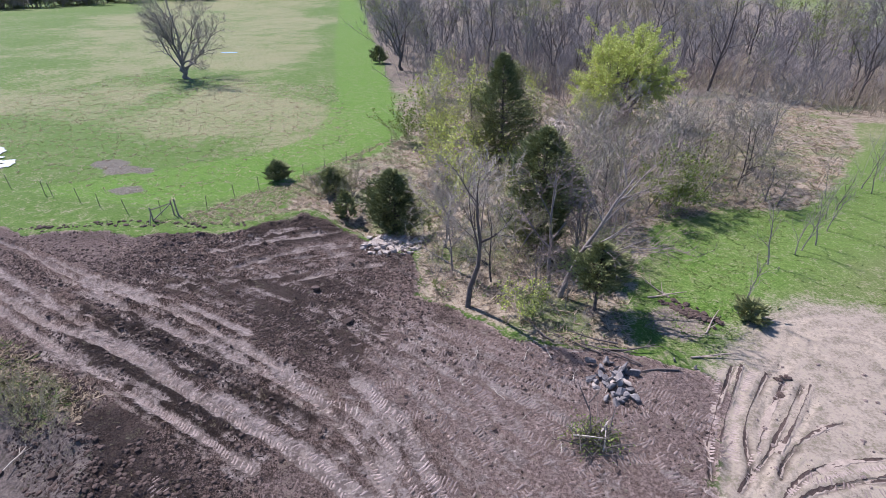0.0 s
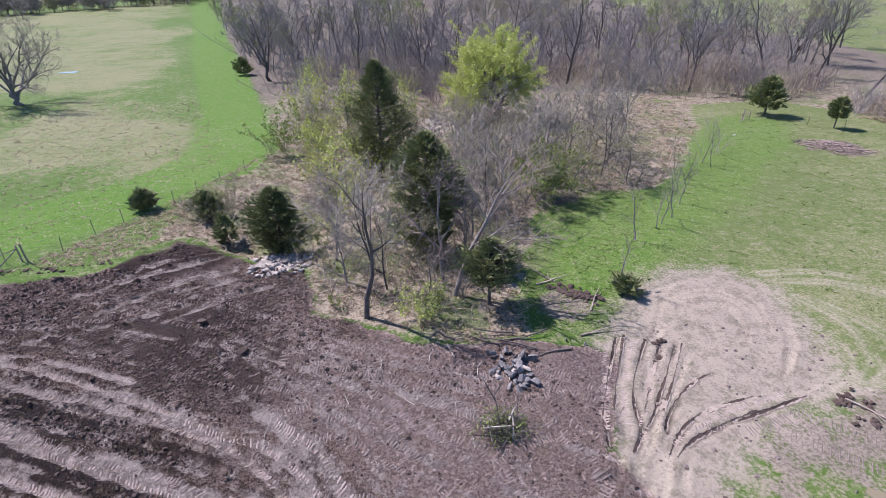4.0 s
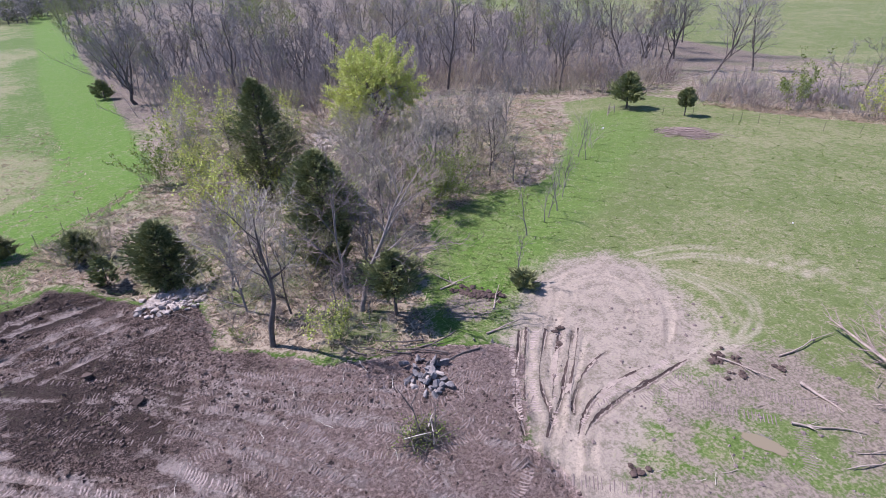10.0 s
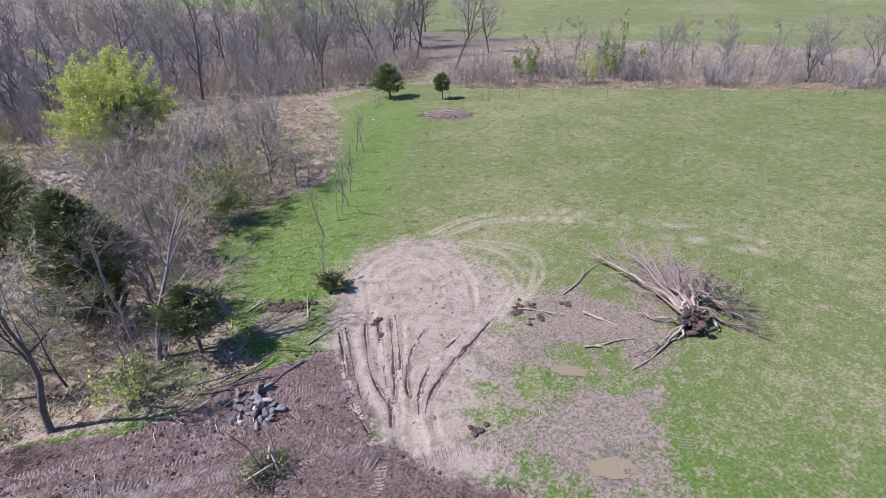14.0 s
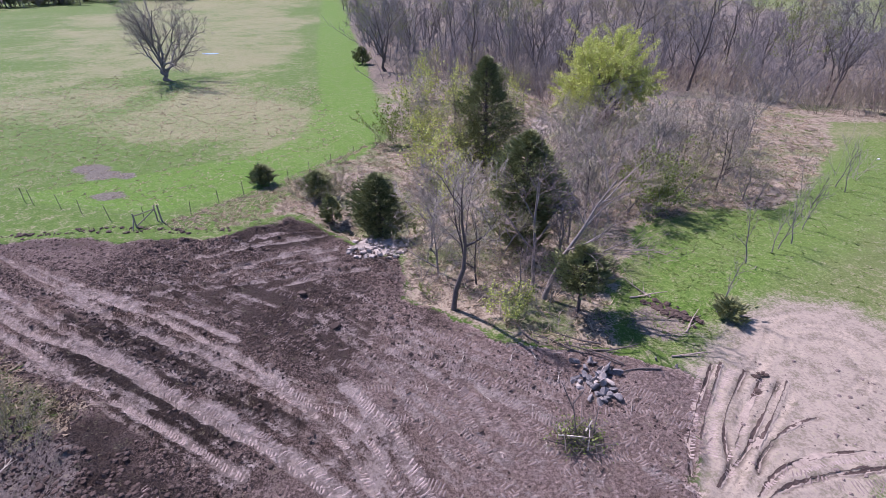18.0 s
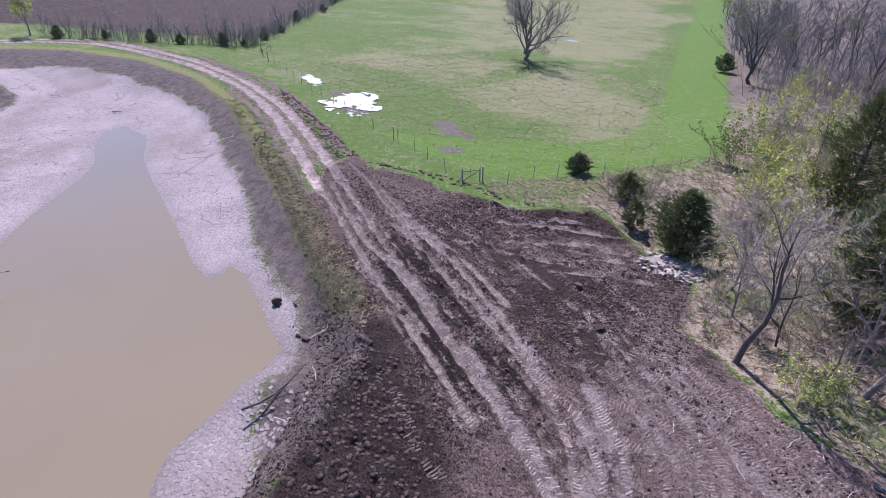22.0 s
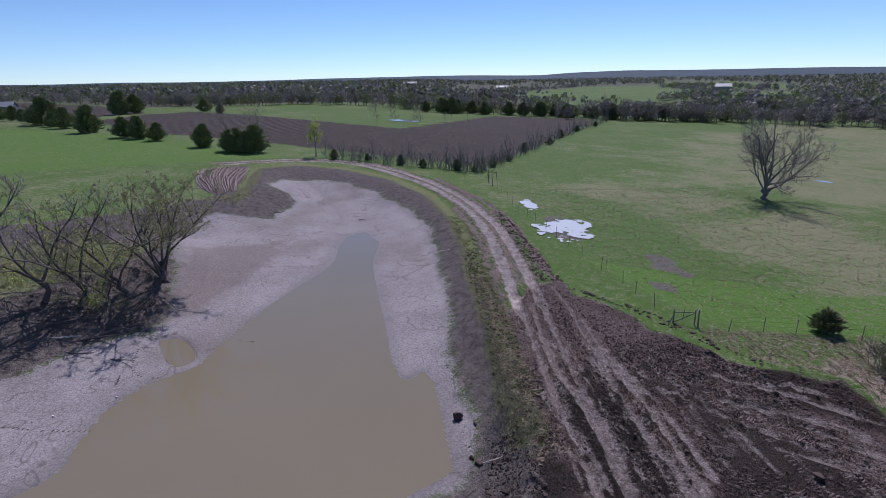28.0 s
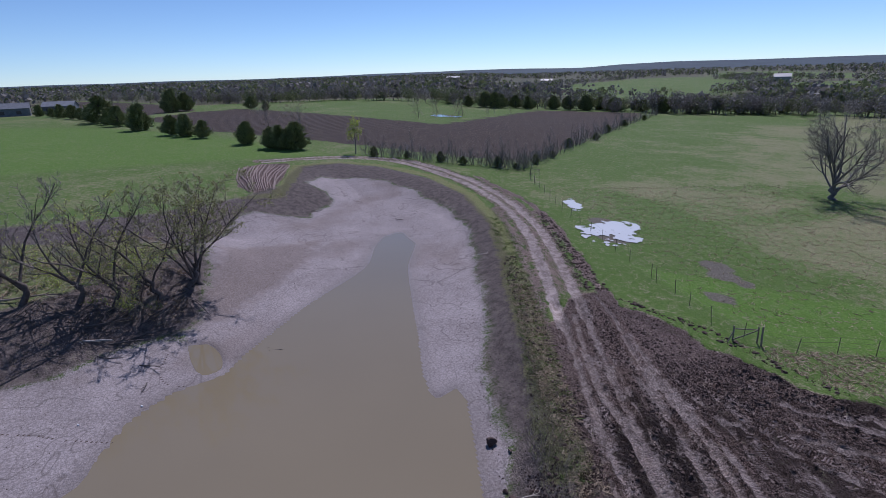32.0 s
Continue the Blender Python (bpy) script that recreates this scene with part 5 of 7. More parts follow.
for x, y in [(10.2, 50), (7.6, 41), (20, 50), (14, 54), (22.5, 46.5), (19, 57), (9, 36.5), (6.4, 48), (3, 60), (-2, 62), (0.5, 70), (7, 74), (-5.5, 58), (-1, 54), (13, 44.6), (24, 53), (27, 58), (6.6, 28.4), (8, 30.6), (-2.4, 31.6)]:
    THIN_TREE.put(rng.choice((0, 1, 2, 3)), x, y, rng.uniform(0, 360), rng.uniform(0.7, 1.1))

# saplings in a line along the pasture's edge
SAPLING = Kinds("saplings along the pasture's edge", [
    lambda: bare_tree(401, 3.6, 0.05, BARK_GREY, TWIG_GREY, "thin bare sapling in the grass", name="sapling", kids=(6, 5), bare=0.3, spread=0.5, ratio=0.45, twig_r=0.010),
    lambda: bare_tree(402, 3.2, 0.045, BARK_GREY, TWIG_GREY, "thin bare sapling with upright twigs", name="sapling", kids=(7, 4), bare=0.25, spread=0.4, ratio=0.5, twig_r=0.010),
    lambda: shrub(403, 3.6, 1.6, 9, TWIG_GREY, "clump of thin bare stems in the grass", name="sapling"),
])
for k, x, y, s in [(2, 35.6, 49.4, 1.3), (0, 32.6, 46.8, 1.1), (1, 27.7, 41.5, 1.0), (0, 22.9, 34.8, 1.0), (1, 21.5, 33.9, 1.1), (1, 20.8, 33.2, 0.9), (0, 18.4, 31.6, 1.1), (1, 24.9, 37.3, 1.0),
                   (0, 32.8, 45.6, 0.9), (2, 28.4, 44.4, 0.9), (1, 26, 39.6, 0.8), (0, 14.2, 25.6, 0.9), (2, 20.6, 42.4, 0.8), (1, 23.4, 41.8, 1.0)]:
    SAPLING.put(k, x, y, rng.uniform(0, 360), s)

# woods behind
front = [(-14, 88), (-4, 92), (6, 88), (14, 80), (28, 86), (39, 88), (48, 74), (60, 72), (75, 80), (102, 112), (96, 150), (60, 170), (10, 175), (-30, 172), (-36, 168)]
for x, y in scatter(305, front, 150, 3.6):
    WOODS.put(rng.choice((0, 1, 2, 3, 3, 4, 4, 3, 5, 6, 7)), x, y, rng.uniform(0, 360), rng.uniform(0.85, 1.25), rng.uniform(0.9, 1.1))
understory = []
for x, y in scatter(306, front[:9] + [(70, 92), (40, 104), (10, 108), (-10, 106)], 230, 1.7):
    understory.append((rng.choice((0, 2, 1, 3, 1, 4)), x, y, rng.uniform(0, 360), rng.uniform(1.1, 2.0)))
for x, y in scatter(311, [(-18, 106), (90, 104), (96, 140), (-30, 150)], 90, 4.0):
    understory.append((rng.choice((0, 2)), x, y, rng.uniform(0, 360), rng.uniform(1.6, 2.4)))
for x, y in [(-20, 118), (-25, 132), (-28, 142), (-30, 150), (-22, 140), (-33, 160), (-17, 128), (-36, 172), (-42, 190), (-46, 205), (-52, 224), (-40, 200), (-58, 250), (-66, 280), (-50, 240), (-60, 270), (-70, 300)]:
    far_spots.append((2, x, y, rng.uniform(0, 360), rng.uniform(0.6, 1.0)))
for x, y in scatter(307, [(-39, 178), (-80, 330), (0, 340), (60, 250), (90, 160), (20, 180)], 60, 8.0):
    far_spots.append((rng.choice((0, 0, 1, 2)), x, y, rng.uniform(0, 360), rng.uniform(1.0, 1.4)))
# belt of brush and trees along the far side of the pasture
belt_edge = [(62, 64), (66, 55), (72, 45), (78, 36), (83.5, 27.5), (90, 15), (98, 0), (106, -16)]
for k in range(200):
    s = k / 200 * (len(belt_edge) - 1.001)
    i = int(s)
    x, y = (belt_edge[i][j] + (belt_edge[i + 1][j] - belt_edge[i][j]) * (s - i) for j in (0, 1))
    d = rng.uniform(0.5, 13)
    understory.append((rng.choice((4, 0, 0, 2, 1)), x + d * 0.86, y + d * 0.45, rng.uniform(0, 360), rng.uniform(0.95, 1.35)))
brush_mass("brush_belt", "dense bare brush under and beside the woods", UNDERBRUSH, understory)
for x, y in scatter(308, [(76, 48), (82, 40), (88, 28), (96, 12), (106, -12), (124, -20), (116, 10), (104, 36), (92, 52), (82, 56)], 34, 4.0):
    WOODS.put(rng.choice((1, 3, 4, 5)), x, y, rng.uniform(0, 360), rng.uniform(0.7, 0.95))
GREEN_BRUSH.put(0, 75, 45.0, 30, 1.55, 1.25, "upright shrub bright with yellow-green leaves")
GREEN_BRUSH.put(0, 76.6, 44.2, 100, 1.45, 1.2, "upright shrub bright with yellow-green leaves")
GREEN_BRUSH.put(2, 82, 43, 100, 1.4, 1.1)
GREEN_BRUSH.put(2, 70, 52, 10, 1.2, 1.1)
GREEN_BRUSH.put(1, 95, 12, 10, 1.0)
for x, y in [(93, 80), (88, 100), (74, 72), (110, 118), (104, 96)]:
    WOODS.put(rng.choice((0, 2)), x, y, rng.uniform(0, 360), rng.uniform(0.9, 1.1))

# willows on the far bank of the pond
WILLOW = Kinds("willows on the pond bank", [
    lambda: fan_tree(501, 8.6, 0.19, BARK_DARK, TWIG_TAN, "spreading pond willow with a haze of young leaves", limbs=5, width=0.85, trunk=0.18, leaves=LEAF_BUD, leaf_count=3600, leaf_size=0.11, kids=(6, 5, 5), wobble=0.28, ratio=0.42, up=0.06),
    lambda: fan_tree(502, 7.4, 0.16, BARK_DARK, TWIG_TAN, "pond willow with sparse yellow-green leaves", limbs=4, width=0.85, trunk=0.16, leaves=LEAF_YELLOW, leaf_count=1200, leaf_size=0.11, kids=(6, 5, 5), wobble=0.28, ratio=0.42, up=0.06),
    lambda: fan_tree(503, 8.0, 0.17, BARK_DARK, TWIG_GREY, "bare crooked pond willow", limbs=3, width=0.9, trunk=0.2, kids=(6, 5, 5), wobble=0.28, ratio=0.4, up=0.05),
    lambda: fan_tree(504, 10.0, 0.2, BARK_DARK, TWIG_TAN, "tall pond willow with yellow-green tips", limbs=4, width=0.7, trunk=0.2, leaves=LEAF_YELLOW, leaf_count=1800, leaf_size=0.12, kids=(7, 5, 5), wobble=0.3, ratio=0.4),
])
for k, x, y, turn, s in [(2, -47.7, -8.2, 0, 1.1), (2, -47.5, -6.0, 12, 0.95), (1, -47.4, -4.4, -8, 0.75), (3, -48.6, -2.9, 0, 1.0), (0, -50.2, -0.4, 0, 1.15), (0, -51.4, 0.4, 24, 0.9), (2, -47.6, -11.8, 10, 1.0),
                         (1, -46.6, -13.6, 0, 0.9), (1, -54, -8.2, 250, 0.55), (2, -53, -14.5, 30, 0.8)]:
    WILLOW.put(k, x, y, turn * 3, s * 1.12)
for x, y in scatter(309, [(-60, -18), (-52, -17), (-47, -8), (-46, -2.5), (-52, -1.5), (-58, -6)], 22, 1.6):
    GREEN_BRUSH.put(rng.choice((1, 3)), x, y, rng.uniform(0, 360), rng.uniform(0.35, 0.6))
for x, y in scatter(313, [(-62, -16), (-52, -15), (-47.5, -8), (-46, -2.5), (-52, -1.5), (-58, -4)], 22, 1.7):
    GREY_BRUSH.put(rng.choice((0, 1, 3)), x, y, rng.uniform(0, 360), rng.uniform(0.6, 0.95))
# shrubs on the dam's verge
for x, y, s in [(-17.6, 14.6, 0.75), (-19.2, 15.4, 0.8), (-20.4, 16.2, 0.7), (-21.4, 16.6, 0.6), (-22.6, 17.4, 0.65), (-23.8, 17.8, 0.5), (-25.6, 18.6, 0.5), (-27.4, 19.4, 0.4), (-29.6, 20.6, 0.45),
                (-18.4, 15.6, 0.6), (-32, 21.8, 0.35), (-36, 23.8, 0.3), (-40.6, 26, 0.3)]:
    GREY_BRUSH.put(3, x, y, rng.uniform(0, 360), s * 0.9)
for x, y, s in [(-18.8, 14.8, 0.7), (-20, 15.2, 0.6), (-22, 16.4, 0.55), (-16.6, 14, 0.5), (-24.6, 17.6, 0.4)]:
    GREY_BRUSH.put(3 if x > -20 else 0, x, y, rng.uniform(0, 360), s * 0.9)

# ---------------------------------------------------------------- land beyond the pond
FIELD_CEDAR = Kinds("dark cedars along the far fence", [
    lambda: cedar(601, 3.8, 3.0, "dark green cedar along the far fence", 2600, 0.12, bare=0.01, tip=0.35, size=1.2),
    lambda: cedar(602, 4.4, 3.8, "rounded dark cedar along the far fence", 3000, 0.12, bare=0.01, tip=0.3, size=1.2),
])
for k, (x, y, s) in enumerate([(-313.6, -66.0, 1.3), (-296.6, -57.6, 0.9), (-286.2, -52.4, 1.1), (-272.0, -45.6, 1.4), (-262, -41, 0.9), (-250, -37, 1.0), (-240, -33.5, 1.3), (-232.4, -30.3, 2.3), (-221, -26.4, 1.1), (-210.1, -22.4, 1.6), (-186.4, -14.3, 1.5),
                               (-164.1, -5.0, 1.3), (-159.1, -1.6, 1.1), (-152.6, 2.4, 1.1), (-135.5, 11.6, 1.0), (-126.5, 16.0, 1.15), (-124.6, 17.4, 1.0), (-123.5, 18.9, 1.1), (-122.9, 20.7, 1.15), (-280.3, 25.5, 1.4), (-286.7, -9.0, 2.0), (-289.8, -3.2, 2.1), (-262, 30, 0.8)]):
    FIELD_CEDAR.put(k, x, y, 70 * k, s)
HEDGE = Kinds("hedge along the ploughed field", [
    lambda: bare_tree(611, 3.6, 0.07, BARK_GREY, TWIG_GREY, "slim bare hedge tree beside the ploughed field", name="hedge_tree", kids=(6, 5), bare=0.2, spread=0.45, ratio=0.5, twig_r=0.02, splits=4),
    lambda: bare_tree(612, 4.4, 0.08, BARK_GREY, TWIG_GREY, "bare grey hedge tree beside the ploughed field", name="hedge_tree", kids=(7, 5), bare=0.2, spread=0.5, ratio=0.5, twig_r=0.02, splits=4),
    lambda: shrub(613, 2.6, 2.6, 14, TWIG_GREY, "bare hedge shrub beside the ploughed field", r=0.03, name="hedge_shrub"),
])
hedge_line = [(-112, 32.6), (-105.4, 38.0), (-97.5, 44.5), (-90, 51.6), (-86.4, 55.4), (-99.4, 72), (-123.2, 101.8), (-152.5, 140), (-194.6, 196.2)]
for k in range(230):
    s = (k / 230) ** 0.8 * (len(hedge_line) - 1.001)
    i = int(s)
    x, y = (hedge_line[i][j] + (hedge_line[i + 1][j] - hedge_line[i][j]) * (s - i) + rng.uniform(-1.2, 1.2) for j in (0, 1))
    if k % 17 == 4:
        FIELD_CEDAR.put(k, x, y, 50 * k, rng.uniform(0.25, 0.55))
    else:
        HEDGE.put(rng.choice((0, 0, 1, 2)), x, y, rng.uniform(0, 360), rng.uniform(0.7, 1.25))
set_at(bare_tree(621, 5.4, 0.16, BARK_GREY, TWIG_TAN, "slim tree with yellow-green leaves at the field corner", leaves=LEAF_YELLOW, leaf_count=700, leaf_size=0.32, kids=(7, 5, 4), bare=0.3, spread=0.5), -113.6, 31.4)
for x, y, s in [(-165, 20.2, 0.8), (-140.0, 25.1, 0.95), (-193.8, 77.2, 0.75), (-195.3, 85.3, 0.75), (-199, 98, 0.6), (-190, 92, 0.7)]:
    WOODS.put(1, x, y, 80 * s, s)
# wood along the far end of the pasture
for k in range(70):
    s = k / 69
    x, y = -203 + 70 * s + rng.uniform(-4, 4), 200 + 190 * s + rng.uniform(-3, 14)
    if k % 6 == 0:
        FIELD_CEDAR.put(k, x, y, 40 * k, rng.uniform(1.0, 1.6))
    elif k % 7 == 3:
        far_spots.append((2, x, y, 33 * k, rng.uniform(0.8, 1.05)))
    else:
        far_spots.append((rng.choice((0, 1, 1)), x, y, 33 * k, rng.uniform(0.7, 1.1)))
for k in range(46):
    s = k / 45
    x, y = -250 + 42 * s + rng.uniform(-6, 6), 128 + 76 * s + rng.uniform(-6, 6)
    if k % 2:
        FIELD_CEDAR.put(k, x, y, 40 * k, rng.uniform(1.2, 1.9))
    else:
        far_spots.append((rng.choice((0, 1, 2)), x, y, 33 * k, rng.uniform(0.6, 0.9)))
for x, y, s in [(-197, 108, 0.9), (-203, 112, 0.8), (-207, 117, 0.7), (-195, 118, 0.9)]:
    HEDGE.put(1, x, y, 30, s)

brush_mass("far_trees", "bare and budding trees of the far woods", FAR_TREE, far_spots, "woods")


def far_woods(name, seed, places, height, material, label, pieces=18):
    """Distant tree crowns, too many to count."""
    r, s = random.Random(seed), Shape()
    rs = np.random.RandomState(seed)
    for x, y in places:
        z, h = zs_far(x, y), height * r.uniform(0.6, 1.15)
        w = h * r.uniform(0.28, 0.5)
        u = rs.normal(size=(pieces, 3))
        u *= rs.uniform(0.55, 1.0, (pieces, 1)) / np.linalg.norm(u, axis=1, keepdims=True)
        p = np.array((x, y, z + 0.55 * h)) + u * (w, w, 0.42 * h)
        size = h * rs.uniform(0.7, 1.4, (pieces, 1)) * 1.05 / math.sqrt(pieces)
        d = rs.normal(size=(pieces, 3))
        d *= 0.5 * size / np.linalg.norm(d, axis=1, keepdims=True)
        e = np.cross(d, rs.normal(size=(pieces, 3)))
        e *= 0.4 * size / np.linalg.norm(e, axis=1, keepdims=True)
        i = len(s.v)
        s.v += [Vector(q) for q in np.stack([p - d, p + e, p + d, p - e], 1).reshape(-1, 3).tolist()]
        s.f += [(i + 4 * k, i + 4 * k + 1, i + 4 * k + 2, i + 4 * k + 3) for k in range(pieces)]
        s.spike(Vector((x, y, z - 0.5)), Vector((x, y, z + h * 0.8)), h * 0.025)
    return tagged(new(name, s.mesh(name, material)), label, "woods", kind="stuff")


def zs_far(x, y):
    return float(natural_z(np.array(x), np.array(y)))


def far_row(seed, count, lines, spread):
    r, out = random.Random(seed), []
    for _ in range(count):
        (ax, ay), (bx, by) = r.choice(lines)
        s = r.random()
        out.append((ax + (bx - ax) * s + r.gauss(0, spread), ay + (by - ay) * s + r.gauss(0, spread)))
    return out


def far_field(seed, count, lo, hi, gap=0.34):
    rs = np.random.RandomState(seed)
    a, d = np.radians(rs.uniform(5, 118, count * 5)), lo * (hi / lo) ** rs.rand(count * 5)
    x, y = -np.sin(a) * d, np.cos(a) * d
    ok = (vnoise(x / 170.0, y / 170.0, 91) > gap) & ~((d < 380) & (x > -330) & (y > -90) & (y < 300)) & (inside(x, y, PLOW_FAR) < -20) & ~((x > -300) & (y < 270))
    for f in FAR_FIELDS:
        ok &= inside(x, y, f) < -4
    return list(zip(x[ok][:count].tolist(), y[ok][:count].tolist()))


edge_line = [(-762, -185), (-561, -104), (-493, -52), (-373, 7.5), (-357, 26), (-330, 50), (-337, 76), (-317, 102), (-293, 133), (-272, 136), (-252, 162), (-224, 187), (-203, 206), (-192, 230), (-175, 258), (-140, 274), (-90, 300), (-60, 345)]
far_lines = list(zip(edge_line, edge_line[1:]))
far_woods("far_woods", 701, far_row(701, 210, far_lines, 6), 8.0, LEAF_FAR, "distant mixed wood beyond the fields", 240)
far_woods("far_woods", 702, far_row(702, 240, far_lines, 8), 8.5, FAR_GREY, "distant bare grey wood beyond the fields", 240)
far_woods("far_woods", 707, far_row(707, 80, far_lines[3:], 3), 4.5, CEDAR, "dark cedars along the edge of the far woods", 90)
far_woods("far_woods", 711, far_row(711, 130, far_lines[12:], 7), 9.0, FAR_GREY, "tree line of bare trees behind the pasture", 200)
far_woods("far_woods", 712, far_row(712, 45, far_lines[12:], 6), 8.0, LEAF_FAR, "budding trees behind the pasture", 200)
hedges = [((-425, 262), (-702, 512)), ((-702, 512), (-890, 812)), ((-330, 398), (-396, 548)), ((-396, 548), (-460, 650)), ((-460, 640), (-670, 800)), ((-245, 466), (-372, 716)), ((-372, 716), (-620, 880)), ((-620, 880), (-760, 915))]
far_woods("far_woods", 708, far_row(708, 260, hedges, 7), 9, FAR_GREY, "far hedgerow of bare trees", 40)
far_woods("far_woods", 709, far_row(709, 200, hedges, 7), 9, LEAF_FAR, "far hedgerow in spring green", 40)
far_woods("far_woods", 703, far_field(703, 1700, 370, 1500), 10, LEAF_FAR, "distant woods in spring green", 20)
far_woods("far_woods", 704, far_field(704, 2100, 360, 1700), 10, FAR_GREY, "distant bare woods", 20)
far_woods("far_woods", 705, far_field(705, 3000, 1400, 3600, 0.25), 12, LEAF_FAR, "woods near the horizon", 8)
far_woods("far_woods", 710, far_field(710, 2000, 1400, 3600, 0.25), 12, FAR_GREY, "bare woods near the horizon", 8)


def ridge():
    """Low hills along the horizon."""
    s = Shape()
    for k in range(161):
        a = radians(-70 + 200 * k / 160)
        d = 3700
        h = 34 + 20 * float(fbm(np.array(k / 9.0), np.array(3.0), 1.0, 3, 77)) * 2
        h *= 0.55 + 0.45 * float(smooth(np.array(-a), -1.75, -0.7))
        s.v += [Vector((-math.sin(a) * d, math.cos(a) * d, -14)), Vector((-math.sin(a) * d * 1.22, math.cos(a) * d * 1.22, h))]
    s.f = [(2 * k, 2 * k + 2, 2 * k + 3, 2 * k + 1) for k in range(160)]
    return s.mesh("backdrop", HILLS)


# Distance haze is put into the hills' blue-grey base colour.
HILLS = plain("haze_tinted_hills", (0.028, 0.048, 0.066), (0.055, 0.08, 0.10), 0.01, bump=0)
tagged(new("backdrop", ridge()), "low wooded hills on the horizon, tinted blue for haze", "hills", kind="structure")


# ---------------------------------------------------------------- tread prints and clods
def tread(pts, width, pitch=0.2, slant=0.0, keep=0.9, seed=1, rise=0.035):
    """Cleat prints of a crawler: low ridges across the way, pressed into the ground."""
    r, s = random.Random(seed), Shape()
    line = round_line(pts, 8)
    run, left = 0.0, 0.0
    for (ax, ay), (bx, by) in zip(line, line[1:]):
        ln = math.hypot(bx - ax, by - ay)
        dx, dy = (bx - ax) / ln, (by - ay) / ln
        q = left
        while q < ln:
            if r.random() < keep:
                x, y = ax + dx * q, ay + dy * q
                w = width / 2 * r.uniform(0.85, 1.05)
                tx, ty = dx * pitch * 0.30, dy * pitch * 0.30
                ends = [(x - dy * w * k + dx * slant * w * k, y + dx * w * k + dy * slant * w * k) for k in (-1, 0, 1)]
                i = len(s.v)
                for ex, ey in ends:
                    z = zs(ex, ey)
                    s.v += [Vector((ex - tx, ey - ty, z - 0.01)), Vector((ex, ey, z + rise * r.uniform(0.6, 1.2))), Vector((ex + tx, ey + ty, z - 0.01))]
                for k in (0, 3):
                    s.f += [(i + k, i + k + 3, i + k + 4, i + k + 1), (i + k + 1, i + k + 4, i + k + 5, i + k + 2)]
            q += pitch
        left = q - ln
    return s


TREAD_DRY = plain("pressed_dry_soil", (0.20, 0.155, 0.138), (0.42, 0.342, 0.312), 3, bump=0.4)
TREAD_SOIL = plain("pressed_soil", (0.105, 0.08, 0.072), (0.25, 0.198, 0.18), 3, bump=0.4)
prints = [(t[0][1:] if k < 2 else t[0], t[1] * 1.9, TREAD_DRY, 0.5 if k % 2 else -0.5) for k, t in enumerate(TRACKS) if 1 < k < 9]
prints += [(p, 0.6, TREAD_SOIL, 0.0) for p in (
    [(7.2, 19.4), (8.7, 18.4), (9.9, 17.4), (10.8, 16.6)], [(7, 18.4), (8.2, 17.6), (9.6, 16.7), (10.4, 16)], [(17.3, 15.1), (19.1, 13.5), (21.1, 11.7), (22.4, 10.4)],
    [(15.9, 14.2), (17.8, 12.5), (19.7, 10.8)], [(19.7, 10.2), (18.9, 9.2), (18.2, 8.6), (16.8, 8.5)], [(13.6, 7.4), (14.4, 7.4), (15.2, 7), (15.8, 5.8)], [(17.4, 4.6), (16.7, 4), (16.6, 2.7)],
    [(-3, 22.4), (0, 21.4), (4, 19.6), (6, 18.8)], [(-4, 21), (-1, 20.2), (2.4, 18.8), (4.6, 17.4)], [(-6, 24.6), (-3.4, 22.8), (-1, 22.2), (1.6, 21)], [(-12, 27), (-9, 28.4), (-6.4, 29.4)],
    [(-16, 26.2), (-13, 26.8), (-10.4, 27.6)], [(-1, 19.2), (1.6, 16.6), (3, 14.2)], [(0.4, 19.8), (2.6, 17.4), (4, 15)], [(-9.6, 23.4), (-8, 22.2), (-6.6, 20.6)], [(-3.6, 24), (-4.4, 22), (-4.8, 20)],
    [(-11.6, 12.4), (-9.4, 11), (-7, 10)], [(-2, 16.4), (0.4, 14.6), (2.4, 12.6)], [(12.6, 14.8), (14.8, 14.2), (17, 14.6)], [(9, 12), (12, 10), (13.6, 7.8)], [(6.4, 16.8), (7.6, 14.4), (8.2, 12.2)])]
prints += [(p, 0.5, TREAD_DRY, 0.0) for p in ([(11.6, 20.6), (10.4, 18), (9, 14.8)], [(13, 20.6), (11.4, 18), (9.9, 14.8)], [(14.2, 20), (12.2, 17.2), (10.4, 14.4)], [(17.8, 16), (14.2, 15.2), (11.4, 13.8)])]
pr = random.Random(77)
for x, y in scatter(78, [(-20, 28), (-12, 31), (-5, 29), (-3, 24), (4, 20.5), (9.5, 18.5), (8.5, 12), (6, 8), (0, 9), (-2, 14.5), (-6, 19), (-14, 23.5)], 55, 1.5):
    w, ln, bend = (2.6 if x < -6 else -0.5) + pr.gauss(0, 0.45), pr.uniform(1.2, 2.6), pr.gauss(0, 0.25)
    prints.append(([(x - math.cos(w) * ln, y - math.sin(w) * ln), (x, y), (x + math.cos(w + bend) * ln, y + math.sin(w + bend) * ln)], 0.5, TREAD_SOIL, 0.0))
for k, (pts, width, material, slant) in enumerate(prints):
    tagged(new("tread_print", tread(pts, width * (0.85 if material is TREAD_DRY else 1.0), 0.15, slant, 0.7, k, 0.012).mesh("tread_print", material)), "row of crawler cleat prints pressed into the soil", "track print", "crawler prints", "stuff")


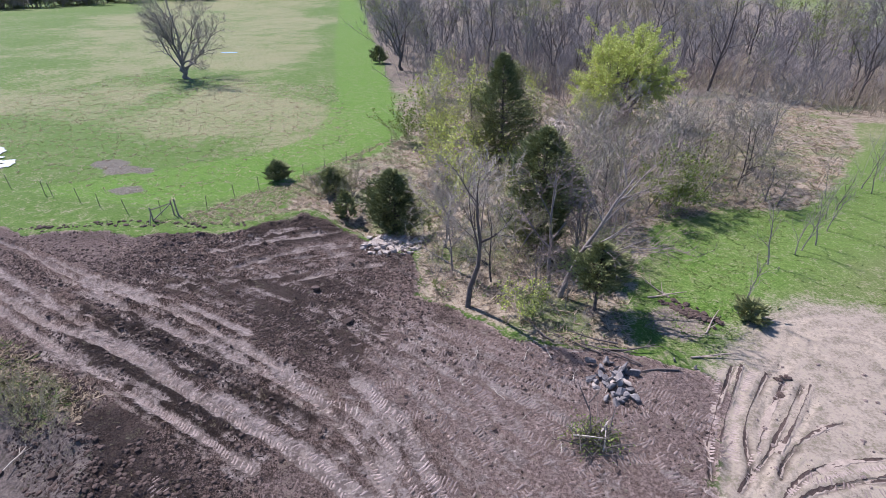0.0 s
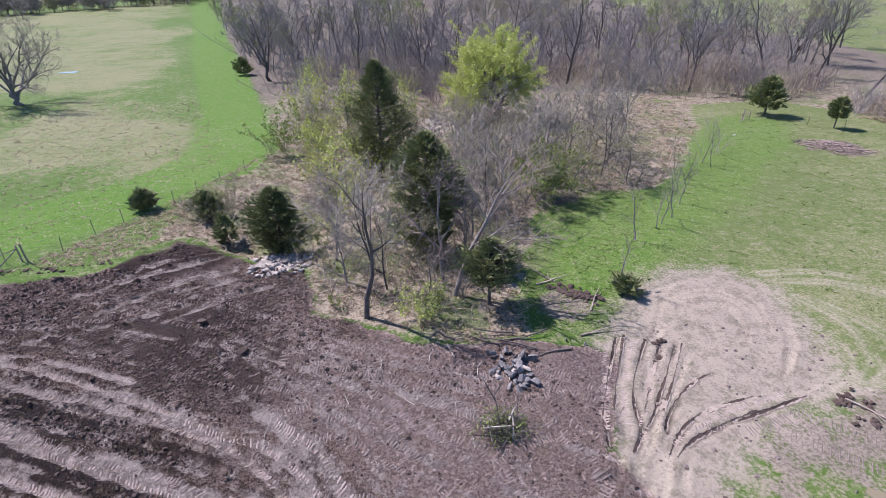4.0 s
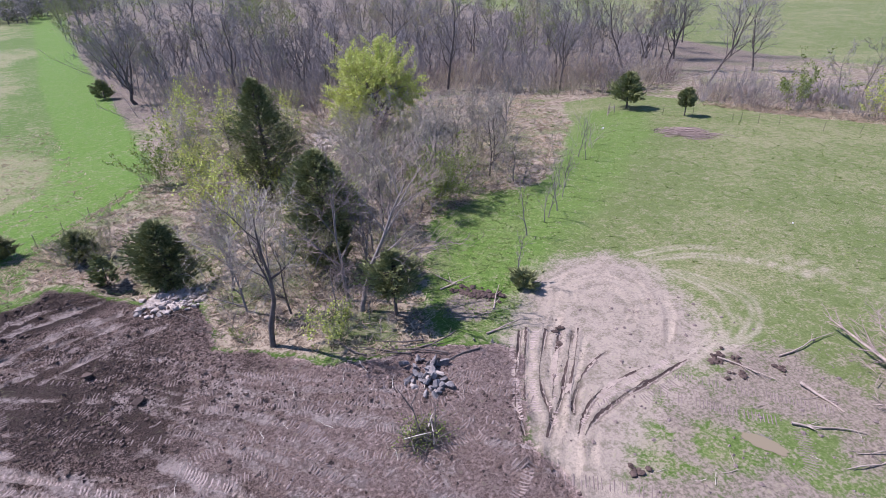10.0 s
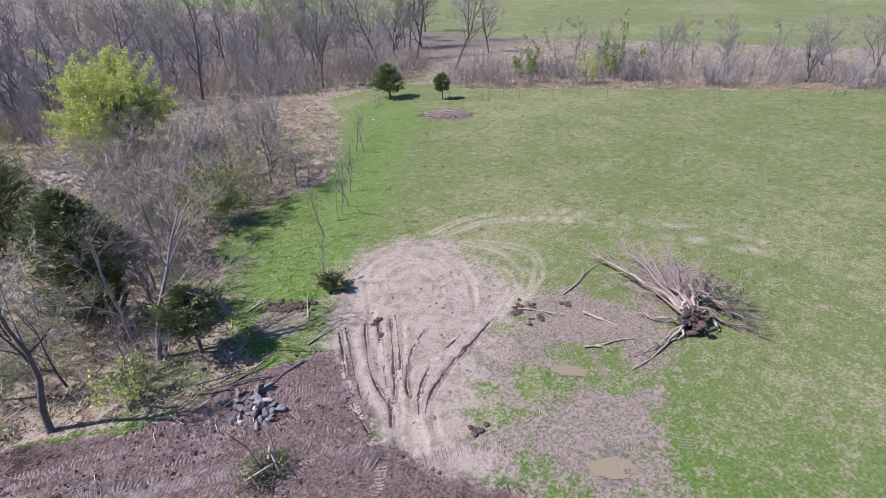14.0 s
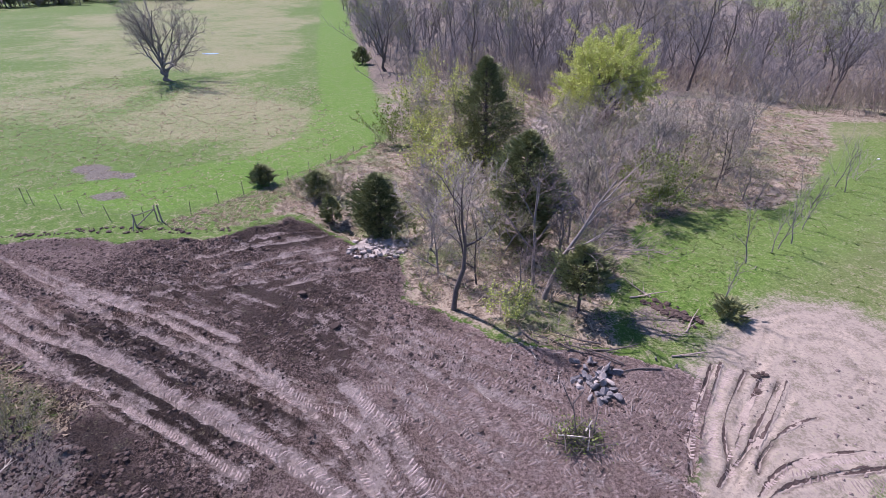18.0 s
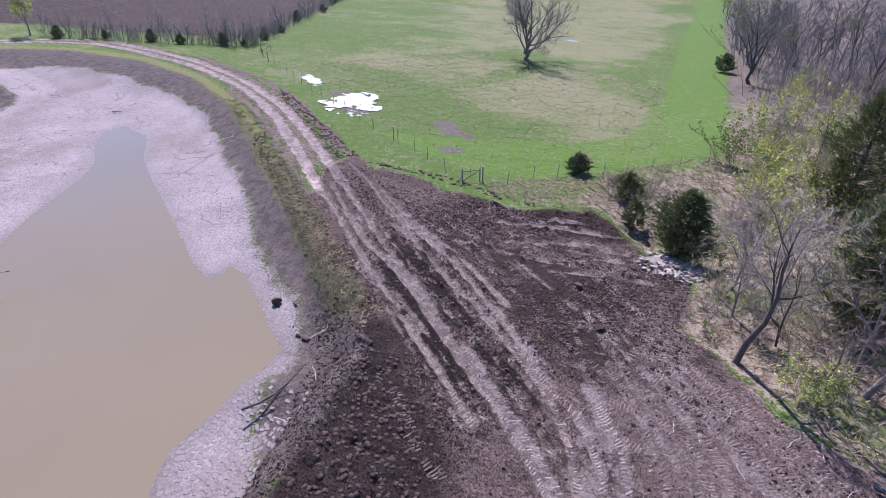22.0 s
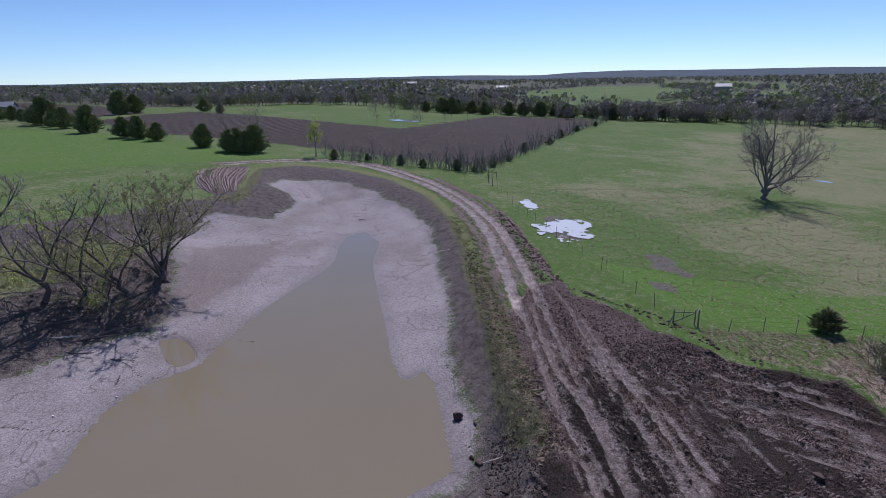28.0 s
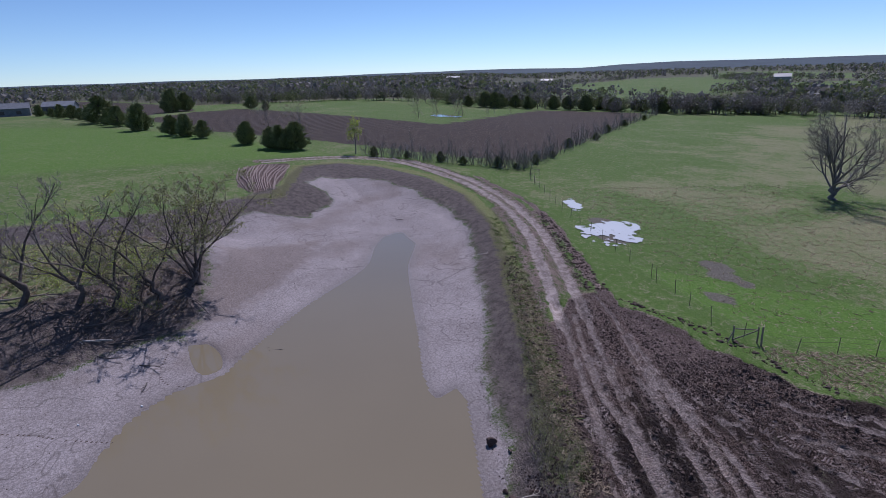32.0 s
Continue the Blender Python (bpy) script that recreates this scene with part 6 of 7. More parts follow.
# ridges squeezed up beside the ruts of the loop
ridge_lines = RUTS + [[(a[0] + 0.5, a[1] + 0.1) for a in r[:-1]] for r in RUTS[::2]]
RIDGE = plain("squeezed_earth", (0.19, 0.152, 0.127), (0.36, 0.298, 0.25), 3, bump=0.5)
for k, line in enumerate(ridge_lines):
    q, s = random.Random(300 + k), Shape()
    pts = round_line(line, 14)
    row = 0
    for i, ((ax, ay), (bx, by)) in enumerate(zip(pts, pts[1:])):
        ln = math.hypot(bx - ax, by - ay) + 1e-6
        nx, ny = -(by - ay) / ln, (bx - ax) / ln
        h = 0.05 * max(0.0, math.sin(i * 0.23 + k * 1.7) * 0.6 + 0.35) * q.uniform(0.6, 1.25) - 0.015
        w = q.uniform(0.22, 0.32)
        jx, jy = ax + q.gauss(0, 0.02), ay + q.gauss(0, 0.02)
        z = zs(jx, jy)
        s.v += [Vector((jx - nx * w, jy - ny * w, z - 0.02)), Vector((jx, jy, z + h)), Vector((jx + nx * w * 0.25, jy + ny * w * 0.25, z - 0.02))]
        if row:
            b = 3 * row
            s.f += [(b - 3, b, b + 1, b - 2), (b - 2, b + 1, b + 2, b - 1)]
        row += 1
    # Dark strip along one side of each ridge, drawn in as its shadow.
    shade_line, run = Shape(), 0
    for i, ((ax, ay), (bx, by)) in enumerate(zip(pts, pts[1:])):
        ln = math.hypot(bx - ax, by - ay) + 1e-6
        nx, ny = -(by - ay) / ln, (bx - ax) / ln
        w = max(0.010, (0.034 + 0.04 * math.sin(i * 0.23 + k * 1.7)) * q.uniform(0.5, 1.3))
        o = -0.1 + q.gauss(0, 0.015)
        for c in (o - w, o, o + w):
            gx, gy = ax + nx * c, ay + ny * c
            shade_line.v.append(Vector((gx, gy, zs(gx, gy) + (0.012 if c == o else 0.02))))
        if run:
            b = 3 * run
            shade_line.f += [(b - 3, b, b + 1, b - 2), (b - 2, b + 1, b + 2, b - 1)]
        run += 1
    tagged(new("rut_groove", shade_line.mesh("rut_groove", SOIL)), "dark strip standing for the shadow beside a wheel rut", "rut", "ruts of the loop", "stuff")
    tagged(new("rut_ridge", s.mesh("rut_ridge", RIDGE)), "dry earth ridge squeezed up beside a wheel rut", "rut ridge", "ruts of the loop", "stuff")


# long mud ridges pushed up at the pond's far corner
RIDGE_MUD = plain("pushed_mud", (0.15, 0.112, 0.098), (0.30, 0.235, 0.21), 1.2, bump=0.5)
q = random.Random(88)
for k in range(17):
    f = k / 16
    a, b = (-103.5 - 2.0 * math.sin(math.pi * f) + q.uniform(0, 2.5), 7.4 + 8.6 * f), (-82.6 + q.uniform(-1.5, 1.0), 7.0 + 3.8 * f)
    line = round_line([a, (a[0] * 0.66 + b[0] * 0.34, a[1] * 0.66 + b[1] * 0.34 - 0.9 + q.gauss(0, 0.2)), (a[0] * 0.33 + b[0] * 0.67, a[1] * 0.33 + b[1] * 0.67 - 0.7 + q.gauss(0, 0.2)), b], 7)
    s = Shape()
    for i, ((ax, ay), (bx, by)) in enumerate(zip(line, line[1:])):
        ln = math.hypot(bx - ax, by - ay) + 1e-6
        nx, ny, w, h = -(by - ay) / ln, (bx - ax) / ln, q.uniform(0.12, 0.24), q.uniform(0.05, 0.20)
        for c, up in ((-w, -0.15), (-0.25 * w, h), (0.3 * w, h * 0.85), (w, -0.15)):
            s.v.append(Vector((ax + nx * c, ay + ny * c, zs(ax + nx * c, ay + ny * c) + up)))
        if i:
            m = 4 * i
            s.f += [(m - 4 + e, m + e, m + e + 1, m - 3 + e) for e in range(3)]
    tagged(new("mud_ridge", s.mesh("mud_ridge", RIDGE_MUD)), "long ridge of pushed-up mud at the pond's corner", "mud ridge", "mud ridges")


def clods(name, seed, area, count, small, large, material, label, density=None):
    r, s = np.random.RandomState(seed), Shape()
    rr = random.Random(seed)
    xs, ys = [p[0] for p in area], [p[1] for p in area]
    px, py = r.uniform(min(xs), max(xs), count * 6), r.uniform(min(ys), max(ys), count * 6)
    ok = inside(px, py, area) > 0.1
    if density is not None:
        ok &= r.rand(len(px)) < density(px, py)
    px, py = px[ok][:count], py[ok][:count]
    for x, y, z in zip(px, py, surface(px, py)):
        q = small * (large / small) ** (rr.random() ** 3)
        (s.clump if q > 0.1 else s.lump)(Vector((x, y, z + q * 0.25)), q, rr)
    return tagged(new(name, s.mesh(name, material)), label, "soil clods", kind="stuff")


def off_tracks(x, y):
    d = np.full(np.shape(x), 9.0)
    for pts, half, _ in TRACKS[2:]:
        d = np.minimum(d, line_distance(x, y, pts)[0] - half)
    return smooth(d, 0.0, 0.35) * (1 - 0.75 * smooth(x, -6, 2)) * (0.15 + 0.85 * smooth(fbm(x, y, 5.0, 2, 7), -0.12, 0.10))


clods("soil_clods", 801, SOIL_AREA, 42000, 0.025, 0.125, SOIL, "dark crumbled soil clods strewn over the cleared ground", off_tracks)
clods("soil_clods", 802, [(-15.0, 9.4), (-16.6, 12.0), (-19.4, 14.2), (-18.6, 15.4), (-15, 14.2), (-13, 13.2), (-10, 12.5), (-7, 9), (-6, 3), (-10.5, 2), (-12.6, 5.6), (-13.8, 8.0)], 9000, 0.02, 0.12, SOIL, "large dark soil clods heaped at the pond edge")
clods("soil_clods", 803, [(-18, 14), (-30, 20.6), (-45, 27), (-44, 28.6), (-30, 22.6), (-17, 16.4)], 1200, 0.04, 0.16, SOIL, "dark clods along the dam", None)
clods("soil_clods", 804, [(-34, 28.6), (-45, 34), (-58, 39.6), (-57, 41), (-44, 35.4), (-32, 30.6), (-25, 32), (-16, 32.8), (-16, 33.6), (-26, 33.2), (-33, 31)], 1500, 0.05, 0.22, SOIL, "pushed-up clods along the road's edge", None)
clods("mud_crumbs", 805, [(-17, 13.8), (-24, 17), (-34, 21.4), (-44, 26), (-43, 21.6), (-34, 17), (-28, 15.6), (-20, 12.6)], 620, 0.02, 0.08, SOIL, "dark crumbs on the dried mud", None)
clods("mud_crumbs", 807, [(-42, 0), (-38, 2), (-34, -5), (-27, -8), (-28, -16), (-38, -14), (-40, -7)], 240, 0.02, 0.06, SOIL, "dark crumbs on the dried mud", None)
clods("mud_crumbs", 808, [(-90, 22), (-80, 29), (-66, 29), (-60, 25), (-58, 18), (-52, 12), (-44, 5), (-50, 5), (-66, 12), (-80, 20)], 320, 0.03, 0.10, SOIL, "dark crumbs on the dried mud", None)
# Two hoof trails, then a row standing for a crack in the mud.
for k, pts in enumerate(([(-34.8, -10.6), (-33.9, -8.7), (-32.6, -6.8), (-31.3, -4.4)], [(-40.6, -2.2), (-38.2, -2.6), (-36.4, -2.0), (-35.6, -0.6)], [(-66.9, 16.1), (-61.1, 16.4), (-57.1, 18.0)])):
    tagged(new("hoof_trail", tread(pts, 0.13, 0.30, 0.3, 0.7, 60 + k, 0.015).mesh("hoof_trail", SOIL)), "row of dark marks across the dried mud, hoof prints and one crack", "hoof prints", "hoof trails", "stuff")
clods("mud_crumbs", 806, [(10, 14), (14, 22), (22, 22), (27, 13), (20, 6), (13, 4.5)], 900, 0.03, 0.12, TREAD_SOIL, "crumbs of earth on the scraped ground", None)


def boulder(seed, size, material, name="rock", flat=0.7):
    r = random.Random(seed)
    bm = bmesh.new()
    bmesh.ops.create_icosphere(bm, subdivisions=2, radius=1.0)
    cuts = [(rand_dir(r), r.uniform(0.26, 0.62)) for _ in range(9)]
    for v in bm.verts:
        for n, d in cuts:
            over = v.co.dot(n) - d
            if over > 0:
                v.co -= n * over
        v.co *= 1 + r.uniform(-0.04, 0.04)
        v.co = Vector((v.co.x * size[0], v.co.y * size[1], v.co.z * size[2]))
    mesh = bpy.data.meshes.new(name)
    bm.to_mesh(mesh)
    bm.free()
    mesh.materials.append(material)
    return mesh


rr = random.Random(9)
for k, (x, y, sx, sy, sz, turn, tip) in enumerate([(5.5, 20.4, 0.45, 0.5, 0.5, 20, 20), (6.3, 20.5, 0.6, 0.4, 0.35, 60, 35), (7.0, 20.1, 1.1, 0.35, 0.35, 60, 25), (6.5, 19.5, 0.8, 0.4, 0.4, 40, 30), (7.4, 19.9, 0.5, 0.4, 0.4, 10, 10),
                                                 (5.8, 19.5, 0.4, 0.3, 0.35, 80, 0), (6.2, 18.8, 0.5, 0.35, 0.3, 30, 15), (6.9, 18.6, 0.42, 0.38, 0.36, 0, 5), (7.1, 18.2, 0.35, 0.4, 0.35, 45, 25), (5.9, 18.1, 0.4, 0.25, 0.2, 70, 10),
                                                 (6.5, 17.9, 0.35, 0.25, 0.2, 15, 0), (6.0, 20.0, 0.35, 0.3, 0.3, 110, 5), (10.4, 20.6, 0.25, 0.2, 0.2, 10, 0), (9.6, 21.1, 0.2, 0.2, 0.18, 10, 0)]):
    ob = new("rock", boulder(820 + k, (sx * 0.75, sy * 0.7, sz * 0.7), ROCK))
    ob.matrix_basis = pose(x, y, zs(x, y) + sz * 0.45, tip, tip * 0.5, turn)
    tagged(ob, "broken grey rock slab in the rubble heap" if k < 12 else "loose grey rock on the soil", "rock", "rubble heap")
slab_meshes = [boulder(870 + k, (0.36, 0.22, 0.16), (ROCK, ROCK_PALE, ROCK)[k % 3]) for k in range(6)]
for k in range(34):
    a, d = rr.uniform(0, 6.28), rr.random() ** 0.6
    x, y = 6.3 + math.cos(a) * d * 0.95 + 0.1 * (k % 3), 19.2 + math.sin(a) * d * 1.45
    ob = new("rock", slab_meshes[k % 6])
    ob.matrix_basis = pose(x, y, zs(x, y) + rr.uniform(0.1, 0.4) * (1.1 - d), rr.uniform(-50, 50), rr.uniform(-40, 40), rr.uniform(0, 360)) @ Matrix.Diagonal((rr.uniform(0.5, 1.3), rr.uniform(0.5, 1.1), rr.uniform(0.5, 1.1), 1))
    tagged(ob, "pale broken face of rock in the rubble heap" if k % 3 == 1 else "jagged grey rock in the rubble heap", "rock", "rubble heap")
pale = [boulder(850 + k, (0.35, 0.28, 0.22), ROCK_PALE) for k in range(5)]
for k in range(90):
    a, d = rr.uniform(0, 6.28), rr.random() ** 0.6
    x, y = -6.0 + math.cos(a) * d * 2.2, 31.3 + math.sin(a) * d * 1.6
    s = rr.uniform(0.3, 1.0)
    ob = new("rock", pale[k % 5])
    ob.matrix_basis = pose(x, y, zs(x, y) + 0.05, rr.uniform(-20, 20), rr.uniform(-20, 20), rr.uniform(0, 360)) @ Matrix.Scale(s, 4)
    tagged(ob, "pale broken rock at the creek head", "rock", "pale rocks at the creek head")
for k in range(40):
    s0 = rr.uniform(0.35, 0.8) * (len(CREEK) - 1.001)
    i = int(s0)
    x, y = (CREEK[i][j] + (CREEK[i + 1][j] - CREEK[i][j]) * (s0 - i) + rr.uniform(-1, 1) for j in (0, 1))
    ob = new("rock", pale[k % 5])
    ob.matrix_basis = pose(x, y, zs(x, y) + 0.08, rr.uniform(-20, 20), 0, rr.uniform(0, 360)) @ Matrix.Scale(rr.uniform(0.7, 1.8), 4)
    tagged(ob, "pale rock in the creek bed", "rock", "rocks in the creek bed")
for x, y, s in [(-22.1, 13.7, 0.4), (-18.3, 12.8, 0.28), (-18.9, 12.7, 0.22), (-15.6, 12.5, 0.3), (-21.1, 14.3, 0.2), (-6.6, 22.6, 0.35), (-9.2, 25.4, 0.3), (-2.4, 20.4, 0.2)]:
    ob = new("soil_lump", boulder(int(900 + x * 3), (s * 1.2, s, s * 0.8), SOIL, "soil_lump"))
    ob.matrix_basis = pose(x, y, zs(x, y) + s * 0.3)
    tagged(ob, "single dark lump of soil", "clod", "lumps of soil")


# ---------------------------------------------------------------- fallen wood
def branch(seed, length, r, kinks=4, side=2, wobble=0.22):
    """A bent stick lying along x, with stubs of side branches."""
    q, s = random.Random(seed), Shape()
    p, d = Vector((-length / 2, 0, r)), Vector((1, 0, 0))
    pts, radii = [p], [r]
    for k in range(kinks):
        d = (d + Vector((0, q.uniform(-wobble, wobble), q.uniform(-0.06, 0.08)))).normalized()
        p = p + d * length / kinks
        p.z = max(p.z, r * 0.6)
        pts.append(p.copy())
        radii.append(r * (1 - 0.65 * (k + 1) / kinks))
    s.tube(pts, radii, 6)
    for _ in range(side):
        i = q.randrange(1, len(pts) - 1)
        w = (pts[i + 1] - pts[i]).normalized() + Vector((0, q.choice((-1, 1)) * q.uniform(0.5, 1.0), q.uniform(0, 0.5)))
        a = pts[i]
        b = a + w.normalized() * length * q.uniform(0.15, 0.35)
        s.tube([a, a.lerp(b, 0.5) + rand_dir(q) * 0.03, b], [radii[i] * 0.6, radii[i] * 0.4, radii[i] * 0.15], 4)
    return s


def lay(name, mesh, x, y, turn, label, category="stick", group="", lift=0.02, tip=0.0, scale=1.0):
    ob = new(name, mesh)
    ob.matrix_basis = pose(x, y, zs(x, y) + lift, 0, tip, turn) @ Matrix.Scale(scale, 4)
    return tagged(ob, label, category, group)


stick_meshes = [branch(910 + k, 0.8, 0.016, 5, 2, 0.4).mesh("stick", PALE_WOOD, True) for k in range(5)] + [branch(920 + k, 1.0, 0.018, 4, 2).mesh("stick", DEAD_WOOD, True) for k in range(5)]
sticks = [(-1.4, 18.4, 100), (1.2, 17.9, 130), (2.3, 16.7, 60), (3.6, 15.3, 90), (-0.4, 14.5, 10), (3.4, 15.9, 95), (7.9, 18.2, 20), (-2.2, 22.8, 130), (2.2, 23.0, 150), (0.8, 22.6, 20), (5, 21.2, 5)]
sticks += [(rr.uniform(-6, 8), rr.uniform(12, 22), rr.uniform(0, 180)) for _ in range(22)] + [(rr.uniform(13, 24), rr.uniform(6, 15), rr.uniform(0, 180)) for _ in range(10)]
for k, (x, y, turn) in enumerate(sticks):
    lay("stick", stick_meshes[k % 10], x, y, turn, "broken pale stick lying on the bare soil" if k % 10 < 5 else "weathered brown stick lying on the bare soil", "stick", "sticks on the soil", 0.03, 0, rr.uniform(0.5, 1.3))

# uprooted bush with snapped white stems
bush = tagged(new("uprooted_bush"), "uprooted bush with snapped pale stems and green shoots", "bush")
s1, s2, s3 = Shape(), Shape(), Shape()
for _ in range(150):
    a = Vector((rr.gauss(0, 0.35), rr.gauss(0, 0.3), rr.uniform(0, 0.3)))
    b = a + Vector((rr.gauss(0, 0.7), rr.gauss(0, 0.55), rr.uniform(0.1, 0.7)))
    s1.spike(a, b, rr.uniform(0.012, 0.035))
for a, b in [((-0.9, -0.1, 0.35), (0.2, -0.3, 0.5)), ((0.2, -0.6, 0.1), (0.35, 0.2, 0.7)), ((0.2, 0.1, 0.4), (0.75, 0.7, 0.7)), ((-0.2, 0, 0.3), (-0.35, 0.5, 1.5)), ((-0.3, 0.4, 1.2), (-0.8, 0.9, 2.2)), ((0.5, 0.1, 0.3), (0.7, 0.6, 1.3)), ((-0.35, 0.5, 1.5), (0.1, 0.8, 2.0))]:
    (s2 if a[2] < 0.45 and b[2] < 0.8 else s1).tube([Vector(a), (Vector(a) + Vector(b)) / 2 + rand_dir(rr) * 0.05, Vector(b)], [0.034, 0.026, 0.012], 5)
for _ in range(700):
    p = Vector((rr.gauss(0, 0.5), rr.gauss(0.1, 0.42), abs(rr.gauss(0.15, 0.2))))
    u = rand_dir(rr)
    s3.leaf(p, u * 0.14, u.cross(rand_dir(rr)).normalized() * 0.07)
tagged(part("root_mass", s1, BARK_DARK, bush), kind="stuff")
tagged(part("snapped_stem", s2, PALE_WOOD, bush, "pale snapped stems"), kind="stuff")
tagged(part("foliage", s3, LEAF_GREEN, bush, "green shoots"), kind="stuff")
bush.matrix_basis = pose(5.0, 15.6, zs(5.0, 15.6) + 0.05)

# logs and cut brush at the thicket's end
log_mesh = branch(931, 2.3, 0.06, 5, 3, 0.25).mesh("log", DEAD_WOOD, True)
for x, y, turn, label in [(10.4, 27.8, 115, "weathered grey log lying in the grass"), (10.8, 26.7, 5, "weathered grey log at the edge of the bare patch"), (12.6, 24.4, 50, "pale cut log beside the uprooted bush"),
                          (11.6, 21.4, 0, "dark log half sunk in the grass")]:
    lay("log", log_mesh, x, y, turn, label, "log", lift=0.02)
roots = Shape()
for _ in range(90):
    p = Vector((rr.gauss(0, 0.75), rr.gauss(0, 0.25), 0.0))
    roots.clump(p + Vector((0, 0, 0.04)), rr.uniform(0.08, 0.22), rr)
lay("earth_heap", roots.mesh("earth_heap", SOIL), 11.6, 25.4, -40, "low heap of torn earth and roots", "earth heap")["kind"] = "stuff"
for k, (x, y, turn, ln) in enumerate([(4.6, 21.9, 155, 3.4), (6.6, 21.3, 150, 3.0), (8.4, 20.6, 165, 2.4), (3.2, 22.6, 140, 2.0), (7.6, 21.8, 10, 2.6), (5.8, 22.2, 170, 2.6)]):
    lay("branch", branch(940 + k, ln, 0.06, 5, 4).mesh("branch", BARK_DARK, True), x, y, turn, "dark fallen branch at the thicket's edge", "branch", "fallen branches", 0.03)

# big heap of pushed-over trees in the pasture
heap = tagged(new("uprooted_tree_heap"), "heap of pushed-over dead trees with torn roots", "brush heap")
fine, dark_fine, ball = Shape(), Shape(), Shape()
hr = random.Random(41)


def heap_stem(start, end, r, side, twigs, reach, sag=0.0):
    """One fallen stem with its broken side twigs."""
    st, a, b = Shape(), Vector(start), Vector(end)
    pts = []
    for j in range(8):
        q = a.lerp(b, j / 7) + rand_dir(hr) * 0.2 + Vector((0, 0, -sag * math.sin(math.pi * j / 7)))
        q.z = max(q.z, 0.06)
        pts.append(q)
    st.tube(pts, [r * (1 - 0.105 * j) for j in range(8)], 6)
    way = (b - a).normalized()
    for _ in range(side):
        s0 = hr.uniform(0.25, 0.99) * 7
        p = pts[int(s0)].lerp(pts[min(int(s0) + 1, 7)], s0 % 1)
        d = (way * hr.uniform(0.4, 1.0) + rand_dir(hr) * 0.55).normalized()
        e = p + d * reach * hr.uniform(0.4, 1.1)
        e.z = max(e.z, 0.04)
        twigs.tube([p, p.lerp(e, 0.5) + rand_dir(hr) * 0.06, e], [r * 0.22, r * 0.16, 0.006], 3)
        for _ in range(2):
            u = p.lerp(e, hr.uniform(0.3, 0.95))
            v = u + (d + rand_dir(hr) * 0.7).normalized() * reach * hr.uniform(0.15, 0.4)
            v.z = max(v.z, 0.03)
            twigs.spike(u, v, 0.012)
    return st


heap_stems = []
for k in range(15):
    w = (k - 7) / 7
    end = (4.2 + 0.9 * w + hr.gauss(0, 0.6), 4.6 - 2.6 * w + hr.gauss(0, 0.5), hr.uniform(0.5, 1.6) - 0.5 * abs(w))
    heap_stems.append((heap_stem((hr.gauss(0.2, 0.3), hr.gauss(0.2, 0.3), hr.uniform(0.3, 0.9)), end, (0.14, 0.06, 0.07, 0.05, 0.065)[k % 5], 30, fine, 1.2), k % 5 != 0))
for end, r in (((1.8, -3.1, 0.2), 0.09), ((2.4, -2.4, 0.35), 0.07), ((3.6, -1.6, 0.4), 0.08), ((4.6, -0.4, 0.5), 0.08), ((5.2, 1.2, 0.6), 0.07), ((3.2, -2.6, 0.15), 0.06)):
    heap_stems.append((heap_stem((hr.gauss(1.6, 0.3), hr.gauss(0.6, 0.3), hr.uniform(0.6, 1.0)), end, r, 34, dark_fine, 1.0), True))
for end, r in (((-5.0, 0.6, 0.05), 0.07), ((-2.6, 0.2, 0.05), 0.08), ((-3.8, 0.9, 0.06), 0.06), ((-0.6, 2.6, 0.1), 0.08)):
    heap_stems.append((heap_stem((-0.1, 0.1, 0.45), end, r, 14, dark_fine, 0.7, 0.1), False))
for _ in range(420):
    a = Vector((hr.gauss(3.0, 1.1), hr.gauss(1.7, 1.2), 0))
    a.z = max(0.05, 1.35 - 0.38 * math.hypot(a.x - 2.8, a.y - 1.8)) * hr.random()
    b = a + Vector((hr.gauss(0.4, 0.7), hr.gauss(0.3, 0.7), hr.gauss(0.05, 0.25)))
    b.z = max(b.z, 0.03)
    fine.spike(a, b, hr.uniform(0.012, 0.03))
for _ in range(80):
    ball.clump(Vector((hr.gauss(0, 0.34), hr.gauss(0, 0.32), max(0.05, hr.gauss(0.5, 0.28)))), hr.uniform(0.1, 0.24), hr)
for _ in range(90):
    a = Vector((0, 0, 0.5))
    e = a + rand_dir(hr) * hr.uniform(0.5, 1.0)
    e.z = max(e.z, 0.03)
    ball.spike(a, e, 0.03)
for st, brown_bark in heap_stems:
    part("trunk", st, TWIG_RED if brown_bark else DEAD_WOOD, heap, "reddish brown fallen stem" if brown_bark else "bleached fallen trunk", True)
for start, end in (((0.35, 0.1, 0.6), (0.75, -0.1, 0.95)), ((0.9, -0.7, 0.3), (0.75, -1.1, 0.05)), ((0.2, 0.5, 0.8), (1.0, 1.0, 1.1))):
    part("split_wood", heap_stem(start, end, 0.09, 0, fine, 0.1), PALE_WOOD, heap, "pale split end of a trunk", True)
tagged(part("twig_crown", fine, TWIG_RED, heap, "tangle of dead reddish twigs"), kind="stuff")
tagged(part("twig_crown", dark_fine, BARK_DARK, heap, "dark twiggy branches on the ground"), kind="stuff")
tagged(part("root_ball", ball, SOIL, heap, "torn roots with soil"), kind="stuff")
heap.matrix_basis = pose(24.6, 7.5, zs(24.6, 7.5))
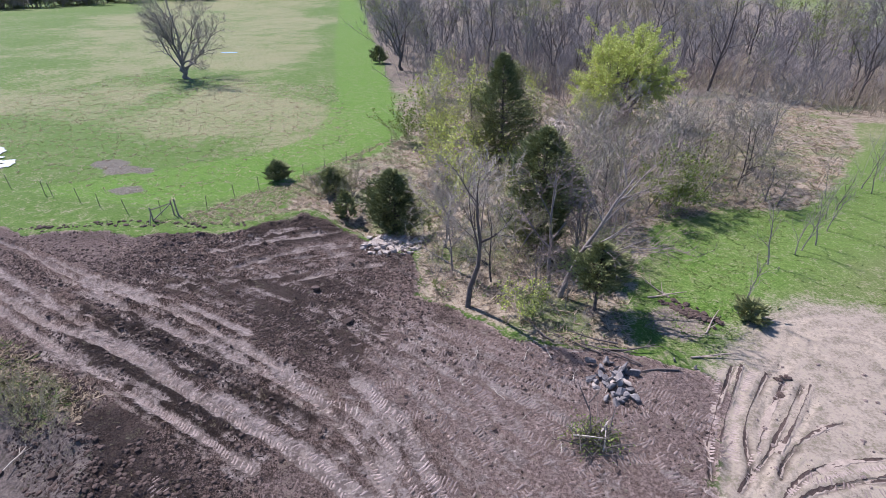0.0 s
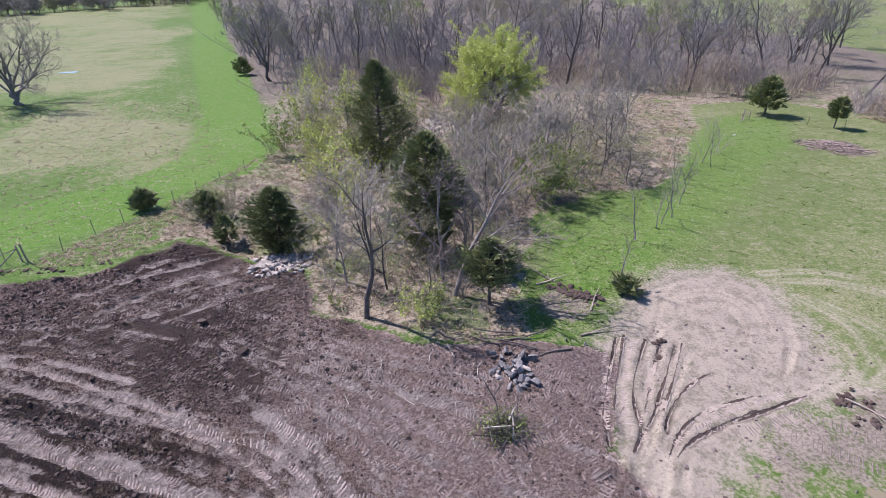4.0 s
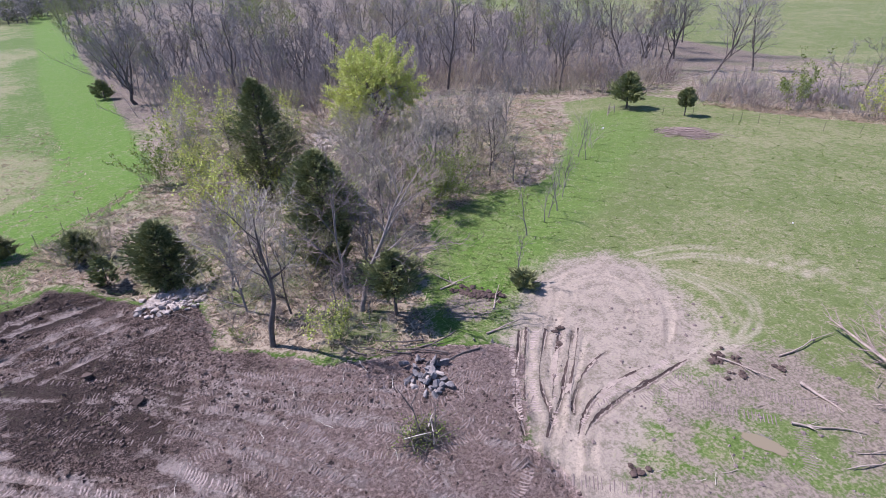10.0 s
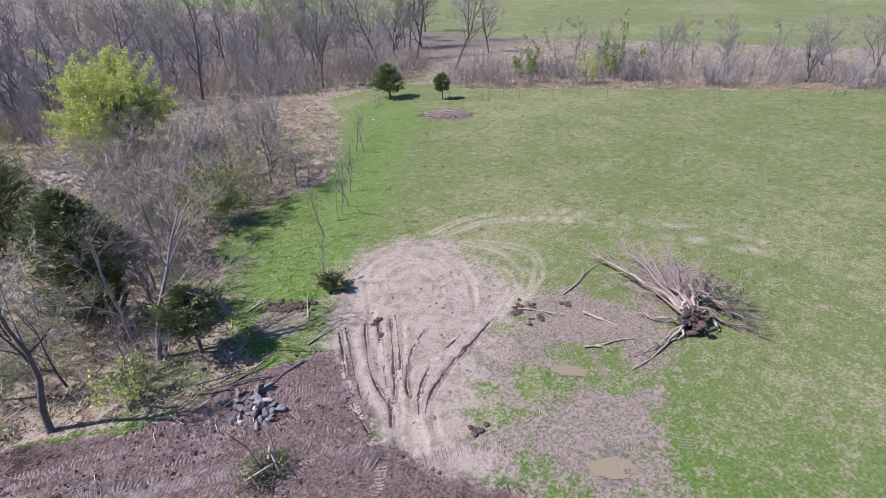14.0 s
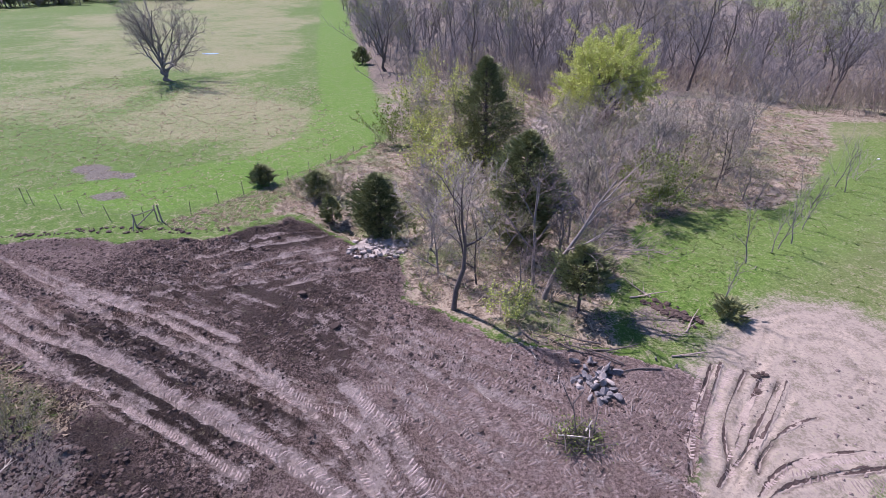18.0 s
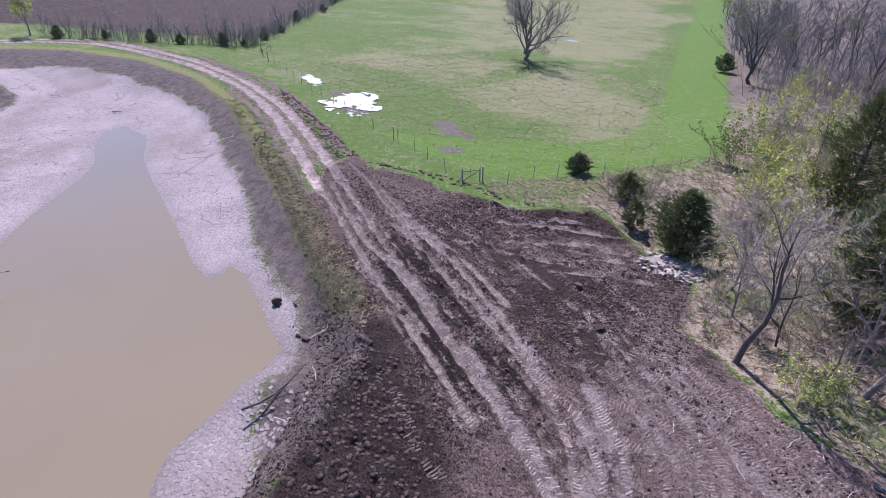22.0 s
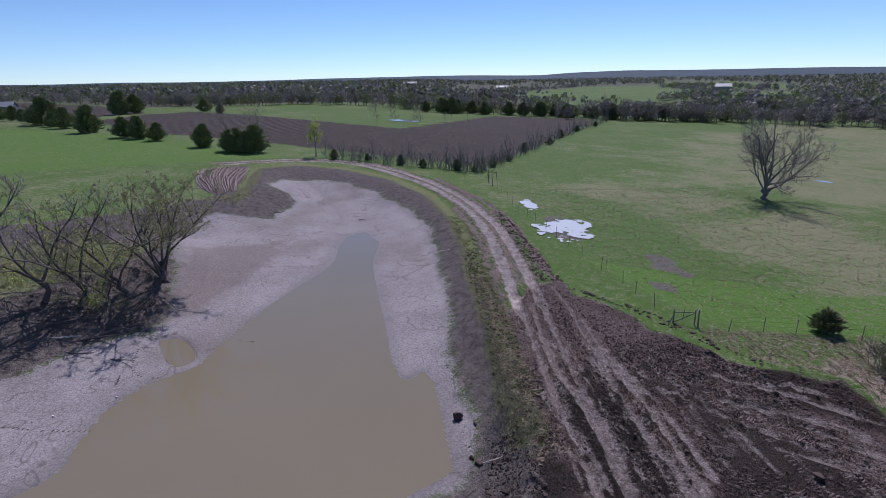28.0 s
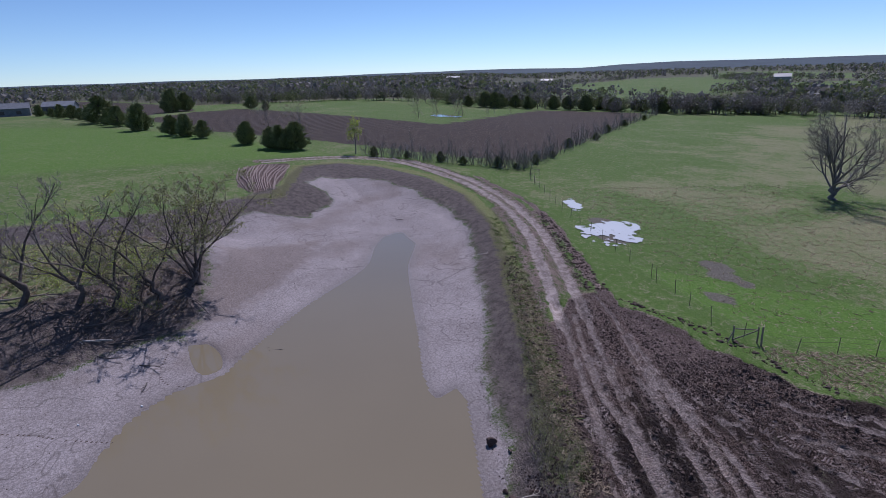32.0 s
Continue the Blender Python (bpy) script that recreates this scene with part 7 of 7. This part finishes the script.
for k, (x, y, turn, ln, r) in enumerate([(25.2, 14.4, 5, 4.2, 0.05), (20.7, 9.7, -45, 2.8, 0.06), (22.6, 11.4, -70, 2.0, 0.09), (21.2, 14.4, -40, 2.6, 0.05)]):
    lay("branch", branch(950 + k, ln, r, 5, 3).mesh("branch", DEAD_WOOD, True), x, y, turn, "bleached branch lying beside the heap", "branch", "branches beside the heap", 0.03)
for x, y in [(20.0, 15.0), (21.0, 14.7), (20.6, 15.4), (22.4, 13.4), (20.2, 13.9), (12.2, 11.0), (14.2, 20.4), (13.6, 19.2)]:
    sl = Shape()
    for _ in range(9):
        sl.clump(Vector((rr.gauss(0, 0.22), rr.gauss(0, 0.16), 0.04)), rr.uniform(0.06, 0.17), rr)
    lay("earth_heap", sl.mesh("earth_heap", SOIL), x, y, 0, "small heap of dark torn earth", "earth heap")["kind"] = "stuff"

# low pile of cut brush
pile = Shape()
for _ in range(520):
    a = Vector((rr.gauss(0, 1.3), rr.gauss(0, 0.75), 0))
    a.z = max(0.03, 0.62 - 0.2 * a.length) * rr.uniform(0.3, 1)
    w = rr.uniform(-0.5, 0.5)
    b = a + Vector((math.cos(w), math.sin(w), rr.uniform(-0.1, 0.15))) * rr.uniform(0.5, 1.5)
    b.z = max(b.z, 0.02)
    pile.spike(a, b, rr.uniform(0.02, 0.05))
lay("brush_pile", pile.mesh("brush_pile", TWIG_RED), 49.0, 49.2, -55, "low grey pile of cut brush on the grass", "brush pile", lift=0.0, scale=1.15)["kind"] = "stuff"
pile_small = Shape()
for _ in range(60):
    a = Vector((rr.gauss(0, 0.3), rr.gauss(0, 0.2), rr.uniform(0, 0.15)))
    pile_small.spike(a, a + rand_dir(rr) * rr.uniform(0.2, 0.6), 0.02)
lay("brush_pile", pile_small.mesh("brush_pile", BARK_DARK), 47.1, 52.0, 0, "small dark scrap of brush on the grass", "brush pile")["kind"] = "stuff"

# driftwood round the pond
for k, (x, y, turn, ln, r, m) in enumerate([(-15.6, 9.4, 75, 3.6, 0.06, BARK_DARK), (-15.0, 10.9, -20, 1.4, 0.045, DEAD_WOOD), (-14.2, 8.6, 30, 1.2, 0.03, PALE_WOOD), (-17.6, 13.6, 70, 1.8, 0.03, PALE_WOOD), (-39.0, -3.2, 40, 2.2, 0.05, BARK_DARK),
                                            (-38.4, 4.6, 60, 1.8, 0.04, BARK_DARK), (-36.6, -3.2, 10, 1.2, 0.04, BARK_DARK), (-43.2, -7.8, 62, 4.2, 0.12, PALE_WOOD), (-44.4, -9.8, 50, 5.0, 0.09, BARK_DARK),
                                            (-43.0, -4.6, 80, 3.4, 0.08, BARK_DARK), (-42.0, -9.8, 20, 3.0, 0.06, BARK_DARK), (-44.0, -3.2, 110, 3.2, 0.09, BARK_DARK), (-48.0, -12.0, 70, 6.0, 0.12, DEAD_WOOD),
                                            (-64, -8, 80, 7.0, 0.13, PALE_WOOD), (-60, -3, 60, 3.0, 0.07, PALE_WOOD), (-67, 24.5, 10, 1.8, 0.05, BARK_DARK), (-75, 15, 40, 2.6, 0.05, BARK_DARK), (-47, 26.8, 80, 1.8, 0.05, PALE_WOOD), (-41.2, -6.2, 45, 2.8, 0.07, BARK_DARK),
                                            (-45.4, -6.8, 95, 4.4, 0.10, BARK_DARK), (-46.2, -8.8, 60, 3.8, 0.08, BARK_DARK)]):
    lay("driftwood", branch(960 + k, ln, r, 5, 4, 0.3).mesh("driftwood", m, True), x, y, turn, "bleached driftwood branch on the pond bank" if m is PALE_WOOD else "dark wet branch lying on the pond bank", "driftwood", "driftwood on the pond bank", 0.04)
snag_mesh = None
for k, (x, y, turn) in enumerate([(-48.2, -1.0, 10), (-47.2, -4.4, -20), (-46.8, -7.2, 0), (-46.6, -2.4, -30), (-46.8, -10.6, -10)]):
    if snag_mesh is None:
        sn = Shape()
        for _ in range(10):
            a = Vector((rr.gauss(0, 0.6), rr.gauss(0, 0.7), rr.uniform(0.1, 0.6)))
            b = Vector((rr.uniform(0.8, 3.6), rr.gauss(0, 1.3), rr.uniform(-0.9, 0.1)))
            sn.tube([a, a.lerp(b, 0.4) + rand_dir(rr) * 0.3 + Vector((0, 0, 0.15)), b], [rr.uniform(0.03, 0.06), 0.035, 0.01], 4)
        snag_mesh = sn.mesh("root_tangle", BARK_DARK)
    tagged(lay("root_tangle", snag_mesh, x, y, turn, "tangle of dark exposed willow roots on the bank", "roots", "exposed roots", 0.15), kind="stuff")

# curled plates of cracked mud at the pond's edge
plates, pq = Shape(), random.Random(71)
for i in range(24):
    for j in range(38):
        x, y = -19.5 + 0.34 * i + (0.17 if j % 2 else 0) + pq.gauss(0, 0.06), 1.5 + 0.30 * j + pq.gauss(0, 0.06)
        d_top, d_water = float(inside(np.array(x), np.array(y), BANK_TOP)), float(inside(np.array(x), np.array(y), WATER_EDGE))
        mound = float(inside(np.array(x), np.array(y), [(-15.4, 11.6), (-13, 13.2), (-10, 12.5), (-7, 9), (-6, 3), (-10.5, 2), (-12.6, 5.6), (-13.8, 8.4)]))
        if d_top < 0.3 or d_water > -0.25 or mound > 0.2 or y > 9.2 + pq.gauss(0, 0.6) or pq.random() < 0.12:
            continue
        base, n = len(plates.v), 6
        rim = []
        for k in range(n):
            a = 6.2832 * (k + 0.5) / n + pq.gauss(0, 0.12)
            rim.append((x + math.cos(a) * 0.175 * pq.uniform(0.6, 1.15), y + math.sin(a) * 0.165 * pq.uniform(0.6, 1.15)))
        z = zs(x, y)
        plates.v += [Vector((px, py, z - 0.02)) for px, py in rim] + [Vector((x + (px - x) * 0.86, y + (py - y) * 0.86, z + 0.006 + pq.uniform(0, 0.012))) for px, py in rim] + [Vector((x, y, z + 0.010))]
        for k in range(n):
            m = (k + 1) % n
            plates.f += [(base + k, base + m, base + n + m, base + n + k), (base + n + k, base + n + m, base + 2 * n)]
tagged(new("mud_plates", plates.mesh("mud_plates", MUD_DRY)), "curled plates of cracked dry pond mud", "cracked mud", kind="stuff")

# ---------------------------------------------------------------- fences
post_steel, post_wood, post_top = Shape(), Shape(), None
post_steel.tube([Vector((0, 0, -0.3)), Vector((0, 0, 1.15))], [0.024, 0.024], 5)
post_steel.f.append(tuple(range(5, 10)))
post_wood.tube([Vector((0, 0, -0.3)), Vector((0.02, 0, 0.6)), Vector((0, 0.02, 1.35))], [0.065, 0.06, 0.055], 7)
post_wood.f.append(tuple(range(14, 21)))
STEEL_MESH, WOODPOST_MESH = post_steel.mesh("post", METAL_POST), post_wood.mesh("post", WOOD_POST)


def fence(label, places, wooden=(), heights=(0.45, 0.8, 1.15)):
    top = tagged(new("fence"), label, "fence")
    for k, (x, y) in enumerate(places):
        ob = new("post", WOODPOST_MESH if k in wooden else STEEL_MESH)
        ob.parent = top
        ob.matrix_basis = pose(x, y, zs(x, y), rr.uniform(-5, 5), rr.uniform(-5, 5), rr.uniform(0, 360))
    for h in heights:
        w = Shape()
        for (ax, ay), (bx, by) in zip(places, places[1:]):
            w.tube([Vector((ax, ay, zs(ax, ay) + h)), Vector((bx, by, zs(bx, by) + h))], [0.006, 0.006], 3)
        part("wire", w, METAL_POST, top)


def between(a, b, n):
    return [(a[0] + (b[0] - a[0]) * k / n, a[1] + (b[1] - a[1]) * k / n) for k in range(n)]


fence("wire fence on thin steel posts along the pasture", between((-77, 51.4), (-58, 44.0), 6) + between((-58, 44.0), (-39, 38.2), 6) + [(-39, 38.2), (-35, 37), (-34.2, 36.8), (-31.3, 36), (-29.1, 35.2), (-26.4, 34.4), (-23.6, 34.2)], (0, 1))
fence("wire fence with leaning posts above the cut bank", [(-22.4, 34.4), (-20.8, 35.6), (-19.8, 38.2), (-18.6, 40.2), (-17, 42.1), (-15.9, 43.6), (-14.6, 45.6), (-13.2, 48), (-11.6, 51), (-10, 54.6), (-8.8, 58)], (0, 10))
fence("wire fence along the foot of the woods", [(47.6, 62.4), (53.3, 58.2), (56, 55.6), (58.6, 51.6), (59.4, 51), (60.6, 49.4), (62, 47.6), (64.4, 43.6), (66.6, 40.8), (69, 37.8), (73.1, 31.8), (76.6, 26), (80.6, 21), (85.4, 15.4), (86.4, 13.8), (90, 8), (95, 0)], (0, 11, 13, 14))


def brace(name, label, x, y, turn):
    """Two posts with a top rail and a slanting brace."""
    top = tagged(new(name), label, "fence brace")
    for px in (-0.9, 0.9):
        ob = new("post", WOODPOST_MESH)
        ob.parent = top
        ob.matrix_basis = pose(px, 0, 0)
    for nm, a, b in (("rail", (-0.9, 0, 1.1), (0.9, 0, 1.1)), ("brace", (-0.85, 0, 0.15), (0.85, 0, 1.05)), ("prop", (-0.9, 0, 0.9), (-1.4, -0.4, 0.0))):
        s = Shape()
        s.tube([Vector(a), Vector(b)], [0.05, 0.045], 6)
        part(nm, s, WOOD_POST, top)
    top.matrix_basis = pose(x, y, zs(x, y), 0, 0, turn) @ Matrix.Scale(0.85, 4)


brace("fence_brace", "wooden fence brace at the pasture corner above the soil", -23.2, 33.8, 55)
brace("fence_brace", "wooden fence brace beside the dark pine", 47.4, 61.6, 20)
brace("fence_brace", "wooden fence brace at the corner of the ploughed field", -80.4, 54.4, 70)
brace("fence_brace", "wooden fence brace below the belt of brush", 86, 14.2, -60)

# ---------------------------------------------------------------- puddles and small things
def puddle(name, seed, x, y, rx, ry, turn, material, label, lift=0.03):
    s, n = Shape(), 120
    ring = []
    for k in range(n):
        a = 2 * math.pi * k / n
        r = 1 + 0.45 * float(fbm(np.array(math.cos(a) * 2.2 + seed), np.array(math.sin(a) * 2.2), 0.7, 5, seed + 30))
        u, v = math.cos(a) * rx * r, math.sin(a) * ry * r
        c, t = math.cos(radians(turn)), math.sin(radians(turn))
        ring.append((x + u * c - v * t, y + u * t + v * c))
    z = float(np.mean(surface([p[0] for p in ring], [p[1] for p in ring]))) + lift
    dz = [natural_z(np.array(p[0]), np.array(p[1])) - natural_z(np.array(x), np.array(y)) for p in ring]
    s.v = [Vector((p[0], p[1], z + float(d))) for p, d in zip(ring, dz)]
    s.f = [tuple(range(n))]
    return tagged(new(name, s.mesh(name, material)), label, "puddle", kind="structure")




def broken_puddle(name, seed, cx, cy, half_long, half_wide, turn, label, cell=0.13):
    """Standing water with a ragged edge and small islands, lying over the wet grass."""
    c, t = math.cos(radians(turn)), math.sin(radians(turn))
    n, m = int(2.8 * half_long / cell), int(2.8 * half_wide / cell)
    u, v = np.meshgrid((np.arange(n + 1) - n / 2) * cell, (np.arange(m + 1) - m / 2) * cell)
    px, py = cx + u * c - v * t, cy + u * t + v * c
    wet_in = 1.0 - np.hypot(u / half_long, v / half_wide) + fbm(u, v, 3.0, 4, seed) * 1.5 + fbm(u, v, 0.8, 3, seed + 9) * 1.3
    pz = natural_z(px, py) + float(np.mean(surface([cx, cx + 1, cx - 1], [cy, cy - 1, cy + 1]) - natural_z(np.array([cx, cx + 1, cx - 1]), np.array([cy, cy - 1, cy + 1])))) + 0.08
    keep_cell = (wet_in[:-1, :-1] + wet_in[1:, 1:] + wet_in[1:, :-1] + wet_in[:-1, 1:]) / 4 > 0.16
    i, j = np.nonzero(keep_cell)
    k = i * (n + 1) + j
    mesh = bpy.data.meshes.new(name)
    mesh.from_pydata(np.stack([px.ravel(), py.ravel(), pz.ravel()], 1).tolist(), [], np.stack([k, k + 1, k + n + 2, k + n + 1], 1).tolist())
    mesh.materials.append(GLARE_WATER)
    return tagged(new(name, mesh), label, "puddle", kind="structure")


broken_puddle("water", 3, -47.6, 43.4, 4.9, 3.0, -46, "wide shallow puddle, whitened for glare, with a ragged edge on the wet pasture")
broken_puddle("water", 21, -59.0, 46.8, 3.4, 0.9, -25, "thin strip of standing water, whitened for glare")
puddle("water", 14, 14.2, 6.0, 0.9, 0.5, -40, WATER, "muddy puddle in a churned wheel track", 0.02)
puddle("water", 5, -56, 116, 1.7, 0.9, 10, WATER, "far puddle in the pasture", 0.03)
puddle("water", 6, 17.8, 10.3, 0.9, 0.35, -60, WATER, "muddy puddle in a wheel track", 0.02)
puddle("water", 7, -200, 91, 7, 4.5, 30, WATER, "small farm pond in the far field", 0.12)
for x, y, label in [(41.8, 55.4, "white plastic jug lying in the grass"), (37.8, 25.6, "small white scrap lying in the pasture"), (-34.5, -3.4, "pale plastic scrap on the mud flat"), (-34.0, -6.6, "pale plastic scrap on the mud flat")]:
    jug = bpy.data.meshes.new("jug")
    bm = bmesh.new()
    bmesh.ops.create_cone(bm, cap_ends=True, segments=10, radius1=0.13, radius2=0.10, depth=0.3)
    bmesh.ops.bevel(bm, geom=bm.edges[:], offset=0.02, segments=1, affect="EDGES")
    bm.to_mesh(jug)
    bm.free()
    jug.materials.append(WHITE)
    lay("jug", jug, x, y, 30, label, "litter", lift=0.04, tip=80, scale=1.0 if x > 40 else 0.45)


# ---------------------------------------------------------------- tufts of grass
def tufts(name, seed, area, count, height, material, label, test=None, blades=5):
    r, s = random.Random(seed), Shape()
    xs, ys = [p[0] for p in area], [p[1] for p in area]
    rs = np.random.RandomState(seed)
    px, py = rs.uniform(min(xs), max(xs), count * 5), rs.uniform(min(ys), max(ys), count * 5)
    ok = inside(px, py, area) > 0
    if test is not None:
        ok &= test(px, py)
    px, py = px[ok][:count], py[ok][:count]
    for x, y, z in zip(px, py, surface(px, py)):
        h = height * r.uniform(0.5, 1.3)
        for _ in range(blades):
            a = Vector((x + r.gauss(0, 0.1), y + r.gauss(0, 0.1), z - 0.03))
            s.spike(a, a + Vector((r.gauss(0, 1.2), r.gauss(0, 1.2), 0.8)) * h, r.uniform(0.02, 0.05))
    return tagged(new(name, s.mesh(name, material)), label, "grass", kind="stuff")


open_soil = lambda x, y: inside(x, y, SOIL_AREA) < -0.2
near_thicket = THICKET[:17] + [(45, 78), (20, 84), (-10, 86), (-9, 58), (-11.5, 50), (-15.5, 44)]
tufts("dry_grass", 1001, near_thicket, 5200, 0.32, DRY_GRASS, "dead tan grass under the thicket", open_soil)
tufts("green_grass", 1002, near_thicket, 2200, 0.22, GREEN_GRASS, "fresh green grass among the brush", open_soil)
tufts("dry_grass", 1003, [(-23, 33), (-16, 33.4), (-12.8, 36.4), (-15, 44), (-10, 56), (-9, 58), (-12, 53), (-17, 42.6), (-20.4, 37)], 900, 0.16, DRY_GRASS, "tan grass along the fence", None)
tufts("green_grass", 1004, [(-17, 14.4), (-24.4, 18), (-33.4, 22), (-44, 27), (-58, 33), (-57, 34.6), (-43, 28.8), (-33, 24), (-24, 19.8), (-16.6, 16)], 700, 0.2, GREEN_GRASS, "green weeds on the dam's verge", None)
tufts("dry_grass", 1010, [(-15.6, 14.4), (-21, 16.6), (-30, 20.6), (-38, 24.4), (-37, 25.6), (-29, 22), (-21, 18.2), (-15.6, 16)], 900, 0.17, DRY_GRASS, "tall tan weeds on the dam's verge", None)
tufts("dry_grass", 1005, [(62, 62), (66, 53), (73, 43), (82, 27.5), (92, 11), (100, -6), (104, -4), (96, 12), (86, 29), (76, 46), (68, 58)], 2200, 0.55, DRY_GRASS, "tan grass at the foot of the brush", None)
tufts("dry_grass", 1006, [(-62, -18), (-50, -17), (-46, -8), (-45, -1.5), (-56, 0), (-66, -6)], 800, 0.3, DRY_GRASS, "tan grass under the willows", None)
tufts("green_grass", 1007, [(8.6, 22), (9, 27), (11.5, 33), (20, 41), (24, 40), (17, 30), (14, 24.5), (12, 21.5)], 900, 0.13, GREEN_GRASS, "fresh green grass at the thicket's end", None)
field = [(14, 27), (22, 40), (34, 50), (46, 66), (56, 60), (64, 45), (76, 28), (88, 10), (60, 0), (30, 0), (24, 4), (29, 13), (26, 24), (20, 28)]
tufts("green_grass", 1008, field, 5200, 0.13, GREEN_GRASS, "short pasture grass", None, 4)
tufts("dry_grass", 1009, [(-40, 40), (-24, 36.5), (-19, 46), (-14, 56), (-24, 84), (-60, 90), (-70, 50)], 3600, 0.14, DRY_GRASS, "short straw-coloured pasture grass", None, 4)

# ---------------------------------------------------------------- far buildings
def barn(label, x, y, length, width, height, turn, wall, roof):
    top = tagged(new("barn"), label, "farm building")
    L, W, H = length / 2, width / 2, height
    b, r = Shape(), Shape()
    b.v = [Vector(p) for p in ((-L, -W, -1), (L, -W, -1), (L, W, -1), (-L, W, -1), (-L, -W, H), (L, -W, H), (L, W, H), (-L, W, H), (-L, 0, H + W * 0.5), (L, 0, H + W * 0.5))]
    b.f = [(0, 1, 5, 4), (1, 2, 6, 9, 5), (2, 3, 7, 6), (3, 0, 4, 8, 7)]
    e = 0.4
    r.v = [Vector(p) for p in ((-L - e, -W - e, H - 0.1), (L + e, -W - e, H - 0.1), (L + e, 0, H + W * 0.5 + 0.15), (-L - e, 0, H + W * 0.5 + 0.15), (L + e, W + e, H - 0.1), (-L - e, W + e, H - 0.1))]
    r.v += [v + Vector((0, 0, 0.15)) for v in r.v]
    r.f = [(0, 1, 2, 3), (3, 2, 4, 5), (6, 9, 8, 7), (9, 11, 10, 8), (0, 6, 7, 1), (5, 4, 10, 11), (0, 3, 9, 6), (1, 7, 8, 2), (2, 8, 10, 4), (3, 5, 11, 9)]
    part("wall", b, wall, top)
    part("roof", r, roof, top)
    for k in (-0.5, 0.0, 0.5):
        d = Shape()
        d.v = [Vector((k * length * 0.6 + dx, -W - 0.05 + dy, z)) for dy in (0, 0.1) for dx, z in ((-1, 0.8), (1, 0.8), (1, 2.4), (-1, 2.4))]
        d.f = [(0, 1, 2, 3), (4, 7, 6, 5), (0, 4, 5, 1), (1, 5, 6, 2), (2, 6, 7, 3), (3, 7, 4, 0)]
        part("window", d, BARK_DARK, top)
    top.matrix_basis = pose(x, y, zs_far(x, y), 0, 0, turn)


SHEET = plain("painted_sheet", (0.17, 0.18, 0.19), (0.27, 0.28, 0.30), 0.8, rough=0.5, bump=0)
DARK_ROOF = plain("dark_roof", (0.10, 0.11, 0.13), (0.2, 0.21, 0.23), 0.8, rough=0.6, bump=0)
barn("long dark-roofed farm shed at the field edge", -330, -84, 22, 9, 3.5, 100, DARK_ROOF, DARK_ROOF)
barn("pale-roofed farm shed at the field edge", -340, -62, 14, 8, 3.5, 80, DARK_ROOF, SHEET)
barn("tall pale grey farm building among far trees", -410, 585, 16, 12, 9, 35, SHEET, SHEET)
barn("pale far farm building", -900, 420, 24, 12, 5, 70, SHEET, SHEET)
barn("pale far farm building", -760, 520, 18, 10, 5, 60, SHEET, SHEET)
